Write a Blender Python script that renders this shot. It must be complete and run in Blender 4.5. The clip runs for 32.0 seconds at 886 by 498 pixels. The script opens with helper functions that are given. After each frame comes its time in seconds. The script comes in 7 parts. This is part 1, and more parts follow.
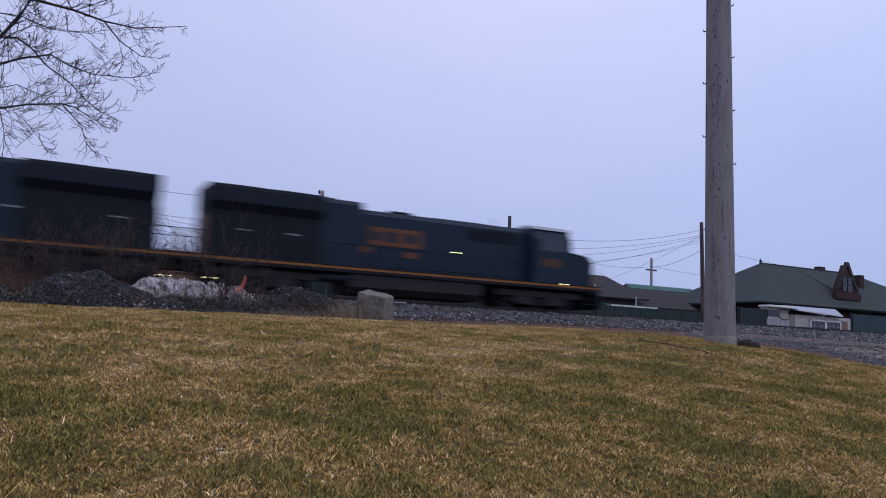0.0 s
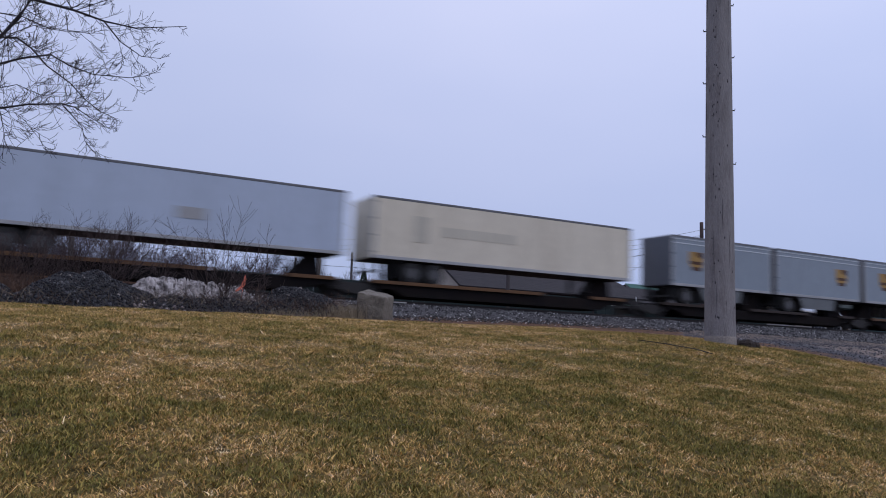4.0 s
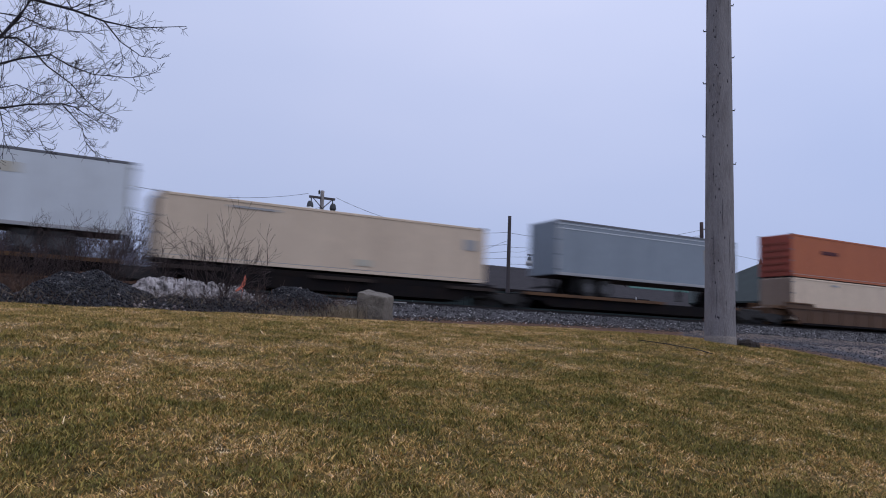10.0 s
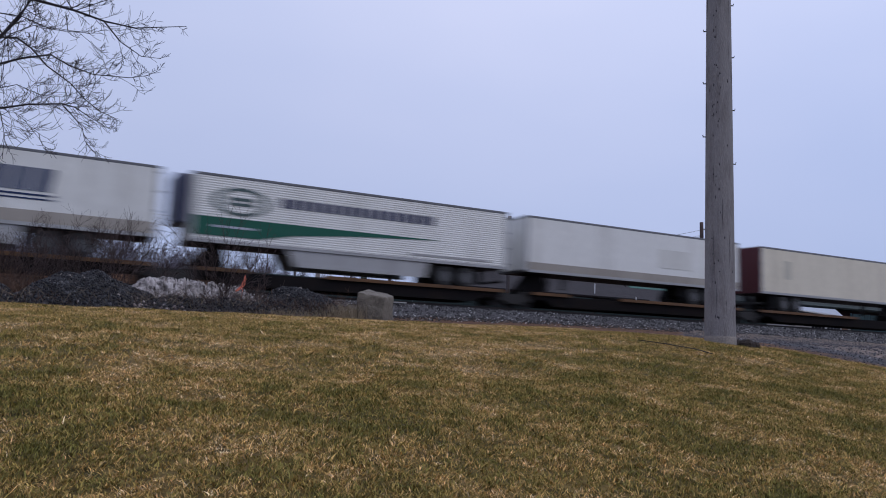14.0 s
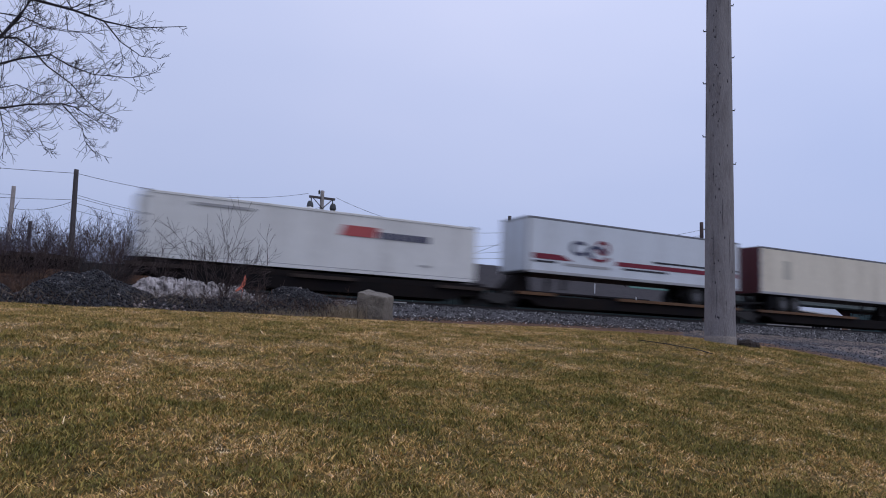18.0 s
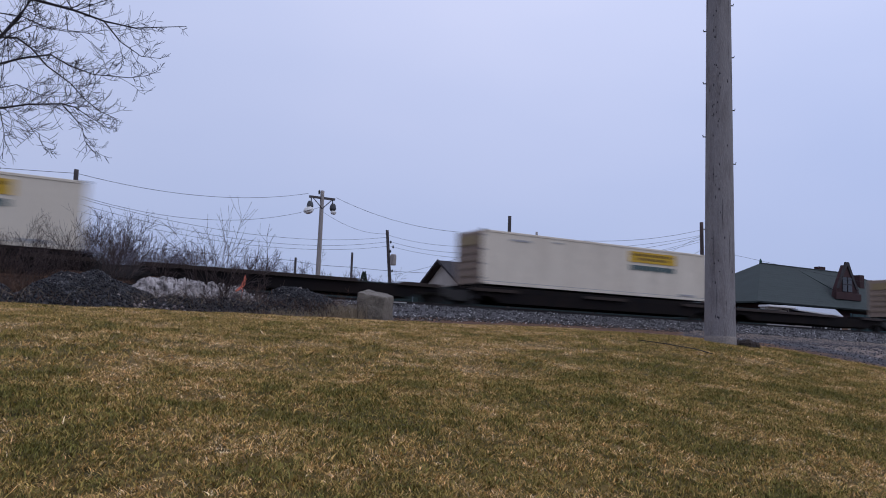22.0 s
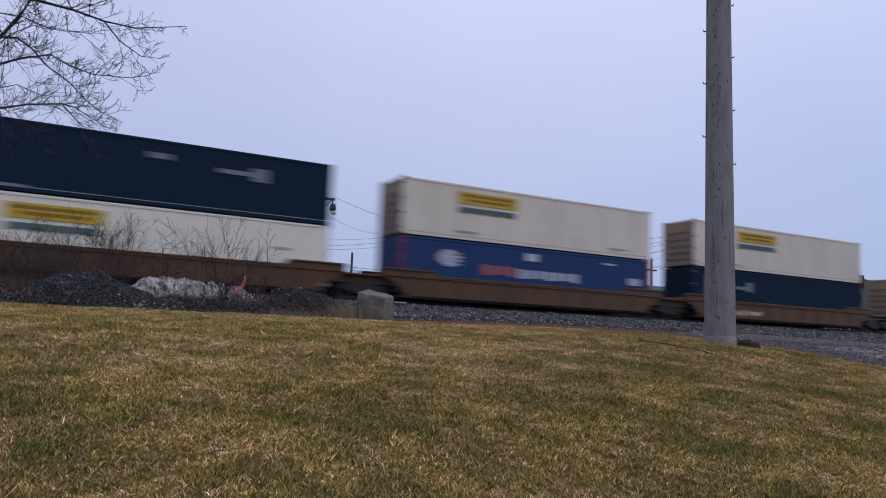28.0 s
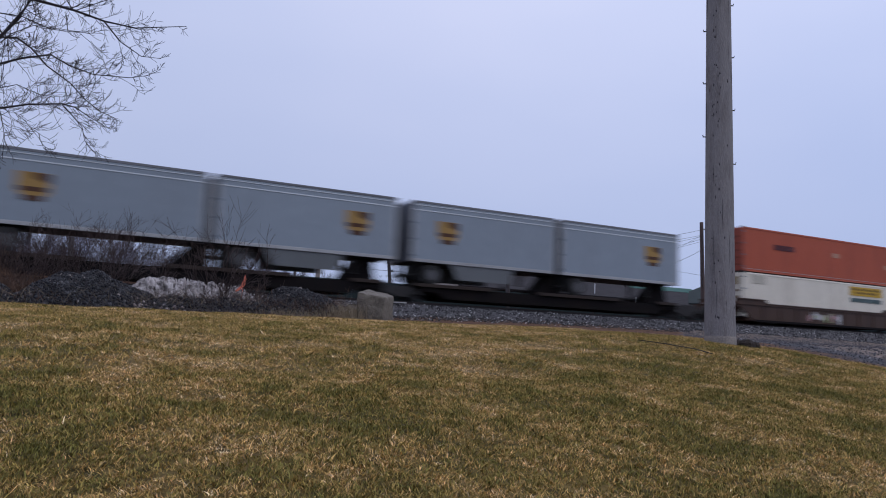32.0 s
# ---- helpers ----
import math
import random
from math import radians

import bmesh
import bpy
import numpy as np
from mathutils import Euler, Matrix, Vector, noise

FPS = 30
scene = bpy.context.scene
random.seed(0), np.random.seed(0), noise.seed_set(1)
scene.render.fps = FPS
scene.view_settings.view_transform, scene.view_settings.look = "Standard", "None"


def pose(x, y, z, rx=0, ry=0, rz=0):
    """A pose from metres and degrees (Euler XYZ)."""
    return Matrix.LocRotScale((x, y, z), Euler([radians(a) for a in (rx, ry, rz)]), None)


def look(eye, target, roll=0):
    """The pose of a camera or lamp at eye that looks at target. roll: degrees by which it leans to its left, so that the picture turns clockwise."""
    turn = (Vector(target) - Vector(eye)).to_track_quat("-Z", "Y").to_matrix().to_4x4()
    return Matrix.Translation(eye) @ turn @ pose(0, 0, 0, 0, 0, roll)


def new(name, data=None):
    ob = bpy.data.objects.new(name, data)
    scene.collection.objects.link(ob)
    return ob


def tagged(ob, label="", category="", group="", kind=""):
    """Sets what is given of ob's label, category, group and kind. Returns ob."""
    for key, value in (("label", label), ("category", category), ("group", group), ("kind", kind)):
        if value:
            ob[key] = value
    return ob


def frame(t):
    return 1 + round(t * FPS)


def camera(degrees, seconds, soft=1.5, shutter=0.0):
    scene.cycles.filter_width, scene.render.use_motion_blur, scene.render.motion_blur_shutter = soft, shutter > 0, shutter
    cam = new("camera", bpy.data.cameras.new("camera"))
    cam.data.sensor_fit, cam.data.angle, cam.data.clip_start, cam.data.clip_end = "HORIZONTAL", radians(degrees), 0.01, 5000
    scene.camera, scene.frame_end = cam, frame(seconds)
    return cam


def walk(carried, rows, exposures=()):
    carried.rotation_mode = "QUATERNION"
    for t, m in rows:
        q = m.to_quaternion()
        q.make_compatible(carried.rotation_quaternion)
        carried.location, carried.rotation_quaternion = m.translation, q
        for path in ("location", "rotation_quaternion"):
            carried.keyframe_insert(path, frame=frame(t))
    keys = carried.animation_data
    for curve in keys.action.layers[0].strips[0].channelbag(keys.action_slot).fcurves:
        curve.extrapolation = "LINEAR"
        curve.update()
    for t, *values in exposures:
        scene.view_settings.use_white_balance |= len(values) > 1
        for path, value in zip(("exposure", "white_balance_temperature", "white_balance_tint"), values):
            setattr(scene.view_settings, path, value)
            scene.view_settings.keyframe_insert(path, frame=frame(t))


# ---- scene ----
cam = camera(58.82, 32.0, soft=1.0, shutter=0.8)
EYE = Vector((0.0, 0.0, -1.983))
AHEAD = Vector((0.47188, 0.87359, 0.11904))
CAM_POSE = look(EYE, EYE + AHEAD, 2.16)
walk(cam, [(0.0, CAM_POSE), (32.0, CAM_POSE)], [(0.0, 0.0, 6300, 14), (3.0, 0.0, 6450, 11), (7.0, 0.0, 6550, 8), (20.0, 0.0, 6500, 9), (32.0, 0.0, 6550, 8)])

# ---- world and light: a flat overcast winter sky ----
world = bpy.data.worlds.new("overcast")
scene.world = world
world.use_nodes = True
wn = world.node_tree
wn.nodes.clear()
sky = wn.nodes.new("ShaderNodeTexSky")
sky.sky_type = "NISHITA"
sky.sun_disc = False
sky.sun_elevation, sky.sun_rotation = radians(35), radians(200)
sky_dim = wn.nodes.new("ShaderNodeVectorMath")
sky_dim.operation = "SCALE"
sky_dim.inputs["Scale"].default_value = 0.07
cloud_co = wn.nodes.new("ShaderNodeTexCoord")
cloud_map = wn.nodes.new("ShaderNodeMapping")
cloud_map.inputs["Scale"].default_value = (1.0, 1.0, 2.5)
cloud = wn.nodes.new("ShaderNodeTexNoise")
cloud.inputs["Scale"].default_value = 1.6
cloud.inputs["Detail"].default_value = 3.0
cloud_ramp = wn.nodes.new("ShaderNodeValToRGB")
cloud_ramp.color_ramp.elements[0].position, cloud_ramp.color_ramp.elements[1].position = 0.3, 0.75
cloud_ramp.color_ramp.elements[0].color = (0.895, 0.935, 0.975, 1)
cloud_ramp.color_ramp.elements[1].color = (1.06, 1.05, 1.03, 1)
cover = wn.nodes.new("ShaderNodeMix")
cover.data_type = "RGBA"
cover.inputs["Factor"].default_value = 0.88
background = wn.nodes.new("ShaderNodeBackground")
background.inputs["Strength"].default_value = 1.0
world_out = wn.nodes.new("ShaderNodeOutputWorld")
wn.links.new(sky.outputs["Color"], sky_dim.inputs[0])
wn.links.new(cloud_co.outputs["Generated"], cloud_map.inputs["Vector"])
wn.links.new(cloud_map.outputs["Vector"], cloud.inputs["Vector"])
wn.links.new(cloud.outputs["Fac"], cloud_ramp.inputs["Fac"])
wn.links.new(sky_dim.outputs["Vector"], cover.inputs["A"])
rise = wn.nodes.new("ShaderNodeSeparateXYZ")
rise_ramp = wn.nodes.new("ShaderNodeValToRGB")
rise_ramp.color_ramp.elements[0].position, rise_ramp.color_ramp.elements[1].position = 0.04, 0.42
rise_ramp.color_ramp.elements[0].color = (0.395, 0.465, 0.745, 1)
rise_ramp.color_ramp.elements[1].color = (0.66, 0.71, 1.0, 1)
clouds = wn.nodes.new("ShaderNodeMix")
clouds.data_type, clouds.blend_type = "RGBA", "MULTIPLY"
clouds.inputs["Factor"].default_value = 1.0
wn.links.new(cloud_co.outputs["Generated"], rise.inputs["Vector"])
wn.links.new(rise.outputs["Z"], rise_ramp.inputs["Fac"])
wn.links.new(rise_ramp.outputs["Color"], clouds.inputs["A"])
wn.links.new(cloud_ramp.outputs["Color"], clouds.inputs["B"])
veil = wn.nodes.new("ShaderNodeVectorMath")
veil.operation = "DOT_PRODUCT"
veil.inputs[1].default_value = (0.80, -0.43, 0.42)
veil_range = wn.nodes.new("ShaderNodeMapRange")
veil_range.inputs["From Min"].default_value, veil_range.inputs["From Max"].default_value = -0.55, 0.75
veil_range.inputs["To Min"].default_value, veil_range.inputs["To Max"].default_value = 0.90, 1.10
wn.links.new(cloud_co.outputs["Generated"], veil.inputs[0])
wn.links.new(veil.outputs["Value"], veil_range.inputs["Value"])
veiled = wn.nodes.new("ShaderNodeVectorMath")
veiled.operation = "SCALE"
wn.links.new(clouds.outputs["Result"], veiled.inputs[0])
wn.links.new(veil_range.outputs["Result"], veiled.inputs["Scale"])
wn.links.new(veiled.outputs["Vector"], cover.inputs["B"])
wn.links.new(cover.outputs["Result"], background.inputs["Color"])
wn.links.new(background.outputs["Background"], world_out.inputs["Surface"])

sun_data = bpy.data.lights.new("sun", "SUN")
sun_data.energy, sun_data.angle, sun_data.color = 0.5, radians(30), (1.0, 0.97, 0.94)
sun = new("sun", sun_data)
sun.matrix_world = look((14, -10, 40), (0, 14, 0))
scene.view_settings.exposure = 0.0


# ---- materials ----
def rgba(c):
    return (c[0], c[1], c[2], 1)


def surface(name, c, rough=0.6, metal=0.0, dark=None, scale=1.2, grain=30.0, amount=0.5, bump=0.15, stretch=(1, 1, 1), light=None, vary=0.12, gloss=0.5, reach=(0.38, 0.68)):
    """A worn surface: a base colour, stains at one scale, fine grain and relief at another, and a small change from piece to piece."""
    m = bpy.data.materials.new(name)
    m.use_nodes = True
    t = m.node_tree
    b = t.nodes["Principled BSDF"]
    b.inputs["Roughness"].default_value, b.inputs["Metallic"].default_value = rough, metal
    b.inputs["Specular IOR Level"].default_value = gloss
    co = t.nodes.new("ShaderNodeTexCoord")
    mp = t.nodes.new("ShaderNodeMapping")
    mp.inputs["Scale"].default_value = stretch
    t.links.new(co.outputs["Object"], mp.inputs["Vector"])
    info = t.nodes.new("ShaderNodeObjectInfo")
    shift = t.nodes.new("ShaderNodeVectorMath")
    shift.operation = "MULTIPLY_ADD"
    shift.inputs[1].default_value = (37.0, 21.0, 11.0)
    t.links.new(info.outputs["Random"], shift.inputs[0])
    t.links.new(mp.outputs["Vector"], shift.inputs[2])
    big = t.nodes.new("ShaderNodeTexNoise")
    big.inputs["Scale"].default_value, big.inputs["Detail"].default_value, big.inputs["Roughness"].default_value = scale, 5.0, 0.6
    fine = t.nodes.new("ShaderNodeTexNoise")
    fine.inputs["Scale"].default_value, fine.inputs["Detail"].default_value = grain, 3.0
    for n in (big, fine):
        t.links.new(shift.outputs["Vector"], n.inputs["Vector"])
    ramp = t.nodes.new("ShaderNodeValToRGB")
    ramp.color_ramp.elements[0].position, ramp.color_ramp.elements[1].position = reach
    t.links.new(big.outputs["Fac"], ramp.inputs["Fac"])
    mix = t.nodes.new("ShaderNodeMix")
    mix.data_type = "RGBA"
    mix.inputs["A"].default_value = rgba(c)
    mix.inputs["B"].default_value = rgba(dark or tuple(x * 0.55 for x in c))
    fac = t.nodes.new("ShaderNodeMath")
    fac.operation = "MULTIPLY"
    fac.inputs[1].default_value = amount
    t.links.new(ramp.outputs["Color"], fac.inputs[0])
    t.links.new(fac.outputs["Value"], mix.inputs["Factor"])
    mix2 = t.nodes.new("ShaderNodeMix")
    mix2.data_type = "RGBA"
    mix2.inputs["B"].default_value = rgba(light or tuple(min(1, x * 1.35) for x in c))
    ramp2 = t.nodes.new("ShaderNodeValToRGB")
    ramp2.color_ramp.elements[0].position, ramp2.color_ramp.elements[1].position = 0.5, 0.72
    t.links.new(fine.outputs["Fac"], ramp2.inputs["Fac"])
    fac2 = t.nodes.new("ShaderNodeMath")
    fac2.operation = "MULTIPLY"
    fac2.inputs[1].default_value = 0.45
    t.links.new(ramp2.outputs["Color"], fac2.inputs[0])
    t.links.new(fac2.outputs["Value"], mix2.inputs["Factor"])
    t.links.new(mix.outputs["Result"], mix2.inputs["A"])
    hsv = t.nodes.new("ShaderNodeHueSaturation")
    val = t.nodes.new("ShaderNodeMapRange")
    val.inputs["To Min"].default_value, val.inputs["To Max"].default_value = 1 - vary, 1 + vary
    t.links.new(info.outputs["Random"], val.inputs["Value"])
    t.links.new(val.outputs["Result"], hsv.inputs["Value"])
    t.links.new(mix2.outputs["Result"], hsv.inputs["Color"])
    t.links.new(hsv.outputs["Color"], b.inputs["Base Color"])
    if bump:
        bp = t.nodes.new("ShaderNodeBump")
        bp.inputs["Strength"].default_value, bp.inputs["Distance"].default_value = bump, 0.02
        t.links.new(fine.outputs["Fac"], bp.inputs["Height"])
        t.links.new(bp.outputs["Normal"], b.inputs["Normal"])
    return m


def glow(name, c, strength):
    m = bpy.data.materials.new(name)
    m.use_nodes = True
    b = m.node_tree.nodes["Principled BSDF"]
    b.inputs["Base Color"].default_value = rgba(c)
    b.inputs["Emission Color"].default_value = rgba(c)
    b.inputs["Emission Strength"].default_value = strength
    return m


def glass(name, c):
    m = bpy.data.materials.new(name)
    m.use_nodes = True
    b = m.node_tree.nodes["Principled BSDF"]
    b.inputs["Base Color"].default_value = rgba(c)
    b.inputs["Roughness"].default_value = 0.08
    return m


def painted(name, c, dirt=(0.12, 0.10, 0.08), amount=0.35, rough=0.5, vary=0.04):
    """Vehicle paint with grime that runs down in streaks."""
    return surface(name, c, rough, 0.0, dirt, 1.0, 14.0, amount, 0.05, (0.9, 1.0, 0.16), None, vary, 0.25, (0.45, 0.85))


MAT = {}
MAT["white"] = painted("white_panel", (0.70, 0.70, 0.67), (0.22, 0.20, 0.17), 0.45)
MAT["warm_white"] = painted("warm_white_container_paint", (0.74, 0.69, 0.58), (0.25, 0.2, 0.15), 0.35)
MAT["cool_white"] = painted("cool_white_panel", (0.58, 0.62, 0.65), (0.22, 0.22, 0.22), 0.35)
MAT["cream"] = painted("cream_panel", (0.67, 0.615, 0.495), (0.26, 0.21, 0.15), 0.4)
MAT["tan"] = painted("tan_container_paint", (0.665, 0.540, 0.405), (0.22, 0.15, 0.10), 0.3)
MAT["offwhite"] = painted("off_white_container_paint", (0.65, 0.588, 0.485), (0.2, 0.14, 0.09), 0.35)
MAT["grey"] = painted("grey_trailer_paint", (0.235, 0.275, 0.315), (0.14, 0.14, 0.15), 0.3)
MAT["grey_end"] = painted("dark_grey_trailer_end", (0.12, 0.13, 0.15))
MAT["bluegrey"] = painted("blue_grey_trailer_paint", (0.235, 0.275, 0.31), (0.12, 0.14, 0.16), 0.35)
MAT["pale_blue"] = painted("pale_blue_trailer_paint", (0.40, 0.46, 0.56), (0.2, 0.22, 0.25), 0.3)
MAT["orange_deep"] = painted("deep_orange_container_paint", (0.40, 0.090, 0.047), (0.16, 0.04, 0.027), 0.4)
# Rear ends of orange containers, darker than their sides.
MAT["orange_red"] = painted("darker_orange_rear_end", (0.31, 0.070, 0.044), (0.13, 0.035, 0.025), 0.4)
MAT["orange"] = painted("orange_container_paint", (0.50, 0.116, 0.049), (0.22, 0.050, 0.029), 0.2)
MAT["orange_pale"] = painted("faded_orange_container_paint", (0.43, 0.137, 0.063), (0.20, 0.06, 0.037), 0.28)
MAT["navy"] = surface("navy_container_paint", (0.0055, 0.0185, 0.038), 0.6, 0.0, (0.010, 0.016, 0.026), 1.0, 14.0, 0.3, 0.05, (0.9, 1.0, 0.16), None, 0.04, 0.10, (0.45, 0.85))
MAT["blue"] = painted("blue_container_paint", (0.010, 0.038, 0.125), (0.010, 0.022, 0.06), 0.3)
MAT["grime"] = painted("grimy_brown_grey_band", (0.34, 0.31, 0.27), (0.15, 0.12, 0.1), 0.6)
MAT["scrub"] = painted("scrubbed_off_white_patch", (0.63, 0.625, 0.585), (0.3, 0.28, 0.25), 0.5)
MAT["dark_rail"] = surface("dark_roof_rail", (0.15, 0.155, 0.17), 0.6, 0.2)
MAT["red_door"] = painted("dark_red_door_paint", (0.085, 0.022, 0.026), (0.05, 0.014, 0.014), 0.4)
MAT["brown_well"] = painted("rusty_brown_car_paint", (0.105, 0.055, 0.027), (0.035, 0.02, 0.014), 0.7)
MAT["dark_well"] = painted("dark_maroon_car_paint", (0.062, 0.033, 0.021), (0.018, 0.012, 0.012), 0.7)
MAT["spine"] = surface("grimy_black_car_paint", (0.0105, 0.0098, 0.0105), 0.85, 0.0, (0.024, 0.016, 0.012), 1.6, 22.0, 0.5, 0.3, (0.9, 1.0, 0.5), None, 0.12, 0.06)
MAT["deck_edge"] = painted("worn_ochre_deck_paint", (0.12, 0.06, 0.026), (0.02, 0.013, 0.01), 0.9)
MAT["steel"] = surface("grimy_steel", (0.022, 0.02, 0.019), 0.75, 0.1, (0.012, 0.01, 0.009))
MAT["rubber"] = surface("tyre_rubber", (0.018, 0.018, 0.018), 0.85)
MAT["rim"] = surface("dull_rim_steel", (0.09, 0.09, 0.095), 0.6, 0.3)
MAT["alloy"] = surface("dull_aluminium", (0.36, 0.36, 0.36), 0.5, 0.25, vary=0.05)
MAT["skirt"] = painted("dirty_white_skirt_panel", (0.36, 0.36, 0.36), (0.15, 0.14, 0.13), 0.5)
MAT["skirt_dark"] = painted("dirty_grey_skirt_panel", (0.13, 0.14, 0.145), (0.07, 0.07, 0.07), 0.5)
MAT["yellow"] = painted("yellow_sign_paint", (0.52, 0.32, 0.025), amount=0.35)
MAT["rusty_door"] = painted("rust_streaked_door_paint", (0.27, 0.20, 0.15), (0.10, 0.06, 0.04), 0.6)
MAT["deck_rim"] = painted("worn_brown_deck_rim", (0.030, 0.019, 0.013), (0.015, 0.011, 0.01), 0.8)
MAT["sign_ochre"] = painted("dark_ochre_sign_bar", (0.15, 0.09, 0.015), amount=0.3)
MAT["door_bar"] = painted("tan_door_lock_bar", (0.22, 0.16, 0.11), (0.2, 0.14, 0.09), 0.4)
MAT["door_sign"] = painted("worn_yellow_door_sign", (0.27, 0.20, 0.10), (0.25, 0.18, 0.1), 0.5)
MAT["dim_label"] = painted("dim_pale_marking", (0.17, 0.19, 0.22), (0.06, 0.07, 0.09), 0.5)
MAT["rust_label"] = painted("dark_rust_marking", (0.20, 0.045, 0.024), (0.1, 0.03, 0.02), 0.4)
MAT["peach_label"] = painted("faded_peach_marking", (0.42, 0.24, 0.16), (0.25, 0.1, 0.06), 0.5)
MAT["dull_red"] = painted("faded_red_lettering", (0.34, 0.10, 0.11), (0.15, 0.05, 0.08), 0.5)
MAT["white_print"] = painted("pale_white_lettering", (0.42, 0.44, 0.50), (0.2, 0.2, 0.28), 0.5)
MAT["loco_tank"] = painted("dusty_fuel_tank_paint", (0.024, 0.022, 0.023), (0.012, 0.011, 0.011), 0.5, 0.8)
MAT["loco_rust"] = painted("dull_brown_yellow_end_paint", (0.135, 0.052, 0.022), (0.05, 0.025, 0.017), 0.7)
MAT["plank"] = surface("pale_weathered_plank", (0.42, 0.40, 0.38), 0.8, amount=0.4)
MAT["sign_green"] = painted("dark_green_sign_paint", (0.07, 0.11, 0.11), amount=0.2)
MAT["truck_green"] = painted("green_sweep_paint", (0.01, 0.09, 0.06), amount=0.15)
MAT["ink"] = painted("black_sign_paint", (0.025, 0.025, 0.03), amount=0.1)
MAT["ink_grey"] = painted("faded_grey_lettering", (0.33, 0.33, 0.33), amount=0.2)
MAT["faded"] = painted("faded_lettering_stain", (0.48, 0.45, 0.37), amount=0.3)
MAT["pale_label"] = painted("pale_label_paint", (0.50, 0.44, 0.38), amount=0.3)
MAT["ink_blue"] = painted("blue_sign_paint", (0.016, 0.032, 0.095), amount=0.1)
MAT["ink_red"] = painted("red_sign_paint", (0.42, 0.085, 0.085), (0.3, 0.12, 0.12), 0.4)
MAT["sign_dark"] = painted("faded_navy_sign_paint", (0.05, 0.055, 0.10), (0.15, 0.15, 0.18), 0.4)
MAT["maroon"] = painted("maroon_stripe_paint", (0.17, 0.015, 0.03), amount=0.1)
MAT["emblem_brown"] = painted("brown_emblem_paint", (0.07, 0.03, 0.015), amount=0.1)
MAT["emblem_gold"] = painted("gold_emblem_paint", (0.33, 0.20, 0.06), amount=0.3)
# Both dark body paints are raised slightly, with haze put into the colour.
MAT["loco_blue"] = painted("dark_blue_locomotive_paint", (0.0070, 0.0185, 0.034), (0.010, 0.014, 0.019), 0.4, 0.6)
MAT["loco_dark"] = painted("sooty_blue_black_paint", (0.0095, 0.0125, 0.018), (0.012, 0.011, 0.011), 0.4, 0.85)
MAT["loco_yellow"] = painted("dull_yellow_locomotive_paint", (0.24, 0.10, 0.022), (0.07, 0.035, 0.018), 0.6)
MAT["loco_emblem"] = painted("faded_yellow_emblem_paint", (0.075, 0.034, 0.017), (0.04, 0.02, 0.016), 0.8)
MAT["loco_roof"] = painted("pale_roof_paint", (0.35, 0.36, 0.38), (0.1, 0.1, 0.1), 0.4)
MAT["cab_glass"] = glass("dark_cab_glass", (0.03, 0.04, 0.05))
MAT["lamp"] = glow("lit_headlight", (1.0, 0.80, 0.30), 2.2)
MAT["lamp_small"] = glow("lit_step_light", (1.0, 0.92, 0.42), 6.0)
MAT["graffiti_a"] = painted("yellow_green_spray_paint", (0.36, 0.42, 0.20), amount=0.5)
MAT["graffiti_b"] = painted("pale_pink_spray_paint", (0.36, 0.20, 0.20), amount=0.5)
MAT["graffiti_c"] = painted("white_spray_paint", (0.48, 0.48, 0.48), amount=0.5)
MAT["graffiti_d"] = painted("purple_spray_paint", (0.10, 0.06, 0.16), amount=0.5)

MAT["wood_pole"] = surface("weathered_grey_pole_wood", (0.20, 0.188, 0.192), 0.85, 0, (0.085, 0.068, 0.068), 2.6, 18, 0.6, 0.9, (3.0, 3.0, 0.8), (0.27, 0.25, 0.25), reach=(0.46, 0.72))
MAT["old_pole"] = surface("dark_pole_wood", (0.072, 0.063, 0.065), 0.85, 0, (0.05, 0.04, 0.04), 2.0, 20, 0.6, 0.4, (3, 3, 0.3))
MAT["red_pole"] = surface("red_brown_pole_wood", (0.085, 0.06, 0.056), 0.85, 0, (0.06, 0.035, 0.03), 2.0, 20, 0.6, 0.4, (3, 3, 0.3))
MAT["pale_pole"] = surface("pale_pole_wood", (0.34, 0.31, 0.29), 0.85, 0, (0.16, 0.14, 0.13), 2.0, 20, 0.6, 0.4, (3, 3, 0.3))
MAT["concrete"] = surface("pitted_concrete", (0.18, 0.154, 0.122), 0.9, 0, (0.07, 0.058, 0.044), 2.6, 34, 0.8, 0.8, (1, 1, 1), (0.31, 0.275, 0.23))
MAT["pale_concrete"] = surface("pale_concrete_collar", (0.27, 0.235, 0.205), 0.9, 0, (0.13, 0.12, 0.12), 3.0, 30, 0.6, 0.5)
MAT["stone"] = surface("dark_crushed_stone", (0.027, 0.024, 0.025), 0.9, 0, (0.022, 0.015, 0.011), 3.0, 30, 0.6, 0.4, vary=0.4)
MAT["ballast"] = surface("grey_ballast_stone", (0.075, 0.072, 0.076), 0.85, 0, (0.028, 0.026, 0.026), 5.0, 40, 0.7, 0.8, vary=0.3)
# The bluish lift of this bark colour stands in for haze.
MAT["bark"] = surface("hazed_dark_bark", (0.036, 0.032, 0.040), 0.95, 0, (0.022, 0.019, 0.022), 4, 40, 0.5, 0.5)
MAT["twig"] = surface("brown_twig_bark", (0.05, 0.032, 0.029), 0.9, 0, (0.035, 0.024, 0.02), 4, 40, 0.5, 0.3)
# Far twigs: paler and more violet than the near ones.
MAT["far_twig"] = surface("violet_grey_far_twigs", (0.088, 0.074, 0.100), 0.9, 0, (0.06, 0.045, 0.045), 4, 40, 0.5, 0.2)
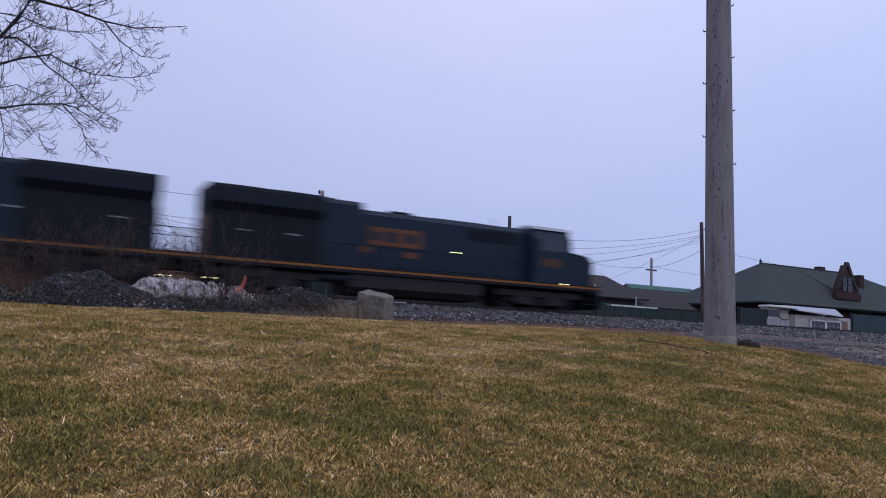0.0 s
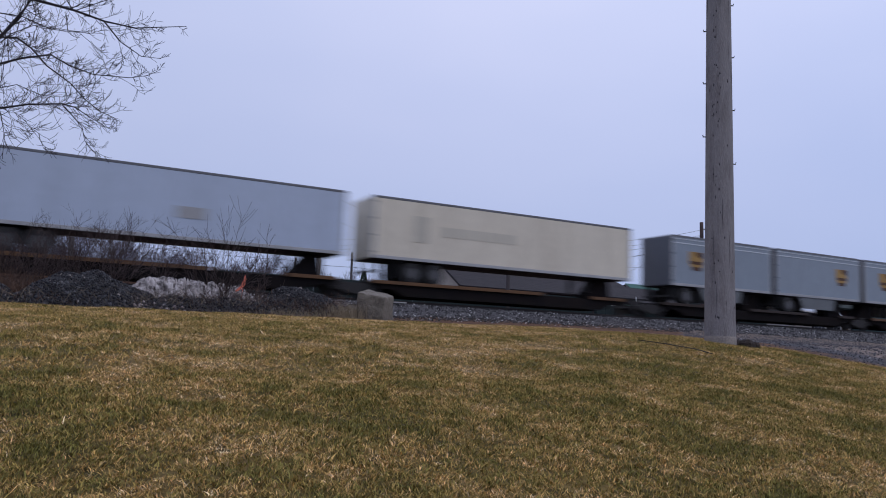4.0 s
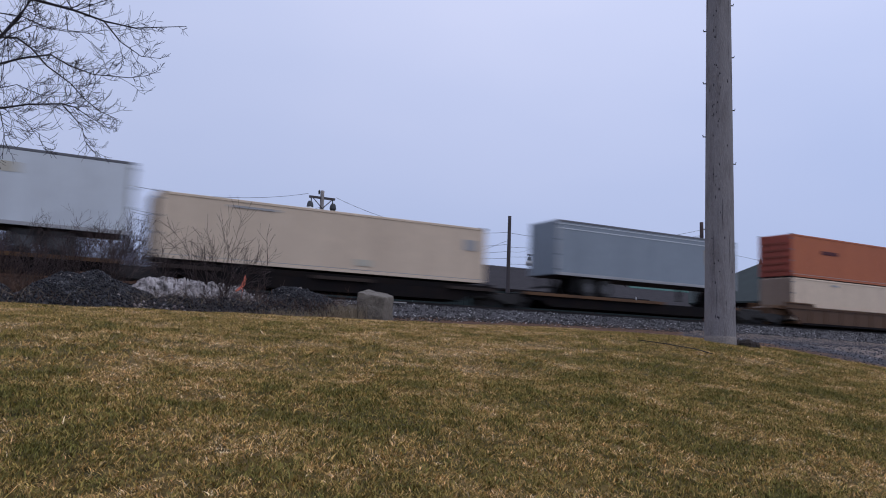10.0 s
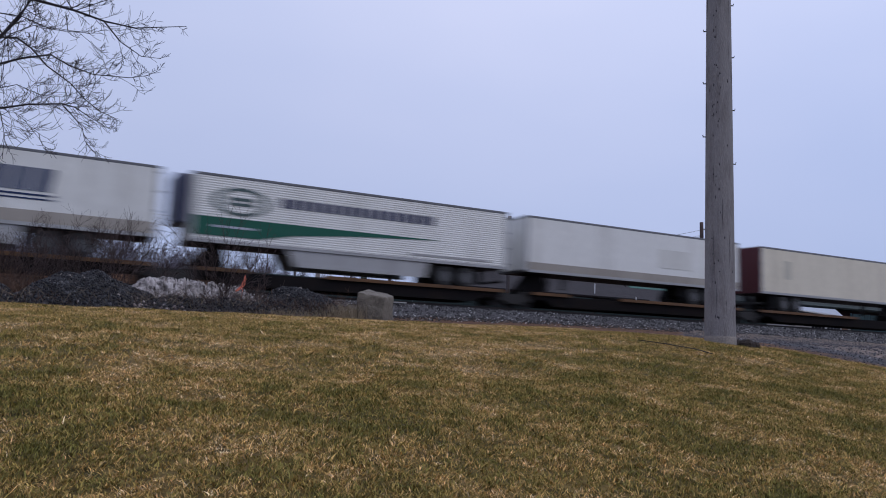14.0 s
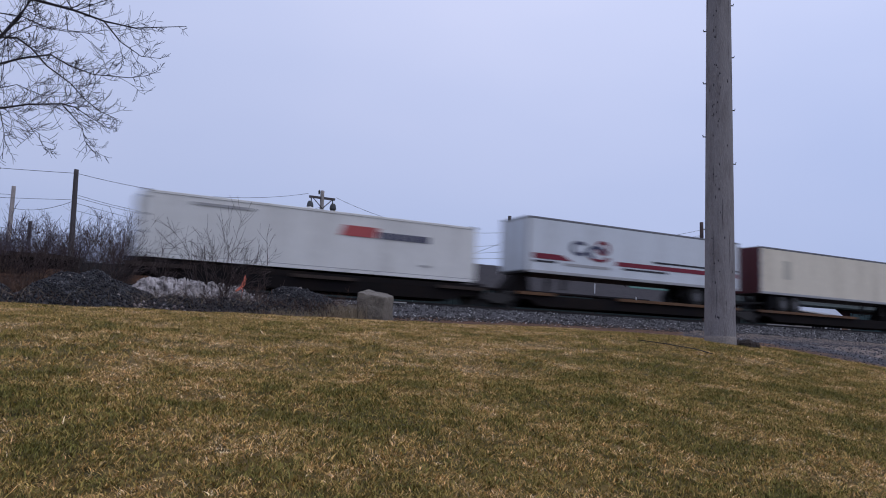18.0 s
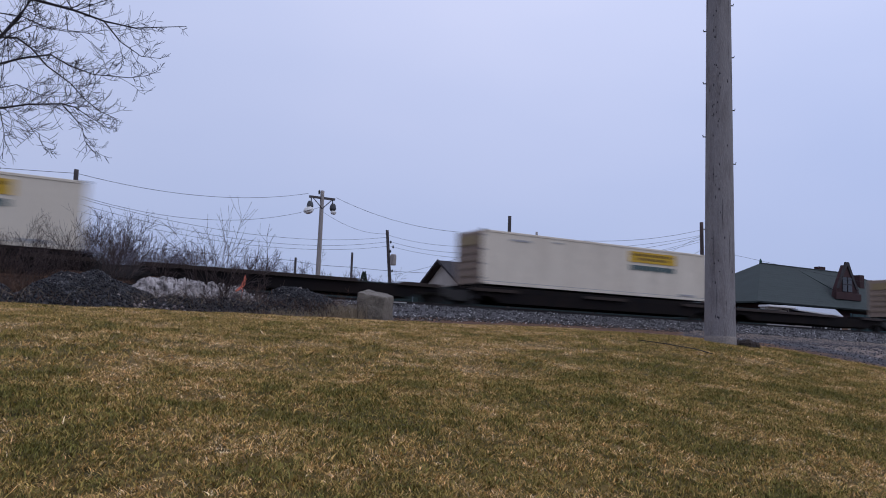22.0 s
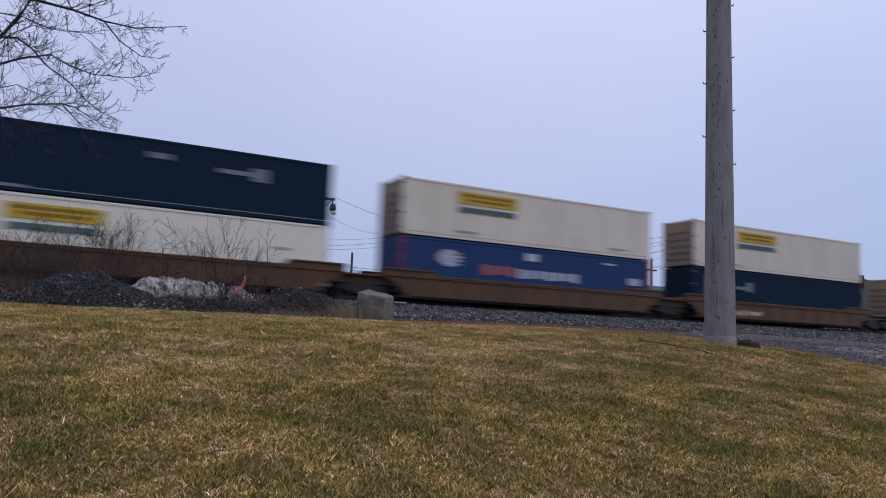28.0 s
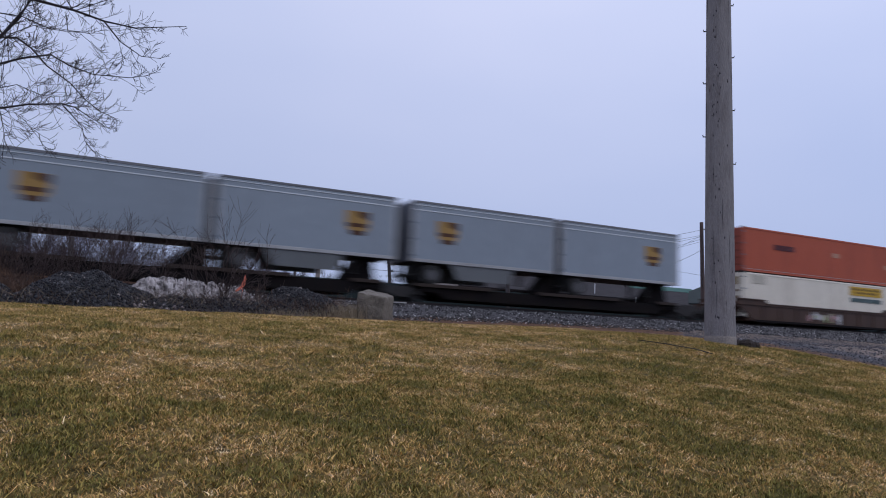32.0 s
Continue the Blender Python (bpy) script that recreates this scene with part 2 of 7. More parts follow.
MAT["weed"] = surface("dry_weed_stalk", (0.15, 0.085, 0.055), 0.9, 0, (0.06, 0.035, 0.025), 4, 40, 0.6, 0.2)
MAT["straw"] = surface("dead_straw_grass", (0.30, 0.245, 0.165), 0.9, 0, (0.14, 0.09, 0.05), 4, 40, 0.5, 0.2)
MAT["evergreen"] = surface("dark_evergreen_needles", (0.02, 0.035, 0.025), 0.9)
# Dark blotches are dirt and also painted shade in the creases.
MAT["white_sheet"] = surface("dirty_shade_creased_sheet", (0.42, 0.38, 0.365), 0.6, 0, (0.05, 0.04, 0.038), 3.6, 26, 1.0, 0.9, light=(0.62, 0.58, 0.56), reach=(0.42, 0.62))
MAT["flag"] = surface("faded_orange_ribbon", (0.85, 0.21, 0.13), 0.7, amount=0.3)
MAT["rail"] = surface("rust_brown_rail_steel", (0.036, 0.027, 0.024), 0.6, 0.3, (0.02, 0.014, 0.012))
MAT["tie"] = surface("creosoted_tie_wood", (0.06, 0.045, 0.038), 0.9)
MAT["shingle_green"] = surface("dark_green_shingles", (0.030, 0.042, 0.039), 0.9, 0, (0.022, 0.028, 0.028), 0.8, 12, 0.6, 0.5, vary=0.05)
MAT["shingle_brown"] = surface("dark_brown_shingles", (0.034, 0.029, 0.031), 0.9, 0, (0.02, 0.018, 0.02), 0.8, 12, 0.6, 0.5, vary=0.05)
MAT["green_metal"] = surface("green_ridge_metal", (0.02, 0.10, 0.075), 0.6, 0.1)
MAT["green_board"] = surface("dark_green_boards", (0.010, 0.026, 0.027), 0.8, 0, (0.007, 0.015, 0.016), 1.0, 10, 0.5)
MAT["teal_board"] = surface("teal_green_boards", (0.018, 0.048, 0.055), 0.8, 0, (0.012, 0.03, 0.035), 1.0, 10, 0.5)
MAT["brick"] = surface("dark_red_brick", (0.038, 0.014, 0.0145), 0.9, 0, (0.02, 0.009, 0.009), 2.0, 14, 0.6)
MAT["white_trim"] = surface("white_painted_trim", (0.66, 0.66, 0.66), 0.6, amount=0.25)
MAT["siding"] = surface("cream_grey_siding", (0.42, 0.40, 0.37), 0.75, 0, (0.25, 0.23, 0.2), 1.0, 14, 0.4)
MAT["gable"] = surface("cream_gable_boards", (0.50, 0.46, 0.40), 0.75, 0, (0.34, 0.3, 0.26), 1.0, 14, 0.4)
MAT["metal_roof"] = surface("pale_blue_metal_roof", (0.42, 0.45, 0.50), 0.5, 0.2, (0.32, 0.36, 0.42), 0.8, 10, 0.4)
MAT["wood_door"] = surface("brown_wooden_door", (0.20, 0.12, 0.08), 0.7)
MAT["window_glass"] = glass("dark_window_glass", (0.02, 0.022, 0.025))
MAT["cable"] = surface("black_cable", (0.02, 0.02, 0.022), 0.7, bump=0)
MAT["lamp_glass"] = surface("frosted_lamp_globe", (0.62, 0.62, 0.60), 0.35, amount=0.2)
MAT["lamp_metal"] = surface("dark_lamp_housing", (0.07, 0.075, 0.08), 0.5, 0.5)
MAT["far_wall"] = surface("far_grey_wall", (0.35, 0.35, 0.36), 0.8)
MAT["mud"] = surface("dark_mud", (0.035, 0.024, 0.018), 0.95, 0, (0.02, 0.014, 0.01), 6, 40, 0.6, 0.9)


# ---- mesh helpers ----
class Geo:
    def __init__(self):
        self.v, self.f = [], []

    def add(self, verts, faces):
        n = len(self.v)
        self.v.extend(verts)
        self.f.extend([tuple(i + n for i in f) for f in faces])
        return self

    def box(self, x0, x1, y0, y1, z0, z1, c=0.0):
        """A box; c is the width of its chamfers."""
        if c <= 0:
            v = [(x, y, z) for x in (x0, x1) for y in (y0, y1) for z in (z0, z1)]
            return self.add(v, [(0, 1, 3, 2), (4, 6, 7, 5), (0, 4, 5, 1), (2, 3, 7, 6), (0, 2, 6, 4), (1, 5, 7, 3)])
        v, idx = [], {}
        for i in (0, 1):
            for j in (0, 1):
                for k in (0, 1):
                    x, y, z = (x0, x1)[i], (y0, y1)[j], (z0, z1)[k]
                    xi, yi, zi = x + c * (1 - 2 * i), y + c * (1 - 2 * j), z + c * (1 - 2 * k)
                    for axis, p in enumerate(((x, yi, zi), (xi, y, zi), (xi, yi, z))):
                        idx[i, j, k, axis] = len(v)
                        v.append(p)
        f = []
        for i in (0, 1):
            q = [idx[i, 0, 0, 0], idx[i, 0, 1, 0], idx[i, 1, 1, 0], idx[i, 1, 0, 0]]
            f.append(q if i == 0 else q[::-1])
            q = [idx[0, i, 0, 1], idx[1, i, 0, 1], idx[1, i, 1, 1], idx[0, i, 1, 1]]
            f.append(q if i == 0 else q[::-1])
            q = [idx[0, 0, i, 2], idx[0, 1, i, 2], idx[1, 1, i, 2], idx[1, 0, i, 2]]
            f.append(q if i == 0 else q[::-1])
        for a in (0, 1):
            for b in (0, 1):
                f.append((idx[0, a, b, 1], idx[1, a, b, 1], idx[1, a, b, 2], idx[0, a, b, 2]))
                f.append((idx[a, 0, b, 0], idx[a, 1, b, 0], idx[a, 1, b, 2], idx[a, 0, b, 2]))
                f.append((idx[a, b, 0, 0], idx[a, b, 1, 0], idx[a, b, 1, 1], idx[a, b, 0, 1]))
        for i in (0, 1):
            for j in (0, 1):
                for k in (0, 1):
                    f.append((idx[i, j, k, 0], idx[i, j, k, 1], idx[i, j, k, 2]))
        return self.add(v, [tuple(q) for q in f])

    def prism(self, profile, a0, a1, plane="xz"):
        """A profile swept along the third axis."""
        n = len(profile)
        v = []
        for a in (a0, a1):
            for p, q in profile:
                v.append((p, a, q) if plane == "xz" else (a, p, q) if plane == "yz" else (p, q, a))
        f = [tuple(range(n)), tuple(range(2 * n - 1, n - 1, -1))]
        f += [(i, i + n, (i + 1) % n + n, (i + 1) % n) for i in range(n)]
        return self.add(v, f)

    def tube(self, pts, radii, n=6, caps=True):
        pts = [Vector(p) for p in pts]
        if not isinstance(radii, (list, tuple)):
            radii = [radii] * len(pts)
        v, f = [], []
        for i, p in enumerate(pts):
            d = (pts[min(i + 1, len(pts) - 1)] - pts[max(i - 1, 0)]).normalized()
            a = d.cross(Vector((0, 0, 1)) if abs(d.z) < 0.9 else Vector((1, 0, 0))).normalized()
            b = d.cross(a)
            for k in range(n):
                w = 2 * math.pi * k / n
                v.append(tuple(p + radii[i] * (math.cos(w) * a + math.sin(w) * b)))
        for i in range(len(pts) - 1):
            for k in range(n):
                f.append((i * n + k, i * n + (k + 1) % n, (i + 1) * n + (k + 1) % n, (i + 1) * n + k))
        if caps:
            f.append(tuple(range(n - 1, -1, -1)))
            f.append(tuple(range((len(pts) - 1) * n, len(pts) * n)))
        return self.add(v, f)

    def disc(self, x, y0, y1, z, r, n=18, hole=0.0):
        """A wheel-like drum with its axle along y, edges chamfered."""
        e = min(0.04, r * 0.12)
        d = e if y1 > y0 else -e
        return self.tube([(x, y0, z), (x, y0 + 0.001 * d, z), (x, y0 + d, z), (x, y1 - d, z), (x, y1, z)], [r - 2 * e, r - e, r, r, r - e], n)

    def lathe(self, x, y, rows, n=12):
        """rows of (z, r) round an upright axis."""
        return self.tube([(x, y, z) for z, r in rows], [r for z, r in rows], n)

    def data(self, name, smooth=False):
        m = bpy.data.meshes.new(name)
        m.from_pydata(self.v, [], self.f)
        bm = bmesh.new()
        bm.from_mesh(m)
        bmesh.ops.recalc_face_normals(bm, faces=bm.faces)
        bm.to_mesh(m)
        bm.free()
        if smooth:
            m.polygons.foreach_set("use_smooth", [True] * len(m.polygons))
        return m


CACHE = {}


def shared(key, make, smooth=False):
    if key not in CACHE:
        g = Geo()
        make(g)
        CACHE[key] = g.data(str(key[0] if isinstance(key, tuple) else key), smooth)
        CACHE[key].materials.append(None)
    return CACHE[key]


def part(name, data, material, parent=None, label="", at=(0, 0, 0)):
    """Links a mesh as one object under a thing or a part."""
    if isinstance(data, Geo):
        data = data.data(name)
        data.materials.append(None)
    ob = new(name, data)
    ob.material_slots[0].link = "OBJECT"
    ob.material_slots[0].material = MAT[material] if isinstance(material, str) else material
    ob.location = at
    if parent:
        ob.parent = parent
    if label:
        tagged(ob, label)
    return ob


def thing(name, at, label, category, group="", turn=0.0):
    ob = new(name)
    ob.empty_display_size = 0.3
    ob.matrix_basis = pose(at[0], at[1], at[2], 0, 0, turn)
    return tagged(ob, label, category, group)


def single(name, g, material, at, label, category, group="", kind="", smooth=False, turn=0.0):
    data = g.data(name, smooth) if isinstance(g, Geo) else g
    if not data.materials:
        data.materials.append(None)
    ob = new(name, data)
    ob.material_slots[0].link = "OBJECT"
    ob.material_slots[0].material = MAT[material] if isinstance(material, str) else material
    ob.matrix_basis = pose(at[0], at[1], at[2], 0, 0, turn)
    return tagged(ob, label, category, group, kind)


# ---- the lie of the land: rail tops at z = 0, the track runs along x ----
TRACK_Y = 35.665
FAR_Z = -0.45


def smooth(a, b, x):
    t = np.clip((x - a) / (b - a), 0, 1)
    return t * t * (3 - 2 * t)


def land(X, Y):
    """Height of the ground: a lawn that climbs to the railway, then flat beyond it save for an added mound."""
    X, Y = np.asarray(X, float), np.asarray(Y, float)
    x, y = np.clip(X, -14, 52) / 20, np.clip(Y, -4, 31) / 20
    z = -3.5463 + 0.1322 * x + 5.2995 * y - 0.1992 * x * y - 0.1035 * x * x - 4.78 * y * y + 1.54 * y ** 3 + 0.27 * x * y * y - 0.0427 * x * x * y
    z = z + 0.17 * np.exp(-((X - 10) ** 2 + (Y - 9.2) ** 2) / 7) - 0.2 * np.exp(-((X - 15.5) ** 2 + (Y - 8.3) ** 2) / 12) - 0.15 * smooth(15, 26, Y) * (1 - smooth(9, 20, X))
    z = z - 0.09 * smooth(19, 26.5, Y) * (1 - smooth(2, 13, X))
    z = z + 0.02 * np.sin(X * 3.1 + np.sin(Y * 2.3)) * np.sin(Y * 2.7)
    # Unseen mound, added to close off the bright sky under the train.
    sky_screen = 1.75 * smooth(40, 42.5, Y) * (1 - smooth(44, 48, Y)) * (1 - smooth(8, 13, X))
    return z * (1 - smooth(31, 40, Y)) + FAR_Z * smooth(31, 40, Y) + sky_screen


def land_z(x, y):
    return float(land(x, y))


def steps(*spans):
    out = []
    for a, b, n in spans:
        out.extend(np.linspace(a, b, n, endpoint=False))
    out.append(spans[-1][1])
    return np.array(out)


def off_lawn(X, Y):
    """Metres beyond the edge of the mown grass: the bank of the railway and the gravel drive."""
    X, Y = np.asarray(X, float), np.asarray(Y, float)
    drive = 13.0 + np.where(Y > 9.5, (Y - 9.5) * 0.46, np.clip(9.5 - Y, 0, 12) ** 2 * 1.3)
    return np.maximum(Y - 26.6, X - drive)


LATTICE = np.random.default_rng(5).uniform(-1, 1, (97, 97))


def field(X, Y, size, turn=0.0):
    """Smooth random patches of about that many metres, from -1 to 1."""
    u = (X * math.cos(turn) - Y * math.sin(turn)) / size + 31.7 * turn
    v = (X * math.sin(turn) + Y * math.cos(turn)) / size + 17.3 * turn
    i, j = np.floor(u).astype(int), np.floor(v).astype(int)
    a, b = u - i, v - j
    a, b = a * a * (3 - 2 * a), b * b * (3 - 2 * b)
    i0, i1, j0, j1 = i % 97, (i + 1) % 97, j % 97, (j + 1) % 97
    return (LATTICE[i0, j0] * (1 - a) + LATTICE[i1, j0] * a) * (1 - b) + (LATTICE[i0, j1] * (1 - a) + LATTICE[i1, j1] * a) * b


def dryness(X, Y):
    """How dead the lawn is: green tufts near 0, matted straw near 1."""
    X, Y = np.asarray(X, float), np.asarray(Y, float)
    d = 0.52 + 0.09 * field(X, Y, 2.3, 0.4) + 0.15 * field(X, Y, 0.85, 1.1) + 0.25 * field(X, Y, 0.36, 2.0) + 0.20 * field(X, Y, 0.15, 2.7)
    # The low-x term is no change of turf; it just makes the left darker.
    d = d + 0.06 * smooth(6, 18, Y) - 0.15 * smooth(2.5, 7, X) * (1 - smooth(5, 11, Y)) - 0.07 * (1 - smooth(0.5, 5, X)) - 0.05 * smooth(7, 11, X) * (1 - smooth(12, 19, Y))
    return np.clip(d, 0, 1)


def sheet(name, xs, ys, height, rough=0.0):
    gx, gy = np.meshgrid(xs, ys)
    gz = height(gx, gy)
    if rough:
        gz = gz + np.random.normal(0, rough, gz.shape)
    co = np.stack([gx, gy, gz], -1).reshape(-1, 3)
    nx, ny = len(xs), len(ys)
    i = np.arange((nx - 1) * (ny - 1))
    a = (i // (nx - 1)) * nx + i % (nx - 1)
    faces = np.stack([a, a + 1, a + nx + 1, a + nx], -1)
    m = bpy.data.meshes.new(name)
    m.from_pydata(co.tolist(), [], faces.tolist())
    m.polygons.foreach_set("use_smooth", [True] * len(m.polygons))
    return m


def ground_material():
    """Lawn, bare earth and gravel, told apart by where they lie."""
    m = bpy.data.materials.new("lawn_and_gravel")
    m.use_nodes = True
    t = m.node_tree
    b = t.nodes["Principled BSDF"]
    b.inputs["Roughness"].default_value = 0.95
    b.inputs["Specular IOR Level"].default_value = 0.15
    co = t.nodes.new("ShaderNodeTexCoord")

    def noise_tex(scale, detail=4.0):
        n = t.nodes.new("ShaderNodeTexNoise")
        n.inputs["Scale"].default_value, n.inputs["Detail"].default_value = scale, detail
        t.links.new(co.outputs["Object"], n.inputs["Vector"])
        return n

    def ramp(src, stops):
        r = t.nodes.new("ShaderNodeValToRGB")
        while len(r.color_ramp.elements) < len(stops):
            r.color_ramp.elements.new(0.5)
        for e, (p, c) in zip(r.color_ramp.elements, stops):
            e.position, e.color = p, rgba(c)
        t.links.new(src, r.inputs["Fac"])
        return r

    def mix(f, a, c, mode="MIX"):
        n = t.nodes.new("ShaderNodeMix")
        n.data_type, n.blend_type = "RGBA", mode
        if isinstance(f, float):
            n.inputs["Factor"].default_value = f
        else:
            t.links.new(f, n.inputs["Factor"])
        t.links.new(a, n.inputs["A"])
        t.links.new(c, n.inputs["B"])
        return n.outputs["Result"]

    dry = t.nodes.new("ShaderNodeAttribute")
    dry.attribute_name = "dry"
    # Turf colours sit below the blades' own, painting in the shade between blades.
    patch = ramp(dry.outputs["Fac"], [(0.2, (0.045, 0.042, 0.012)), (0.5, (0.11, 0.078, 0.026)), (0.85, (0.24, 0.150, 0.068))])
    tuft = ramp(noise_tex(9.0, 5).outputs["Fac"], [(0.35, (0.03, 0.023, 0.007)), (0.5, (0.11, 0.075, 0.021)), (0.66, (0.25, 0.165, 0.055))])
    lawn = mix(0.55, patch.outputs["Color"], tuft.outputs["Color"])
    gravel_a = ramp(noise_tex(7.0, 8).outputs["Fac"], [(0.35, (0.025, 0.025, 0.028)), (0.6, (0.080, 0.079, 0.086)), (0.72, (0.19, 0.185, 0.195))])
    gravel_b = ramp(noise_tex(0.35, 4).outputs["Fac"], [(0.4, (0.075, 0.066, 0.064)), (0.6, (0.080, 0.080, 0.088))])
    gravel = mix(0.5, gravel_a.outputs["Color"], gravel_b.outputs["Color"])
    zone = t.nodes.new("ShaderNodeAttribute")
    zone.attribute_name = "gravel"
    wob = noise_tex(1.4, 5)
    add = t.nodes.new("ShaderNodeMath")
    add.operation = "MULTIPLY_ADD"
    add.inputs[1].default_value = 0.12
    t.links.new(wob.outputs["Fac"], add.inputs[0])
    t.links.new(zone.outputs["Fac"], add.inputs[2])
    sharp = ramp(add.outputs["Value"], [(0.55, (0, 0, 0)), (0.575, (1, 1, 1))])
    earth = ramp(noise_tex(6.0, 6).outputs["Fac"], [(0.35, (0.06, 0.032, 0.020)), (0.65, (0.17, 0.092, 0.056))])
    verge = ramp(add.outputs["Value"], [(0.74, (0, 0, 0)), (0.86, (1, 1, 1))])
    pale_a = ramp(noise_tex(5.0, 8).outputs["Fac"], [(0.38, (0.09, 0.069, 0.056)), (0.55, (0.20, 0.156, 0.130)), (0.68, (0.31, 0.25, 0.215))])
    lane = t.nodes.new("ShaderNodeAttribute")
    lane.attribute_name = "drive"
    lane_add = t.nodes.new("ShaderNodeMath")
    lane_add.operation = "MULTIPLY_ADD"
    lane_add.inputs[1].default_value = 0.2
    t.links.new(wob.outputs["Fac"], lane_add.inputs[0])
    t.links.new(lane.outputs["Fac"], lane_add.inputs[2])
    on_lane = ramp(lane_add.outputs["Value"], [(0.55, (0, 0, 0)), (0.75, (1, 1, 1))])
    edge = ramp(add.outputs["Value"], [(0.95, (0, 0, 0)), (1.0, (1, 1, 1))])
    far = t.nodes.new("ShaderNodeMix")
    far.data_type, far.blend_type = "RGBA", "MULTIPLY"
    far.inputs["Factor"].default_value = 1.0
    t.links.new(on_lane.outputs["Color"], far.inputs["A"])
    t.links.new(edge.outputs["Color"], far.inputs["B"])
    stony = t.nodes.new("ShaderNodeMix")
    stony.data_type, stony.blend_type = "RGBA", "MULTIPLY"
    stony.inputs["Factor"].default_value = 1.0
    t.links.new(on_lane.outputs["Color"], stony.inputs["A"])
    t.links.new(verge.outputs["Color"], stony.inputs["B"])
    bare = mix(far.outputs["Result"], mix(stony.outputs["Result"], earth.outputs["Color"], gravel), pale_a.outputs["Color"])
    t.links.new(mix(sharp.outputs["Color"], lawn, bare), b.inputs["Base Color"])
    bp = t.nodes.new("ShaderNodeBump")
    bp.inputs["Strength"].default_value, bp.inputs["Distance"].default_value = 0.7, 0.05
    t.links.new(noise_tex(14.0, 6).outputs["Fac"], bp.inputs["Height"])
    t.links.new(bp.outputs["Normal"], b.inputs["Normal"])
    return m


ground_xs = steps((-3000, -200, 14), (-200, -20, 45), (-20, 60, 210), (60, 200, 40), (200, 3000, 14))
ground_ys = steps((-3000, -100, 10), (-100, -6, 20), (-6, 45, 160), (45, 140, 30), (140, 3000, 16))
ground_mesh = sheet("ground", ground_xs, ground_ys, land)
gx, gy = np.meshgrid(ground_xs, ground_ys)
zone = ground_mesh.attributes.new("gravel", "FLOAT", "POINT")
zone.data.foreach_set("value", np.clip(off_lawn(gx, gy) / 8 + 0.5, 0, 1).ravel().astype(np.float32))
dry_zone = ground_mesh.attributes.new("dry", "FLOAT", "POINT")
dry_zone.data.foreach_set("value", dryness(gx, gy).ravel().astype(np.float32))
drive_zone = ground_mesh.attributes.new("drive", "FLOAT", "POINT")
drive_zone.data.foreach_set("value", np.clip((gx - gy - 0.5) / 8 + 0.5, 0, 1).ravel().astype(np.float32))
ground = new("ground", ground_mesh)
ground_mesh.materials.append(ground_material())
tagged(ground, "mown winter lawn of green and straw grass with gravel beside the railway", "ground", kind="structure")


# ---- railway: ballast bank, ties, rails ----
def bank_height(X, Y):
    d = np.abs(Y - TRACK_Y)
    top = -0.20 + 0.0 * X
    side = -0.20 - (d - 2.0) / 3.15
    return np.where(d < 2.0, top, side)


bank_ys = steps((TRACK_Y - 5.4, TRACK_Y - 1.9, 18), (TRACK_Y - 1.9, TRACK_Y + 1.9, 12), (TRACK_Y + 1.9, TRACK_Y + 4.4, 9))
bank_mesh = sheet("ballast_bank", steps((-1200, -30, 60), (-30, 80, 500), (80, 1200, 60)), bank_ys, bank_height, 0.025)
bank = new("ballast_bank", bank_mesh)
bank_mesh.materials.append(MAT["ballast"])
tagged(bank, "grey crushed-stone ballast bank under the railway track", "ballast", kind="structure")


def pebbles(name, points, sizes, material, label, category):
    """Many small angular stones as one mesh."""
    base = np.array([(1, 0, 0), (-1, 0, 0), (0, 1, 0), (0, -1, 0), (0, 0, 1), (0, 0, -1)], float)
    tris = np.array([(0, 2, 4), (2, 1, 4), (1, 3, 4), (3, 0, 4), (2, 0, 5), (1, 2, 5), (3, 1, 5), (0, 3, 5)])
    n = len(points)
    v = base[None] * np.random.uniform(0.55, 1.2, (n, 6, 1)) * np.asarray(sizes)[:, None, None]
    a = np.random.uniform(0, 6.28, (n, 3))
    ca, sa = np.cos(a), np.sin(a)
    x, y, z = v[..., 0], v[..., 1], v[..., 2]
    x, y = x * ca[:, :1] - y * sa[:, :1], x * sa[:, :1] + y * ca[:, :1]
    y, z = y * ca[:, 1:2] - z * sa[:, 1:2], y * sa[:, 1:2] + z * ca[:, 1:2]
    v = np.stack([x, y, z], -1) + np.asarray(points)[:, None, :]
    f = (tris[None] + 6 * np.arange(n)[:, None, None]).reshape(-1, 3)
    m = bpy.data.meshes.new(name)
    m.vertices.add(n * 6)
    m.vertices.foreach_set("co", v.reshape(-1).astype(np.float32))
    m.loops.add(len(f) * 3)
    m.loops.foreach_set("vertex_index", f.reshape(-1).astype(np.int32))
    m.polygons.add(len(f))
    m.polygons.foreach_set("loop_start", np.arange(0, len(f) * 3, 3, dtype=np.int32))
    m.update(calc_edges=True)
    ob = new(name, m)
    m.materials.append(material)
    return tagged(ob, label, category, kind="stuff")


def island_material(name, stops, rough=0.8):
    """Colour by island, for scattered stones and grass."""
    m = bpy.data.materials.new(name)
    m.use_nodes = True
    t = m.node_tree
    b = t.nodes["Principled BSDF"]
    b.inputs["Roughness"].default_value = rough
    b.inputs["Specular IOR Level"].default_value = 0.25
    g = t.nodes.new("ShaderNodeNewGeometry")
    r = t.nodes.new("ShaderNodeValToRGB")
    while len(r.color_ramp.elements) < len(stops):
        r.color_ramp.elements.new(0.5)
    for e, (p, c) in zip(r.color_ramp.elements, stops):
        e.position, e.color = p, rgba(c)
    t.links.new(g.outputs["Random Per Island"], r.inputs["Fac"])
    t.links.new(r.outputs["Color"], b.inputs["Base Color"])
    return m


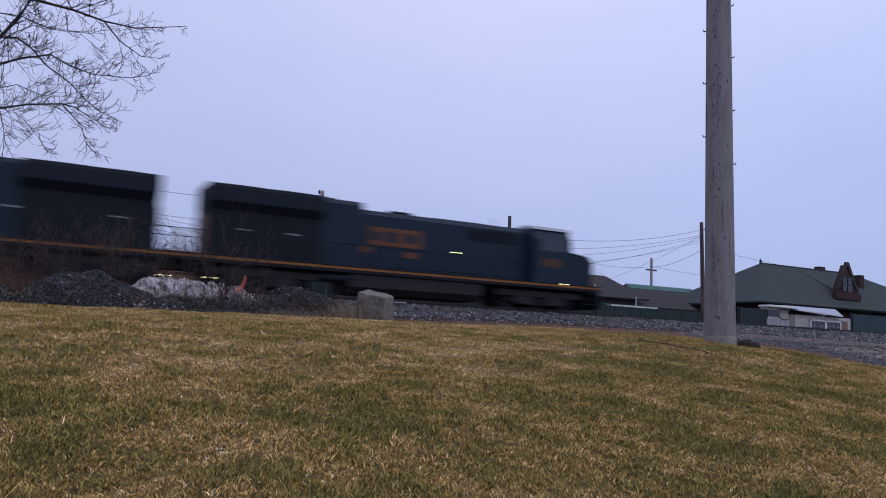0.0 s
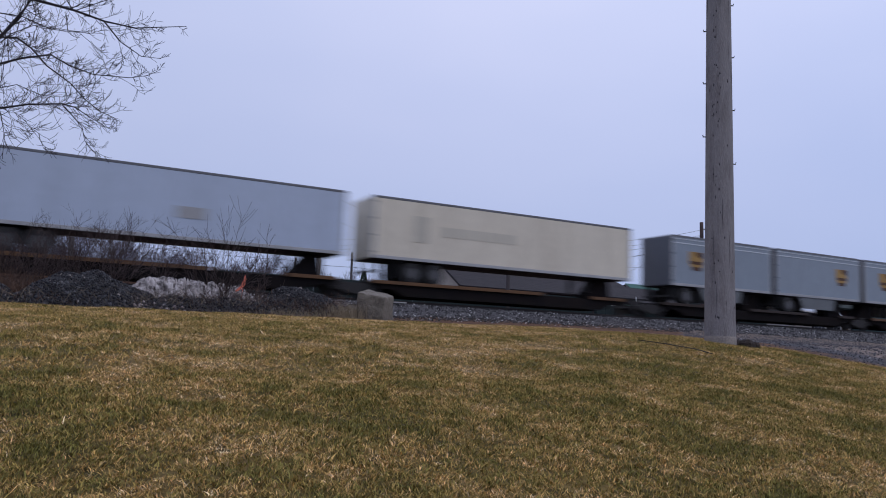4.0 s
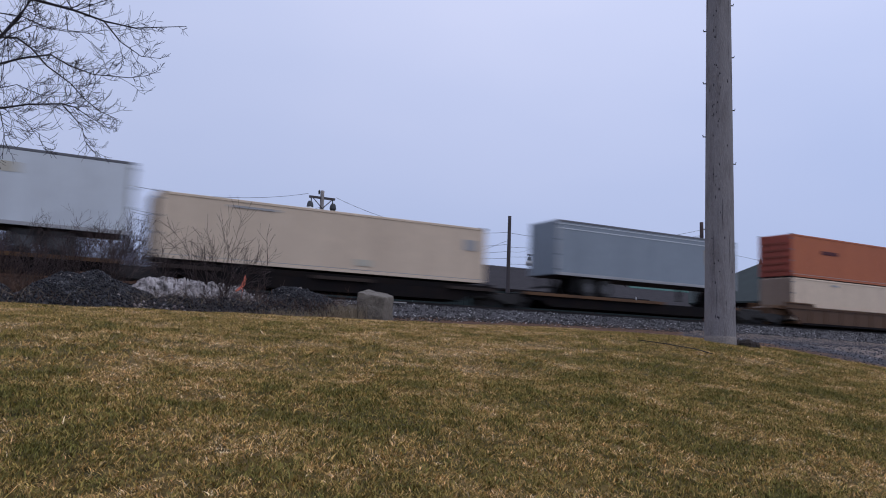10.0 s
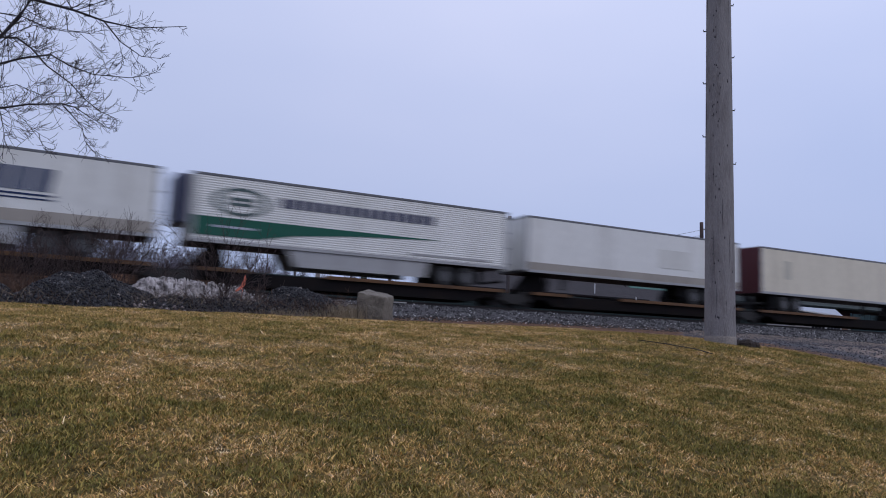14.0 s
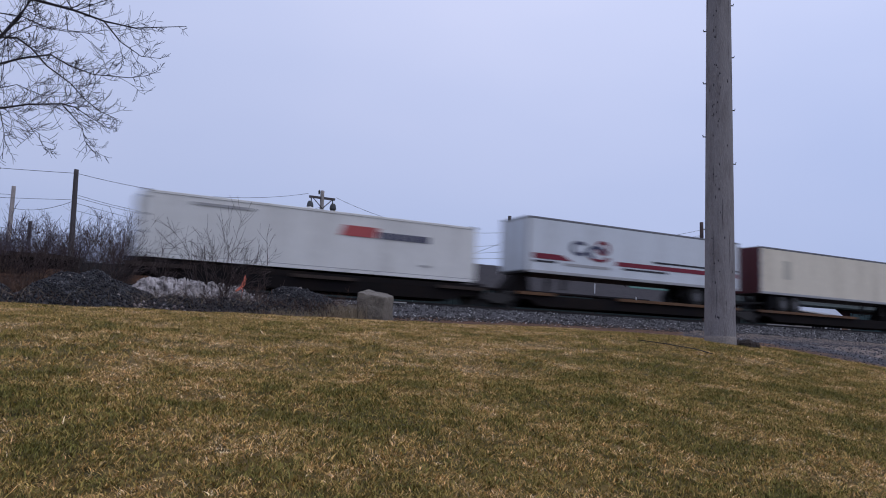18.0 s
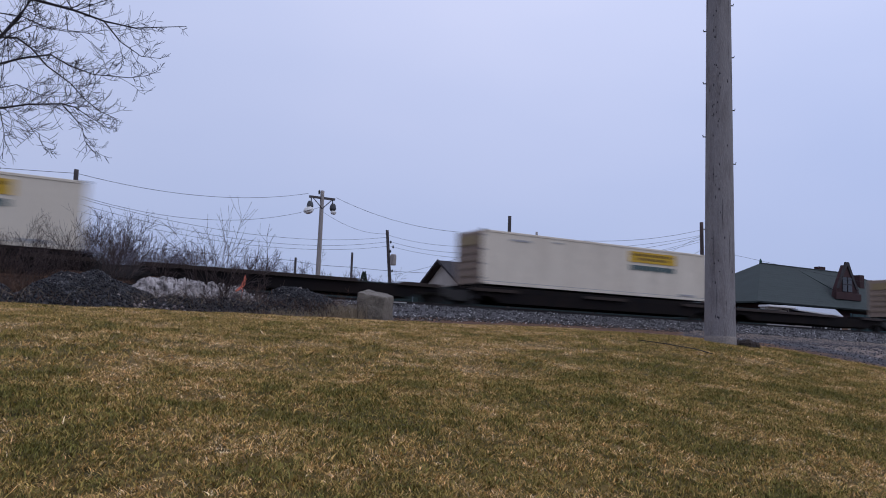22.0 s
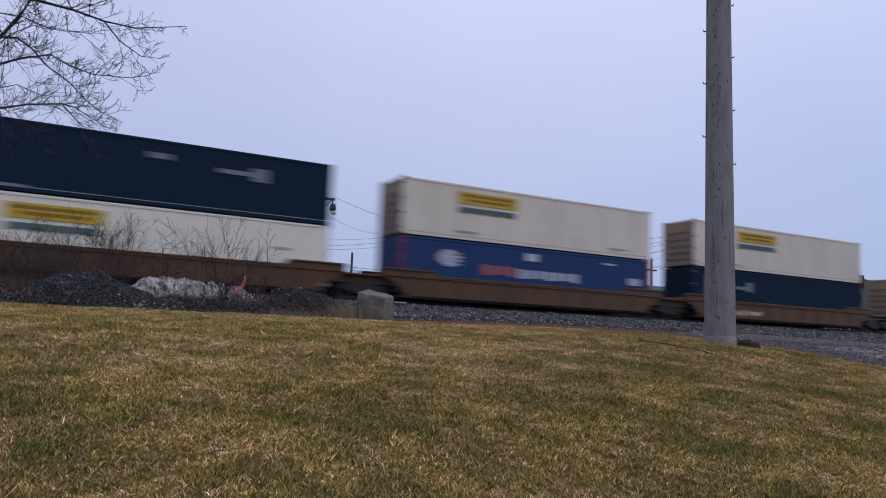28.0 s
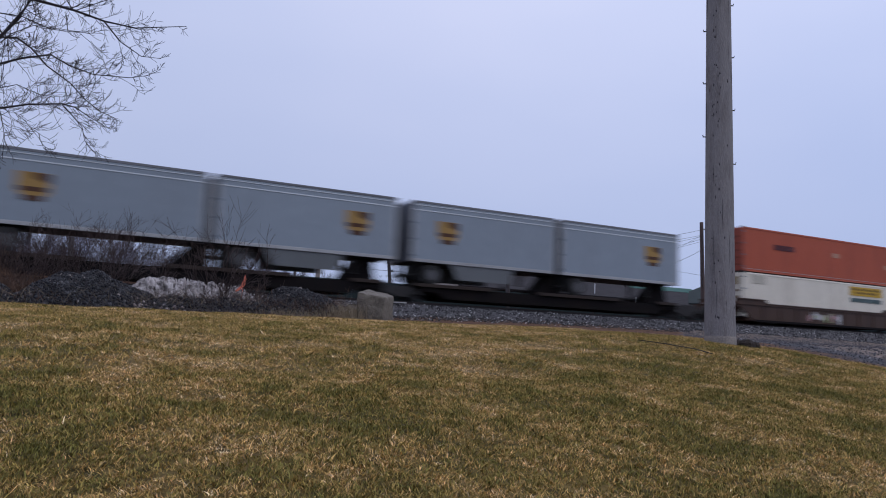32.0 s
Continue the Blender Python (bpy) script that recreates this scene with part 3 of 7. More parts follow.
STONES = island_material("mixed_ballast_stones", [(0.0, (0.012, 0.012, 0.013)), (0.66, (0.045, 0.043, 0.044)), (0.87, (0.13, 0.126, 0.127)), (1.0, (0.72, 0.70, 0.69))])
DARK_STONES = island_material("mixed_dark_stones", [(0.0, (0.010, 0.010, 0.011)), (0.45, (0.021, 0.020, 0.022)), (0.8, (0.046, 0.047, 0.053)), (0.985, (0.10, 0.098, 0.104)), (1.0, (0.42, 0.36, 0.33))])
PALE_STONES = island_material("pale_pinkish_stones", [(0.0, (0.10, 0.085, 0.085)), (0.5, (0.26, 0.21, 0.20)), (1.0, (0.55, 0.48, 0.46))])
DRIVE_STONES = island_material("mixed_drive_stones", [(0.0, (0.03, 0.030, 0.034)), (0.6, (0.085, 0.083, 0.092)), (0.9, (0.16, 0.155, 0.16)), (1.0, (0.38, 0.37, 0.37))])
RNG = np.random.default_rng(7)
n = 40000
px = RNG.uniform(8, 70, n)
py = TRACK_Y - RNG.uniform(1.4, 7.4, n)
keep = (py > 30.6) | ((RNG.uniform(28.0, 30.8, n) < py) & (px < py + 1.0))
px, py = px[keep], py[keep]
n = len(px)
drive_x, drive_y = RNG.uniform(12, 46, 40000), RNG.uniform(8.0, 31, 40000)
on_drive = (off_lawn(drive_x, drive_y) > 1.2 + RNG.normal(0, 0.5, 40000)) & (drive_x > drive_y + 0.5)
drive_x, drive_y = drive_x[on_drive], drive_y[on_drive]
pebbles("drive_gravel", np.stack([drive_x, drive_y, land(drive_x, drive_y) + 0.008], -1), RNG.uniform(0.008, 0.028, len(drive_x)), DRIVE_STONES, "loose grey gravel on the drive beside the lawn", "gravel")
pebbles("ballast_stones", np.stack([px, py, np.maximum(bank_height(px, py), land(px, py)) + 0.01], -1), RNG.uniform(0.02, 0.05, n), STONES, "loose grey and white ballast stones on the bank", "stones")


def tie_mesh(g):
    g.box(-0.115, 0.115, -1.3, 1.3, -0.36, -0.185, 0.012)


tie_rows = [(-40 + i * 0.53, i) for i in range(290)]
rails_home = tagged(new("railway_track"), "steel rails on wooden ties set in ballast", "track", kind="structure")
rails_home.location = (0, TRACK_Y, 0)
for x, i in tie_rows:
    part("tie", shared("tie", tie_mesh), "tie", rails_home, at=(x, 0, 0))
rail_profile = [(-0.07, -0.185), (0.07, -0.185), (0.07, -0.165), (0.012, -0.14), (0.012, -0.05), (0.036, -0.04), (0.036, -0.004), (0.03, 0), (-0.03, 0), (-0.036, -0.004), (-0.036, -0.04), (-0.012, -0.05), (-0.012, -0.14), (-0.07, -0.165)]
for y in (-0.7175, 0.7175):
    part("rail", Geo().prism([(p + y, q) for p, q in rail_profile], -1200, 1200, "yz"), "rail", rails_home)


# ---- near things ----
def wood_pole(name, x, y, z0, z1, r0, r1, material, label, lean=(0, 0), group="utility poles", n=14):
    ob = thing(name, (x, y, z0), label, "utility pole", group)
    h = z1 - z0
    part("shaft", shaft_mesh(h, r0, r1, lean, n), material, ob)
    return ob


def shaft_mesh(h, r0, r1, lean, n):
    g = Geo()
    us = [i / 24 for i in range(25)]
    g.tube([(0, 0, -0.3)] + [(lean[0] * u, lean[1] * u, h * u) for u in us] + [(lean[0], lean[1], h + 0.015)], [r0] + [(r0 + (r1 - r0) * u) for u in us] + [r1 * 0.85], n)
    d = g.data("shaft", True)
    d.materials.append(None)
    return d


px0, py0 = 10.02, 9.05
pz0 = land_z(px0, py0)
big = wood_pole("utility_pole", px0, py0, pz0, pz0 + 14.0, 0.242, 0.135, "wood_pole", "tall weathered grey wooden pole with steel climbing pegs", n=28)
part("collar", Geo().lathe(0, 0, [(-0.2, 0.252), (0.085, 0.250), (0.115, 0.244)], 28), "pale_concrete", big, "pale band at the foot")
for i in range(14):
    z = 2.95 + i * 0.457
    r = 0.242 + (0.135 - 0.242) * z / 14
    s = 1 if i % 2 == 0 else -1
    d = Vector((0.83, -0.55, 0)) * s
    g = Geo()
    g.tube([d * (r - 0.03) + Vector((0, 0, z)), d * (r + 0.045) + Vector((0, 0, z)), d * (r + 0.05) + Vector((0, 0, z + 0.03))], 0.010, 6)
    part("climbing_peg", g, "steel", big)
for k in range(84):
    z = RNG.uniform(0.3, 8.5)
    a = RNG.normal(-2.58, 0.2) if k < 52 else RNG.uniform(-3.6, -1.2)
    r = 0.242 + (0.135 - 0.242) * z / 14
    d = Vector((math.cos(a), math.sin(a), 0))
    side = Vector((-d.y, d.x, 0))
    w, h = (RNG.uniform(0.008, 0.020), RNG.uniform(0.014, 0.042)) if k < 62 else (RNG.uniform(0.004, 0.009), RNG.uniform(0.15, 0.5))
    p = d * (r * 0.998) + Vector((0, 0, z))
    g = Geo()
    g.add([tuple(p + side * w + d * -0.004), tuple(p + Vector((0, 0, h)) + d * 0.001), tuple(p - side * w + d * -0.004), tuple(p - Vector((0, 0, h)) + d * 0.001), tuple(p + d * 0.006), tuple(p - d * 0.02)], [(0, 1, 4), (1, 2, 4), (2, 3, 4), (3, 0, 4), (1, 0, 5), (2, 1, 5), (3, 2, 5), (0, 3, 5)])
    part("knot" if k < 62 else "crack", g, "bark", big)
mud = thing("mud_heap", (px0, py0, land_z(px0 + 0.4, py0)), "small heap of dark mud at the foot of the pole", "soil")
for k in range(26):
    g = Geo()
    a = RNG.uniform(0, 6.28)
    rr = RNG.uniform(0.0, 0.36)
    s = RNG.uniform(0.035, 0.12)
    x, y = 0.42 + rr * math.cos(a), -0.12 + 0.5 * rr * math.sin(a)
    g.lathe(x, y, [(-0.08, s * 1.1), (s * 0.3, s), (s * 0.75, s * 0.55), (s * 0.9, s * 0.15)], 7)
    part("clod", g, "mud", mud)
g = Geo()
lie = [(8.36, 9.12), (8.50, 8.69), (8.46, 8.07), (8.40, 7.72)]
g.tube([(a, b, land_z(a, b) + 0.035) for a, b in lie], 0.007, 6)
single("cable", g, "cable", (0, 0, 0), "black cable lying across the grass", "cable")


def rough_block(hx, hy, tops, seed):
    """A worn block with a sloping, uneven top and chipped edges. tops: heights of its corners, round from the near one."""
    bm = bmesh.new()
    bmesh.ops.create_cube(bm, size=2.0)
    bmesh.ops.subdivide_edges(bm, edges=bm.edges, cuts=15, use_grid_fill=True)
    for v in bm.verts:
        x, y, z = v.co
        u, w = (x + 1) / 2, (y + 1) / 2
        top = (tops[0] * (1 - u) + tops[1] * u) * (1 - w) + (tops[3] * (1 - u) + tops[2] * u) * w
        q = Vector((x * hx, y * hy, (z + 1) / 2 * top))
        e = sorted((abs(x), abs(y), abs(z)))
        chip = max(0.0, e[1] - 0.86) * (0.20 + 0.30 * noise.noise(q * 5 + Vector((seed, 2, 0))))
        c = Vector((0, 0, top * 0.5))
        v.co = c + (q - c) * (1 - chip) + 0.035 * noise.noise_vector(q * 2.2 + Vector((seed, 0, 0))) + 0.014 * noise.noise_vector(q * 9 + Vector((0, seed, 0)))
    m = bpy.data.meshes.new("block")
    bm.to_mesh(m)
    bm.free()
    return m


single("concrete_block", rough_block(0.53, 0.57, (1.10, 0.93, 1.06, 1.32), 3.0), "concrete", (11.9, 27.2, land_z(11.9, 27.2) - 0.06), "weathered concrete block at the edge of the lawn", "block", turn=-44)
single("plank", Geo().box(-0.32, 0.32, -0.06, 0.06, 0.0, 0.05, 0.006), "plank", (15.85, 33.4, float(bank_height(0.0, 33.4)) + 0.10), "short pale plank lying on the ballast", "plank", turn=-8)


def heap(name, x0, y0, rx, ry, h, label, seed, count, material="stone", stones=None):
    """A mound of crushed stone with loose stones lying on it."""
    rr = np.random.default_rng(seed)
    xs, ys = np.linspace(-rx * 1.15, rx * 1.15, 60), np.linspace(-ry * 1.15, ry * 1.15, 34)

    def shape(X, Y):
        d = np.sqrt((X / rx) ** 2 + (Y / ry) ** 2)
        w = 0.03 * np.sin(X * 2.1 + seed) + 0.05 * np.sin(X * 4.3 + 2 * seed + Y) + 0.05 * np.sin(Y * 5 + X * 7)
        return h * np.clip(1.0 - d ** 1.7, -0.25, 1) * (1 + w)

    m = sheet(name, xs, ys, lambda X, Y: shape(X, Y) + land(X + x0, Y + y0) - land_z(x0, y0), 0.02)
    ob = new(name, m)
    ob.location = (x0, y0, land_z(x0, y0))
    m.materials.append(MAT[material])
    tagged(ob, label, "stone heap", "heaps of crushed stone")
    px_, py_ = rr.uniform(-rx, rx, count), rr.uniform(-ry, ry * 0.4, count)
    keep = (px_ / rx) ** 2 + (py_ / ry) ** 2 < 0.98
    px_, py_ = px_[keep], py_[keep]
    pz_ = shape(px_, py_) + land(px_ + x0, py_ + y0)
    pebbles("loose_stones", np.stack([px_ + x0, py_ + y0, pz_], -1), rr.uniform(0.022, 0.062, len(px_)) * np.where(rr.uniform(0, 1, len(px_)) > 0.97, 1.9, 1.0), stones or DARK_STONES, "dark crushed stones lying on " + "the heap", "stones")
    return ob


heap("stone_mound", 2.05, 28.6, 2.9, 1.9, 1.34, "heap of dark blue-grey crushed stone beside the track", 3, 13000)
heap("stone_mound", -1.3, 28.4, 1.7, 1.6, 1.18, "heap of dark blue-grey crushed stone beside the track", 5, 5000)
heap("stone_mound", 9.2, 28.5, 2.3, 1.5, 1.12, "low heap of dark crushed stone beside the concrete block", 8, 6000)
heap("rubble_bank", 5.4, 28.0, 6.6, 1.1, 0.64, "low bank of dark stone and earth along the lawn", 11, 9000)


bits_x, bits_y = RNG.uniform(-0.6, 5.0, 150), 27.0 + np.abs(RNG.normal(0, 0.28, 150))
bits_z = land(bits_x, bits_y) + 0.64 * np.clip(1 - (np.sqrt(((bits_x - 5.4) / 6.6) ** 2 + ((bits_y - 28.0) / 1.1) ** 2)) ** 1.7, 0, 1) + 0.05
pebbles("pale_stones", np.stack([bits_x, bits_y, bits_z], -1), RNG.uniform(0.03, 0.085, 150) * np.where(RNG.uniform(0, 1, 150) > 0.92, 1.7, 1.0), PALE_STONES, "scattered pale stones along the foot of the bank", "stones")


def lumpy(name, x0, y0, L, w, h, seed):
    xs, ys = np.linspace(-L / 2, L / 2, 170), np.linspace(-w / 2, w / 2, 56)
    gx_, gy_ = np.meshgrid(xs, ys)
    env = np.clip(1 - np.abs(2 * gx_ / L) ** 5, 0, 1) ** 0.5 * np.sqrt(np.clip(1 - (2 * gy_ / w) ** 2, 0, 1))
    z = np.zeros_like(gx_)
    for i in range(gx_.shape[0]):
        for j in range(gx_.shape[1]):
            p = Vector((gx_[i, j], gy_[i, j], seed))
            z[i, j] = 0.82 + 0.12 * noise.noise(p * 1.1) + 0.10 * noise.noise(p * 2.6) - 0.22 * max(0.0, 0.16 - abs(noise.noise(p * 2.3 + Vector((4, 0, 0))))) / 0.16 - 0.13 * max(0.0, 0.2 - abs(noise.noise(p * 5.0))) / 0.2 + 0.03 * noise.noise(p * 14)
    co = np.stack([gx_, gy_, env * z * h], -1).reshape(-1, 3)
    nx, ny = len(xs), len(ys)
    i = np.arange((nx - 1) * (ny - 1))
    a = (i // (nx - 1)) * nx + i % (nx - 1)
    m = bpy.data.meshes.new(name)
    m.from_pydata(co.tolist(), [], np.stack([a, a + 1, a + nx + 1, a + nx], -1).tolist())
    return single(name, m, "white_sheet", (x0, y0, land_z(x0, y0) + 0.14), "crumpled dirty white sheeting over a low pile", "sheeting", turn=3)


lumpy("plastic_sheeting", 5.72, 29.9, 4.95, 1.5, 1.3, 2.0)
flag = thing("marker_flag", (7.42, 29.2, land_z(7.42, 29.2) + 0.08), "faded orange ribbon flag on a thin stake", "marker flag")
part("stake", Geo().tube([(-0.12, 0, 0), (0, 0, 1.38)], 0.012, 5), "flag", flag)
part("ribbon", Geo().prism([(0.02, 1.46), (0.08, 1.30), (0.05, 1.08), (-0.10, 0.92), (-0.28, 0.80), (-0.30, 0.86), (-0.12, 1.04), (-0.03, 1.25)], -0.012, 0.012), "flag", flag)


# ---- bare trees and shrubs ----
def branching(g, p, d, length, r, depth, rr, spread=0.6, droop=0.0, n=4, kids=(3, 5), up=0.0, minr=0.004, leaf=3):
    """A limb that bends a little and puts out smaller limbs."""
    segs = 5 if depth > 0 else leaf
    pts, rad = [Vector(p)], [r]
    d = Vector(d).normalized()
    for i in range(segs):
        d = (d + Vector(rr.normal(0, 0.13, 3)) + Vector((0, 0, up - droop * (i / segs)))).normalized()
        pts.append(pts[-1] + d * (length / segs))
        rad.append(max(minr, r * (1 - 0.72 * (i + 1) / segs)))
    g.tube(pts, rad, n if r > 0.02 else 3, False)
    if depth <= 0:
        return
    for k in range(int(rr.integers(kids[0], kids[1] + 1))):
        u = rr.uniform(0.25, 0.98)
        i = min(segs - 1, int(u * segs))
        q = pts[i].lerp(pts[i + 1], u * segs - i)
        axis = (pts[i + 1] - pts[i]).normalized()
        side = axis.cross(Vector(rr.normal(0, 1, 3))).normalized()
        nd = (axis + side * spread * rr.uniform(0.6, 1.5)).normalized()
        branching(g, q, nd, length * rr.uniform(0.38, 0.62), max(minr, rad[i] * 0.55), depth - 1, rr, spread, droop, n, kids, up, minr, leaf)


TREE_Y = 12.0


def branch_point(px_, py_, y=TREE_Y):
    """A point of the tree's near limbs, from its bearing and rise as seen from the lawn."""
    turn = CAM_POSE.to_3x3()
    half = math.tan(radians(58.82) / 2)
    w = turn @ Vector(((2 * px_ / 1568 - 1) * half, (882 - 2 * py_) / 1568 * half, -1))
    return EYE + w * (y / w.y)


def bare_tree():
    rr = np.random.default_rng(21)
    base = Vector((-4.6, 13.0, land_z(-4.6, 13.0)))
    ob = thing("tree", base, "leafless deciduous tree with drooping bare branches", "tree")
    trunk = Geo()
    fork = Vector((-3.9, 12.8, base.z + 3.6))
    trunk.tube([base + Vector((0, 0, -0.3)), base + Vector((0.05, 0, 0.3)), base.lerp(fork, 0.5), fork, fork + Vector((0.2, 0.1, 3.0)), fork + Vector((0.1, 0.3, 6.5))], [0.36, 0.27, 0.22, 0.19, 0.11, 0.03], 10)
    part("trunk", Geo().add([tuple(Vector(v) - base) for v in trunk.v], trunk.f), "bark", ob)
    limbs = [([(0, 66), (30, 34), (58, -4), (95, -60)], 0.045, 12.2),
             ([(40, -30), (62, 0), (130, 18), (185, 38), (240, 50), (330, 47)], 0.026, 12.0),
             ([(185, 39), (213, 74), (250, 100), (285, 104)], 0.012, 12.0),
             ([(-40, 128), (0, 113), (40, 103), (90, 97), (122, 116), (165, 132), (230, 138), (262, 134)], 0.020, 11.7),
             ([(-30, 75), (0, 66), (30, 67), (56, 86), (82, 116), (125, 148), (150, 176), (178, 198), (207, 211)], 0.020, 12.3),
             ([(-40, 200), (0, 192), (50, 185), (110, 184), (132, 190), (160, 208), (186, 224)], 0.019, 12.0),
             ([(110, 185), (145, 224), (150, 250), (170, 274)], 0.009, 12.0),
             ([(-10, 170), (2, 205), (8, 240), (4, 282)], 0.012, 11.8),
             ([(-20, 20), (40, 30), (90, 52), (140, 58), (180, 92)], 0.012, 12.6),
             ([(-20, 160), (30, 150), (70, 168), (110, 172), (150, 160)], 0.009, 12.5),
             ([(-30, 100), (20, 60), (60, 45), (110, 52), (160, 60)], 0.012, 12.4),
             ([(100, -30), (130, 20), (190, 0), (215, -12)], 0.012, 12.1),
             ([(-20, 215), (20, 195), (45, 215), (60, 235), (30, 260)], 0.007, 12.0)]
    for path, r, y in limbs:
        g = Geo()
        pts = [branch_point(a, b, y + 0.15 * math.sin(3 * i)) - base for i, (a, b) in enumerate(path)]
        if path[0][0] <= 0:
            pts = [fork - base + Vector((0, 0, 0.5 + 0.2 * (pts[0].z - (fork - base).z)))] + pts
        rad = [max(0.004, r * (1 - 0.82 * i / (len(pts) - 1))) for i in range(len(pts))]
        g.tube(pts, rad, 6, False)
        start = 1 if path[0][0] <= 0 else 0
        for i in range(start, len(pts) - 1):
            for k in range(6 if r > 0.015 else 4):
                u = rr.uniform(0, 0.9)
                q = pts[i].lerp(pts[i + 1], u)
                axis = (pts[i + 1] - pts[i]).normalized()
                nd = axis * 0.7 + Vector((rr.normal(0.05, 0.55), rr.normal(0, 0.45), rr.normal(0.05, 0.6)))
                branching(g, q, nd, rr.uniform(0.18, 0.52) * (0.55 if i == len(pts) - 2 else 1.0), max(0.0045, rad[i] * 0.34), 2 if rr.uniform() < 0.08 else 1, rr, 1.1, 0.0, 4, (3, 6), 0.10, 0.0030, 4)
        part("branch", g, "bark", ob)
    for k in range(7):
        g = Geo()
        a = rr.uniform(1.8, 5.6)
        branching(g, fork - base + Vector((0.1, 0.1, rr.uniform(0.3, 4.5))), (math.cos(a), math.sin(a), 0.7), rr.uniform(2.5, 4.0), 0.07, 3, rr, 0.7, 0.05, 5, (3, 4), 0.02)
        part("branch", g, "bark", ob)
    return ob


bare_tree()


def shrub(x, y, h, stems, seed, material, label, spread=0.5, group="bare shrubs", depth=2, r=0.016, name="shrub", z=None, kids=(3, 5), wide=0.35):
    rr = np.random.default_rng(seed)
    z = land_z(x, y) if z is None else z
    ob = thing(name, (x, y, z), label, "shrub" if name == "shrub" else "tree" if name == "tree" else "weeds", group)
    for k in range(stems):
        g = Geo()
        a = rr.uniform(0, 6.28)
        lean = rr.uniform(0.1, 0.55) if stems > 1 else 0.05
        branching(g, (wide * math.cos(a) * rr.uniform(0, 1), wide * math.sin(a) * rr.uniform(0, 1), -0.05), (lean * math.cos(a), lean * math.sin(a), 1), h * rr.uniform(0.6, 1.0), r, depth, rr, spread, 0.0, 4, kids, 0.05, r * 0.26, 2)
        part("stem", g, material, ob)
    return ob


for x, y, h, stems, seed in ((0.4, 30.4, 2.6, 9, 1), (1.5, 30.6, 2.8, 9, 2), (2.7, 30.3, 3.0, 10, 3), (-0.8, 30.5, 2.6, 8, 4), (-2.2, 30.2, 2.7, 8, 5), (3.3, 30.5, 2.4, 7, 6), (-0.2, 29.9, 2.0, 10, 10), (0.9, 30.0, 1.9, 10, 11), (-1.6, 29.9, 2.0, 10, 12), (2.2, 30.9, 2.6, 9, 13)):
    shrub(x, y, h, stems, seed, "twig", "leafless brown shrub beside the railway", r=0.014, depth=3, kids=(3, 4), spread=0.55)
for x, y, h, stems, seed, wide in ((6.55, 29.9, 2.9, 9, 6, 0.25), (6.4, 29.2, 1.3, 4, 7, 0.4), (4.95, 30.4, 2.5, 3, 8, 0.2), (7.5, 29.3, 1.1, 7, 14, 0.4), (8.0, 30.3, 1.5, 4, 16, 0.3)):
    shrub(x, y, h, stems, seed, "twig", "leafless brown shrub with spreading twigs beside the railway", r=0.020, depth=2, kids=(5, 7), spread=0.6, wide=wide)
sapling = thing("sapling", (8.55, 30.4, land_z(8.55, 30.4)), "thin bare sapling beside the railway", "sapling", "bare shrubs")
stem = [Vector((0.05 * math.sin(1.9 * k), 0, 0.52 * k - 0.05)) for k in range(8)]
part("stem", Geo().tube(stem, [0.024 * (1 - 0.11 * k) for k in range(8)], 5), "twig", sapling)
twig_rng = np.random.default_rng(15)
for k in range(9):
    g = Geo()
    turn = 3.14 * (k % 2) + twig_rng.normal(0, 0.5)
    branching(g, stem[2 + k // 2] + Vector((0, 0, 0.24 * (k % 2))), (0.6 * math.cos(turn), 0.4 * math.sin(turn), 1.0), twig_rng.uniform(0.35, 0.8), 0.009, 1, twig_rng, 0.6, 0.0, 4, (1, 3), 0.05, 0.005, 3)
    part("twig", g, "twig", sapling)
for i, (x, y) in enumerate(((0.2, 29.3), (-0.6, 29.6), (3.6, 28.6), (4.4, 28.2), (5.2, 28.4), (6.3, 28.3), (7.0, 28.2), (7.8, 28.5), (10.9, 28.0), (0.9, 29.9), (2.4, 29.8))):
    shrub(x, y, 0.8 if i > 1 else 1.5, 12, 40 + i, "weed" if i % 3 else "twig", "tangle of dry brown weeds by the stone heaps", 0.7, "dry weeds", 2, 0.006, "weeds", land_z(x, y) + 0.2, (2, 4), 0.6)


def stalks(name, x, y, rx, ry, count, h, seed, material, label):
    rr = np.random.default_rng(seed)
    g = Geo()
    for k in range(count):
        a, b = x + rr.normal(0, rx), y + rr.normal(0, ry)
        d = Vector(rr.normal(0, 1.0 if "litter" in name else 0.35, 3))
        d.z = 0.7 if "litter" in name else 1
        L = h * rr.uniform(0.4, 1.0)
        z = land_z(a, b) + (rr.uniform(0, 0.55) if "litter" in name else 0)
        p = Vector((a, b, z))
        g.add([tuple(p + Vector((-0.006, 0, 0))), tuple(p + Vector((0.006, 0, 0))), tuple(p + d * L * 0.6 + Vector((0.004, 0, 0))), tuple(p + d * L + Vector((d.x * 0.2, d.y * 0.2, -0.05)) * L), tuple(p + d * L * 0.6 + Vector((-0.004, 0, 0)))], [(0, 1, 2, 4), (4, 2, 3)])
    return single(name, g, material, (0, 0, 0), label, "weeds", kind="stuff")


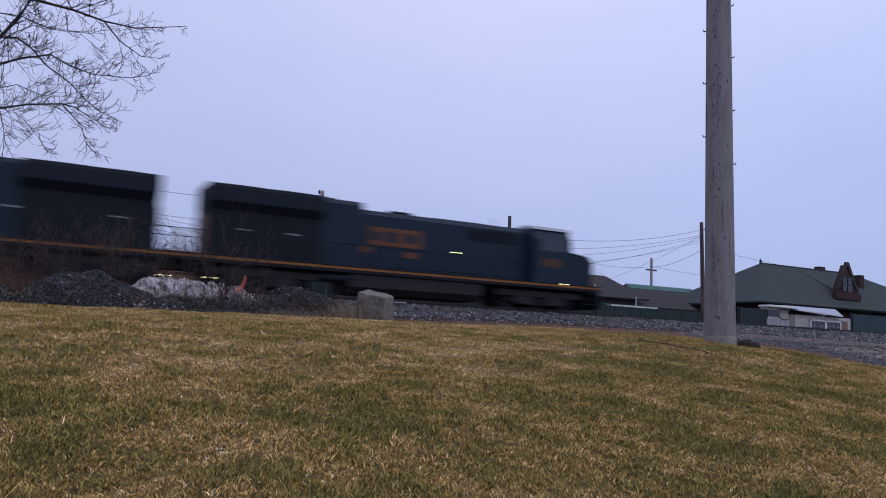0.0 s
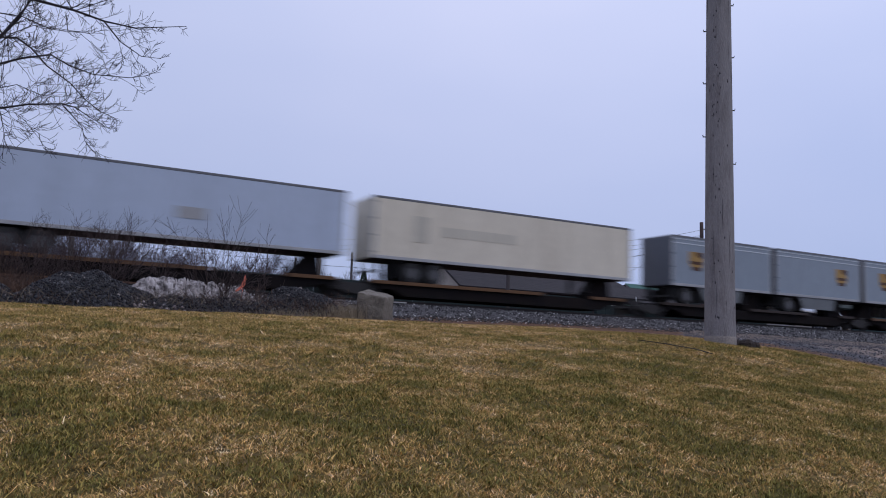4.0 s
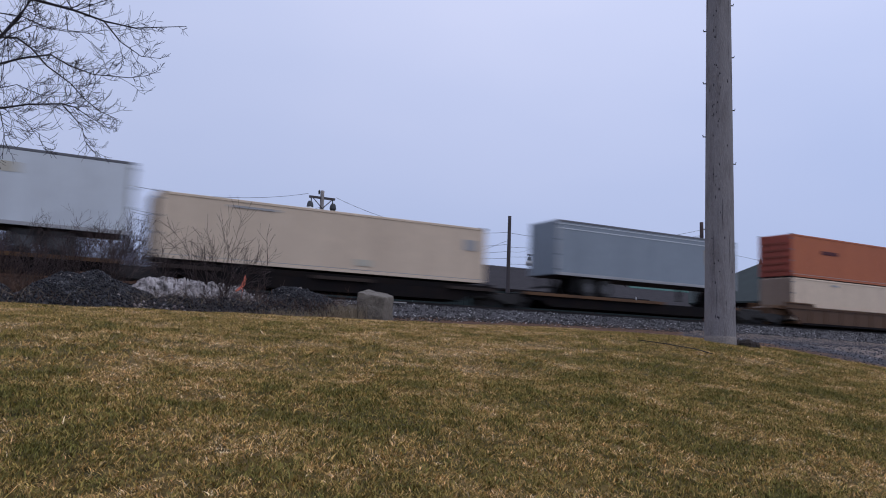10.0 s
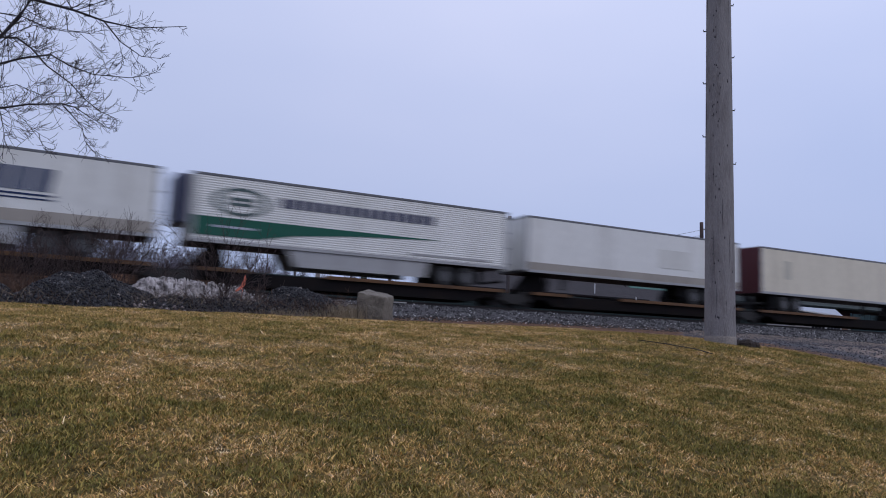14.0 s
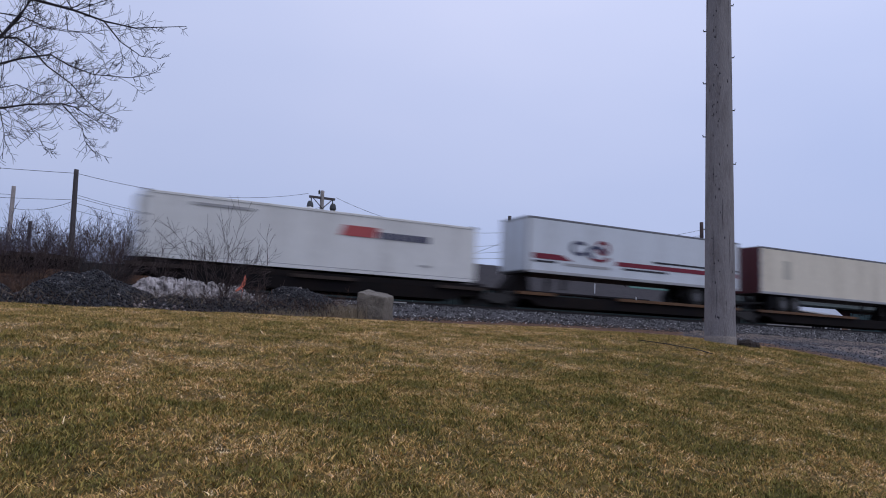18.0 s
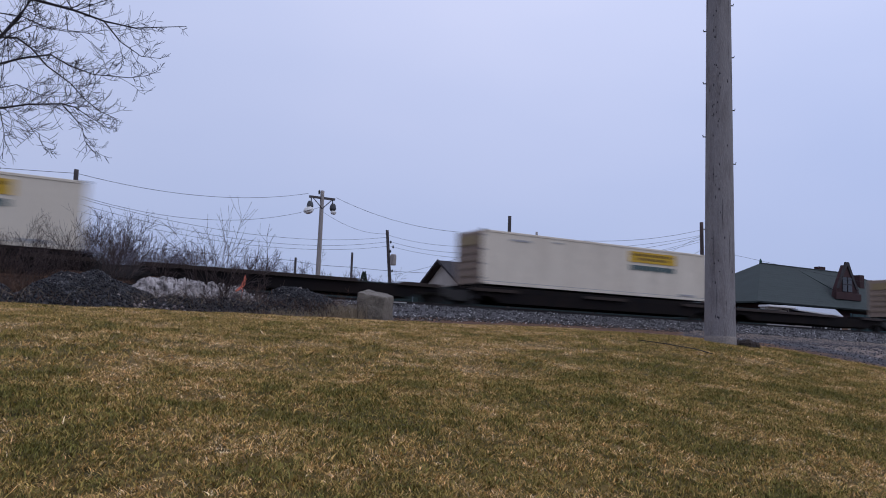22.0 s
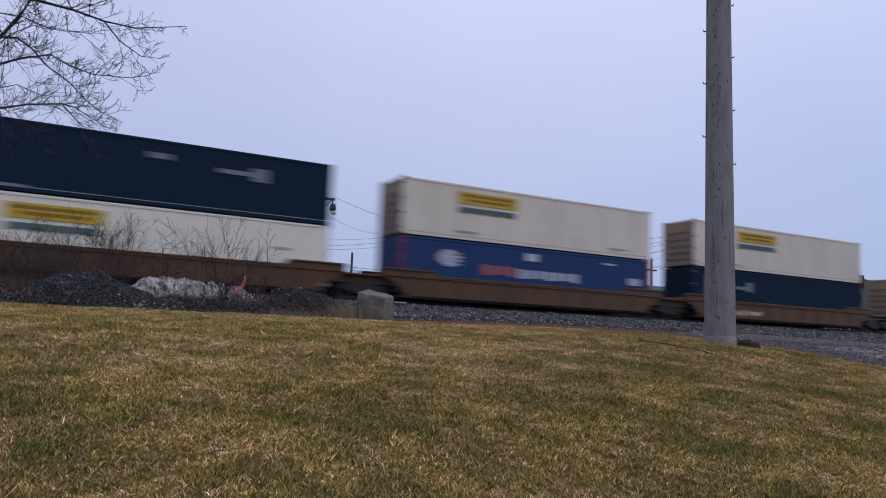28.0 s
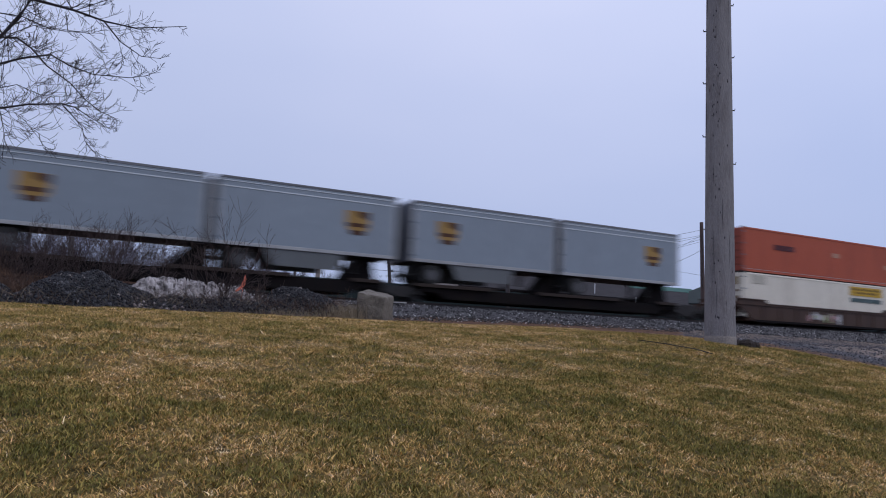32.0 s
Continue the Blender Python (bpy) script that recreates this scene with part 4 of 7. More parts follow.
stalks("dry_grass", 10.9, 27.2, 0.5, 0.2, 700, 0.8, 61, "straw", "clump of dead straw-coloured grass beside the block")
stalks("dry_grass", 8.9, 27.1, 1.0, 0.2, 450, 0.5, 62, "straw", "dead straw-coloured grass along the stone heap")
stalks("dry_grass", 5.0, 27.0, 3.8, 0.15, 1200, 0.35, 63, "weed", "dead brown grass along the edge of the lawn")
stalks("twig_litter", 5.6, 28.2, 2.9, 0.6, 2600, 0.8, 65, "twig", "tangle of dead dark twigs over the stone bank")
stalks("twig_litter", 1.0, 28.4, 1.8, 0.7, 900, 0.7, 66, "weed", "tangle of dead brown twigs over the stone heap")
stalks("twig_litter", 9.4, 27.6, 1.0, 0.4, 600, 0.7, 67, "weed", "tangle of dead brown twigs over the stone heap")
stalks("twig_litter", 3.6, 27.7, 3.0, 0.35, 420, 0.9, 68, "straw", "pale dead twigs and stalks over the stone bank")
stalks("dry_grass", 0.0, 29.4, 1.2, 0.3, 2200, 1.5, 64, "weed", "tall dry red-brown weeds behind the stone heap")


# ---- the lawn's blades ----
def blade_material():
    """Colour by how dry the turf is, from green to pale pinkish straw, with some change from blade to blade."""
    m = bpy.data.materials.new("winter_grass_blades")
    m.use_nodes = True
    t = m.node_tree
    b = t.nodes["Principled BSDF"]
    b.inputs["Roughness"].default_value = 0.75
    b.inputs["Specular IOR Level"].default_value = 0.25
    dry = t.nodes.new("ShaderNodeAttribute")
    dry.attribute_name = "dry"
    r = t.nodes.new("ShaderNodeValToRGB")
    stops = [(0.0, (0.155, 0.140, 0.034)), (0.25, (0.24, 0.190, 0.047)), (0.45, (0.365, 0.25, 0.072)), (0.65, (0.53, 0.335, 0.116)), (0.85, (0.70, 0.43, 0.19)), (1.0, (0.88, 0.68, 0.40))]
    while len(r.color_ramp.elements) < len(stops):
        r.color_ramp.elements.new(0.5)
    for e, (p, c) in zip(r.color_ramp.elements, stops):
        e.position, e.color = p, rgba(c)
    t.links.new(dry.outputs["Fac"], r.inputs["Fac"])
    g = t.nodes.new("ShaderNodeNewGeometry")
    val = t.nodes.new("ShaderNodeMapRange")
    val.inputs["To Min"].default_value, val.inputs["To Max"].default_value = 0.35, 1.75
    t.links.new(g.outputs["Random Per Island"], val.inputs["Value"])
    hsv = t.nodes.new("ShaderNodeHueSaturation")
    t.links.new(val.outputs["Result"], hsv.inputs["Value"])
    t.links.new(r.outputs["Color"], hsv.inputs["Color"])
    t.links.new(hsv.outputs["Color"], b.inputs["Base Color"])
    return m


def lawn_blades(count, y0, y1, h, w, seed, material, bent):
    """Short grass: upright where it is green, matted where it is dry. bent: blades in two pieces."""
    rr = np.random.default_rng(seed)
    tufts = count // 6
    TY = np.sqrt(rr.uniform(y0 ** 2, y1 ** 2, tufts))
    TX = TY * rr.uniform(-0.07, 1.68, tufts) + rr.normal(0, 0.2, tufts)
    pick = rr.integers(0, tufts, count)
    X, Y = TX[pick] + rr.normal(0, w * 4.5, count), TY[pick] + rr.normal(0, w * 4.5, count)
    keep = off_lawn(X, Y) < -0.22 + rr.normal(0, 0.28, count)
    X, Y, pick = X[keep], Y[keep], pick[keep]
    n = len(X)
    tuft_dry = rr.normal(0, 0.16, tufts)[pick]
    d = dryness(X, Y)
    own = np.clip(d + tuft_dry + rr.normal(0, 0.16, n), 0, 1)
    hh = h * rr.uniform(0.5, 1.15, n) * (1.30 - 0.75 * d) * rr.uniform(0.7, 1.3, tufts)[pick] * np.where(rr.uniform(0, 1, n) > 0.985, 1.9, 1.0)
    lean = rr.normal(0, 1, (n, 2)) * (0.40 + 1.0 * d)[:, None] + rr.normal(0, 0.35, (tufts, 2))[pick]
    a = rr.uniform(0, 6.28, n)
    side = np.stack([np.cos(a), np.sin(a), np.zeros(n)], -1) * (w * rr.uniform(0.6, 1.3, n))[:, None]
    root = np.stack([X, Y, land(X, Y) - 0.004], -1)
    tip = root + np.stack([lean[:, 0] * hh, lean[:, 1] * hh, hh], -1)
    if bent:
        mid = root + np.stack([lean[:, 0] * hh * 0.4, lean[:, 1] * hh * 0.4, hh * 0.68], -1)
        v = np.stack([root - side, root + side, mid + side * 0.8, mid - side * 0.8, tip], 1)
        pattern, starts = np.array([[0, 1, 2, 3, 3, 2, 4]]), np.array([[0, 4]])
    else:
        v = np.stack([root - side, root + side, tip], 1)
        pattern, starts = np.array([[0, 1, 2]]), np.array([[0]])
    k, q = v.shape[1], pattern.shape[1]
    m = bpy.data.meshes.new("grass")
    m.vertices.add(n * k)
    m.vertices.foreach_set("co", v.reshape(-1).astype(np.float32))
    m.loops.add(n * q)
    m.loops.foreach_set("vertex_index", (k * np.arange(n)[:, None] + pattern).reshape(-1).astype(np.int32))
    m.polygons.add(n * starts.shape[1])
    m.polygons.foreach_set("loop_start", (q * np.arange(n)[:, None] + starts).reshape(-1).astype(np.int32))
    m.update(calc_edges=True)
    m.attributes.new("dry", "FLOAT", "POINT").data.foreach_set("value", np.repeat(own, k).astype(np.float32))
    ob = new("grass", m)
    m.materials.append(material)
    return tagged(ob, "short winter grass of green and straw blades on the lawn", "grass", kind="stuff")


BLADES = blade_material()
lawn_blades(300000, 2.2, 6.5, 0.025, 0.0033, 1, BLADES, True)
lawn_blades(400000, 6.5, 13.0, 0.030, 0.0053, 2, BLADES, False)
lawn_blades(360000, 13.0, 27.2, 0.031, 0.0092, 3, BLADES, False)


# ---- beyond the railway: poles, wires, buildings, scrub ----
def far_pole(x, y, z1, r, material, label, lean=(0, 0)):
    return wood_pole("utility_pole", x, y, FAR_Z, z1, r * 1.15, r * 0.85, material, label, lean, n=10)


def globe_lamp(parent, x, z, tilt, size=0.42):
    """A floodlight with a large pale globe, hung under a crossarm."""
    g = Geo()
    g.tube([(x, 0, z), (x, 0, z - 0.25), (x + 0.1 * tilt, -0.1, z - 0.45)], 0.04, 6)
    part("bracket", g, "lamp_metal", parent)
    part("lamp_housing", Geo().lathe(0, 0, [(-0.5, 0.19), (-0.35, 0.26), (-0.1, 0.22), (0.05, 0.13)], 12), "lamp_metal", parent, at=(x + 0.1 * tilt, -0.1, z - 0.35))
    gl = part("globe", Geo().lathe(0, 0, [(-1.0 * size, 0.1 * size), (-0.85 * size, 0.6 * size), (-0.45 * size, 1.0 * size), (0.05 * size, 0.95 * size), (0.4 * size, 0.55 * size)], 14), "lamp_glass", parent, "pale frosted globe", at=(x + 0.28 * tilt, -0.25, z - 0.95))
    gl.rotation_euler = (0.25, 0.45 * tilt, 0)


lamp_pole = far_pole(19.7, 56.0, 9.13, 0.17, "pale_pole", "pale wooden pole with a crossarm and two globe floodlights")
part("crossarm", Geo().box(-1.02, 1.02, -0.08, 0.08, 8.95, 9.12, 0.01), "old_pole", lamp_pole)
for s in (-1, 1):
    part("brace", Geo().tube([(s * 0.75, -0.1, 8.95), (0, -0.15, 8.2)], 0.035, 5), "old_pole", lamp_pole)
    globe_lamp(lamp_pole, s * 0.85, 8.98, -1 if s < 0 else 0.1, 0.38 if s < 0 else 0.22)
part("insulator", Geo().lathe(-0.25, 0, [(9.3, 0.07), (9.5, 0.09), (9.62, 0.04)], 8), "lamp_metal", lamp_pole)
tx_pole = far_pole(28.75, 62.0, 7.6, 0.15, "old_pole", "leaning dark wooden pole with a grey transformer", (-0.85, 0.0))
part("transformer", Geo().lathe(0, 0, [(0, 0.24), (0.05, 0.27), (0.85, 0.27), (0.95, 0.2)], 12), "pale_pole", tx_pole, "grey transformer can", at=(-0.35, -0.42, 5.0))
for k, z in enumerate((6.9, 6.5, 6.1, 4.4)):
    part("insulator", Geo().lathe(0, 0, [(0, 0.05), (0.12, 0.09), (0.24, 0.05)], 8), "lamp_metal", tx_pole, at=(-0.55 + 0.25 * (k % 2), -0.2, z))
far_pole(30.1, 46.0, 7.09, 0.14, "old_pole", "plain grey-brown wooden pole beyond the track")
lamp_far = far_pole(52.9, 75.0, 11.36, 0.17, "pale_pole", "tall pale pole with two globe floodlights")
part("crossarm", Geo().box(-1.2, 1.2, -0.08, 0.08, 8.95, 9.12, 0.01), "old_pole", lamp_far)
for s in (-1, 1):
    globe_lamp(lamp_far, s * 0.95, 9.1, -0.5 if s < 0 else 0.4, 0.46)
red_pole = far_pole(49.05, 46.0, 8.65, 0.17, "red_pole", "red-brown wooden pole with cables and a small lamp", (-0.2, 0))
part("lamp_arm", Geo().tube([(0, 0, 8.55), (0.55, -0.2, 8.6), (0.6, -0.2, 8.4)], 0.05, 6), "lamp_metal", red_pole)
part("down_cable", Geo().tube([(-0.25, -0.2, 8.2 - 0.3 * k) if k % 2 else (-0.36, -0.22, 8.2 - 0.3 * k) for k in range(16)], 0.025, 5), "cable", red_pole)
cross_far = far_pole(75.5, 80.0, 10.6, 0.2, "pale_pole", "far pole with a short crossarm")
part("crossarm", Geo().box(-0.95, 0.95, -0.08, 0.08, 9.3, 9.5), "old_pole", cross_far)
far_pole(2.45, 46.0, 6.54, 0.145, "old_pole", "dark wooden pole beyond the track", (-0.18, 0))
far_pole(-0.75, 60.0, 7.47, 0.16, "pale_pole", "pale concrete-grey pole beyond the track")
far_pole(0.45, 60.0, 5.2, 0.13, "old_pole", "short dark pole beyond the track")
far_pole(31.95, 80.0, 7.5, 0.14, "old_pole", "thin dark pole far beyond the track")
far_pole(25.6, 80.0, 6.4, 0.14, "old_pole", "thin dark pole far beyond the track")


def wire(a, b, sag, r=0.013, n=18):
    a, b = Vector(a), Vector(b)
    g = Geo()
    g.tube([a.lerp(b, i / n) - Vector((0, 0, sag * 4 * (i / n) * (1 - i / n))) for i in range(n + 1)], r, 4, False)
    return single("overhead_wire", g, "cable", (0, 0, 0), "thin black overhead wire strung between poles", "wire", "overhead wires")


P135, P570, P688, P900, P1242, P22, P950, P1152 = (2.3, 46.0), (19.7, 56.0), (27.95, 62.0), (30.1, 46.0), (48.9, 46.0), (-0.75, 60.0), (52.9, 75.0), (75.5, 80.0)


def at(p, z):
    return (p[0], p[1], z)


wire(at(P135, 6.35), (18.6, 56, 8.8), 0.75)
wire((20.8, 56, 8.75), at(P900, 5.95), 0.9)
wire(at(P900, 5.9), at(P1242, 8.05), 0.75)
wire((-22, 46, 6.6), at(P135, 6.35), 0.5)
wire((-22, 52, 6.0), at(P22, 6.9), 0.4)
wire(at(P22, 6.0), at(P135, 4.85), 0.3)
for za, zb, sg in ((5.05, 7.0, 1.0), (4.75, 6.6, 1.1), (4.35, 6.2, 1.0)):
    wire(at(P135, za), at(P688, zb), sg, 0.011)
wire((-30, 60, 5.6), at(P135, 4.9), 0.4, 0.011)
wire(at(P570, 7.6), at(P688, 7.3), 0.5, 0.011)
wire(at(P570, 7.9), at(P135, 5.2), 1.2, 0.011)
for za, zb, sg in ((7.2, 5.1, 0.5), (6.7, 4.6, 0.5), (6.3, 4.1, 0.4)):
    wire(at(P688, za), at(P900, zb), sg, 0.011)
wire(at(P688, 3.6), at(P900, 5.4), 0.3, 0.011)
for za, zb, sg in ((4.2, 7.5, 0.5), (3.7, 7.1, 0.6), (3.3, 7.3, 0.55), (4.9, 7.6, 0.5)):
    wire(at(P900, za), at(P1242, zb), sg, 0.011)
wire(at(P900, 4.6), at(P950, 10.0), 0.4, 0.011)
wire(at(P950, 9.9), at(P1152, 9.4), 1.0, 0.018)
wire(at(P1242, 7.6), (64, 79, 6.0), 0.4, 0.011)
wire(at(P1242, 6.4), at(P1152, 9.4), 0.4, 0.018)
wire(at(P1242, 6.6), (140, 60, 7.0), 1.0, 0.012)
wire(at(P1152, 9.4), (170, 80, 10), 1.5, 0.018)
wire((25.6, 80, 6.0), (31.95, 80, 5.9), 0.1, 0.02)
wire((31.95, 80, 5.9), (52.9, 78, 7.0), 0.5, 0.02)
wire((-10, 80, 7.6), (25.6, 80, 6.1), 0.6, 0.02)
wire((px0, py0, pz0 + 9.5), (40, 8, 10.5), 0.4, 0.012)


# ---- buildings ----
def slab(g, a, b, c, d, thick=0.12):
    """A roof slope of some thickness through four corners."""
    up = (Vector(b) - Vector(a)).cross(Vector(d) - Vector(a)).normalized()
    if up.z < 0:
        up = -up
    q = [Vector(p) for p in (a, b, c, d)]
    v = [tuple(p) for p in q] + [tuple(p - up * thick) for p in q]
    g.add(v, [(0, 1, 2, 3), (7, 6, 5, 4), (0, 4, 5, 1), (1, 5, 6, 2), (2, 6, 7, 3), (3, 7, 4, 0)])


def shingle_rows(parent, a, b, c, d, rows, material):
    """Courses of shingles laid over a slope: a-b is the eave, d-c the ridge."""
    a, b, c, d = Vector(a), Vector(b), Vector(c), Vector(d)
    up = (b - a).cross(d - a).normalized()
    up = up if up.z > 0 else -up
    for i in range(rows):
        u, w = i / rows, (i + 1) / rows + 0.012
        p, q, r, s = a.lerp(d, u), b.lerp(c, u), b.lerp(c, min(1, w)), a.lerp(d, min(1, w))
        g = Geo()
        lo, hi = up * 0.011, up * 0.006
        g.add([tuple(p + lo), tuple(q + lo), tuple(r + hi), tuple(s + hi), tuple(p), tuple(q), tuple(r), tuple(s)], [(0, 1, 2, 3), (0, 4, 5, 1), (1, 5, 6, 2), (3, 2, 6, 7), (0, 3, 7, 4)])
        part("shingle_course", g, material, parent)


brown = thing("long_building", (32.2, 59.8, FAR_Z), "long low building with a dark shingle roof and cream gable", "building")
B0 = Vector((32.2, 59.8, FAR_Z))


def loc(p, o):
    return tuple(Vector(p) - o)


g = Geo()
g.box(0.3, 19.0, -3.5, 3.5, 0, 3.4)
part("wall", g, "shingle_brown", brown, "dark boarded walls")
g = Geo()
g.prism([(-3.4, 3.3), (3.4, 3.3), (0, 5.35)], 0.18, 0.32, "yz")
part("gable", g, "gable", brown, "cream painted gable boards")
for nm, y in (("roof", -4.0), ("roof", 4.0)):
    g = Geo()
    slab(g, (-0.35, y, 3.25), (20.3, y, 3.25), (18.2, 0, 5.60), (-0.35, 0, 5.60), 0.14)
    r = part(nm, g, "shingle_brown", brown)
    if y < 0:
        shingle_rows(r, (-0.36, y, 3.25), (20.3, y, 3.25), (18.2, 0, 5.60), (-0.36, 0, 5.60), 14, "shingle_brown")
for y in (-1, 1):
    part("barge_board", Geo().prism([(y * 4.05, 3.12), (y * 4.05, 3.32), (0, 5.68), (0, 5.45)], -0.42, -0.34, "yz"), "shingle_brown", brown)
g = Geo()
g.tube([(14.0, -3.6, 3.3), (14.0, -3.6, 4.4)], 0.05, 6)
part("vent_pipe", g, "white_trim", brown, "white vent pipe")

low = thing("low_building", (53.0, 60.0, FAR_Z), "low dark building with a green ridge and pale fascia", "building")
g = Geo()
g.box(0, 17, -3.6, 3.6, 0, 2.6)
part("wall", g, "green_board", low, "dark green boarded walls")
for y in (-4.2, 4.2):
    g = Geo()
    slab(g, (-2.8, y, 2.55), (17.5, y, 2.62), (16.2, 0, 5.05), (0.2, 0, 5.0), 0.14)
    r = part("roof", g, "shingle_brown", low)
    if y < 0:
        shingle_rows(r, (-2.8, y, 2.55), (17.5, y, 2.62), (16.2, 0, 5.05), (0.2, 0, 5.0), 12, "shingle_brown")
g = Geo()
slab(g, (0.2, -0.75, 4.60), (9.4, -0.75, 4.62), (9.2, 0.05, 5.10), (0.2, 0.05, 5.08), 0.05)
part("ridge_cap", g, "green_metal", low, "green metal ridge cap")
part("fascia", Geo().box(-2.6, -0.2, -4.33, -4.24, 2.46, 2.56, 0.01), "white_trim", low, "pale fascia board")
part("awning", Geo().prism([(-6.2, 2.15), (-4.3, 2.55), (-4.3, 2.62), (-6.2, 2.25)], -6.4, -1.8, "yz"), "green_metal", low, "small green awning")
part("awning_trim", Geo().box(-6.9, -1.5, -6.25, -6.2, 2.30, 2.42), "white_trim", low)
for x in (-6.6, -3.4):
    part("white_post", Geo().tube([(x, -5.5, 0), (x, -5.5, 3.3 if x > -5 else 2.4)], 0.04, 6), "white_trim", low)

fence_home = tagged(new("board_fence"), "dark green board fence beyond the railway", "fence", kind="structure")
fence_home.location = (0, 0, FAR_Z)


def fence(x0, x1, y, h, material):
    n = int((x1 - x0) / 0.42)
    for i in range(n):
        a = x0 + i * (x1 - x0) / n
        part("board", shared(("board", round((x1 - x0) / n, 3), h), lambda g: g.box(0.008, (x1 - x0) / n - 0.008, -0.02, 0.02, 0, h, 0.006)), material, fence_home, at=(a, y + 0.008 * (i % 2), 0))
    for z in (0.4, h - 0.3):
        part("rail", Geo().box(x0, x1, y + 0.03, y + 0.09, z, z + 0.1), material, fence_home)
    for a in np.arange(x0, x1 + 0.1, 2.6):
        part("post", shared(("post", h), lambda g: g.box(-0.06, 0.06, 0.09, 0.21, 0, h + 0.05, 0.01)), material, fence_home, at=(a, y, 0))


# First stretch is lengthened and raised to screen bright sky under the cars.
fence(10.0, 37.6, 46.0, 2.2, "green_board")
fence(38.0, 51.8, 46.0, 1.75, "green_board")
fence(52.1, 55.5, 45.0, 2.3, "green_board")
fence(66.8, 88.0, 45.0, 2.5, "teal_board")

D0 = Vector((66.8, 55.0, FAR_Z))
depot = thing("depot_building", tuple(D0), "old depot with a green shingle hip roof and brick dormer", "building")
part("wall", Geo().box(-6.5, 24, -4.8, 5.5, 0, 3.2), "brick", depot, "dark red brick walls")
EV = 3.35
RZ = 7.85
front = ((-8.0, -6.2, EV), (27.0, -6.2, EV), (14.6, 0, RZ), (0.0, 0, RZ))
back = ((-8.0, 6.5, EV), (27.0, 6.5, EV), (14.6, 0, RZ), (0.0, 0, RZ))
for quad, detail in ((front, True), (back, False)):
    g = Geo()
    slab(g, *quad, 0.16)
    r = part("roof", g, "shingle_green", depot, "dark green shingle slope")
    if detail:
        shingle_rows(r, *quad, 18, "shingle_green")
for a, b, c in (((-8.0, -6.2, EV), (-8.0, 6.5, EV), (0.0, 0, RZ)), ((27.0, -6.2, EV), (27.0, 6.5, EV), (14.6, 0, RZ))):
    part("roof_hip", Geo().add([a, b, c, (a[0], a[1], a[2] - 0.16), (b[0], b[1], b[2] - 0.16), (c[0], c[1], c[2] - 0.2)], [(0, 1, 2), (3, 5, 4), (0, 3, 4, 1), (1, 4, 5, 2), (2, 5, 3, 0)]), "shingle_green", depot, "dark green shingle hip")
part("ridge_cap", Geo().box(-0.1, 14.7, -0.12, 0.12, RZ - 0.05, RZ + 0.06, 0.03), "shingle_green", depot, "weathered green ridge cap")
part("finial", Geo().lathe(0, 0, [(RZ, 0.1), (RZ + 0.2, 0.14), (RZ + 0.45, 0.04)], 8), "green_metal", depot)
g = Geo()
slab(g, (8.9, -0.1, 7.78), (4.9, 0.0, 7.86), (6.9, -4.2, 4.95), (8.9, -4.2, 4.95), 0.1)
part("cross_roof", g, "shingle_green", depot, "green cross gable slope")
part("chimney", Geo().box(9.6, 10.6, 0.2, 0.9, 6.8, 8.3, 0.03), "brick", depot, "dark brick chimney")
part("chimney", Geo().box(12.3, 13.1, -2.6, -1.7, 5.2, 7.4, 0.03), "brick", depot, "dark brick chimney")
DX = 6.75
dm = part("dormer", Geo().prism([(DX - 1.9, 4.35), (DX + 1.9, 4.35), (DX + 1.5, 5.5), (DX + 0.25, 7.85), (DX - 0.25, 7.85), (DX - 1.5, 5.5)], -4.9, -4.4), "brick", depot, "steep red brick dormer")
part("dormer_coping", Geo().prism([(DX - 1.7, 5.4), (DX - 0.36, 7.95), (DX - 0.3, 8.15), (DX + 0.3, 8.15), (DX + 0.36, 7.95), (DX + 1.7, 5.4), (DX + 1.4, 5.4), (DX, 7.8), (DX - 1.4, 5.4)], -5.0, -4.86), "shingle_brown", dm)
part("dormer_sill", Geo().box(DX - 2.0, DX + 2.0, -5.1, -4.85, 4.3, 5.0, 0.03), "brick", dm)
for i in range(2):
    x0 = DX - 0.75 + 0.8 * i
    w = part("dormer_window", Geo().box(x0, x0 + 0.7, -4.95, -4.88, 5.15, 6.6), "window_glass", dm)
    part("window_frame", Geo().box(x0 - 0.06, x0, -5.0, -4.9, 5.1, 6.65), "shingle_brown", w)
    part("window_frame", Geo().box(x0, x0 + 0.72, -5.0, -4.9, 5.85, 5.93), "shingle_brown", w)
for i in range(9):
    part("brick_course", Geo().box(DX - 1.85, DX + 1.85, -4.925, -4.895, 4.40 + 0.13 * i, 4.50 + 0.13 * i), "brick", dm)

shed = thing("shed", (58.8, 45.0, FAR_Z), "small pale shed with a white metal roof and two dark windows", "shed")
part("wall", Geo().box(0.1, 7.6, 0.0, 2.6, 0, 2.05), "siding", shed, "cream-grey siding")
for i in range(11):
    part("siding_board", shared("siding_board", lambda g: g.prism([(-0.035, 0.0), (0.0, 0.185), (0.0, 0.0)], 0.1, 7.6, "yz")), "siding", shed, at=(0, 0, 0.18 * i))
g = Geo()
slab(g, (-0.1, -0.45, 2.46), (5.9, -0.45, 2.21), (7.2, 1.2, 2.90), (-0.1, 1.2, 2.88), 0.1)
slab(g, (-0.1, 2.9, 2.3), (7.2, 2.9, 2.1), (7.2, 1.2, 2.89), (-0.1, 1.2, 2.87), 0.1)
mr = part("roof", g, "metal_roof", shed, "pale metal roof sheet")
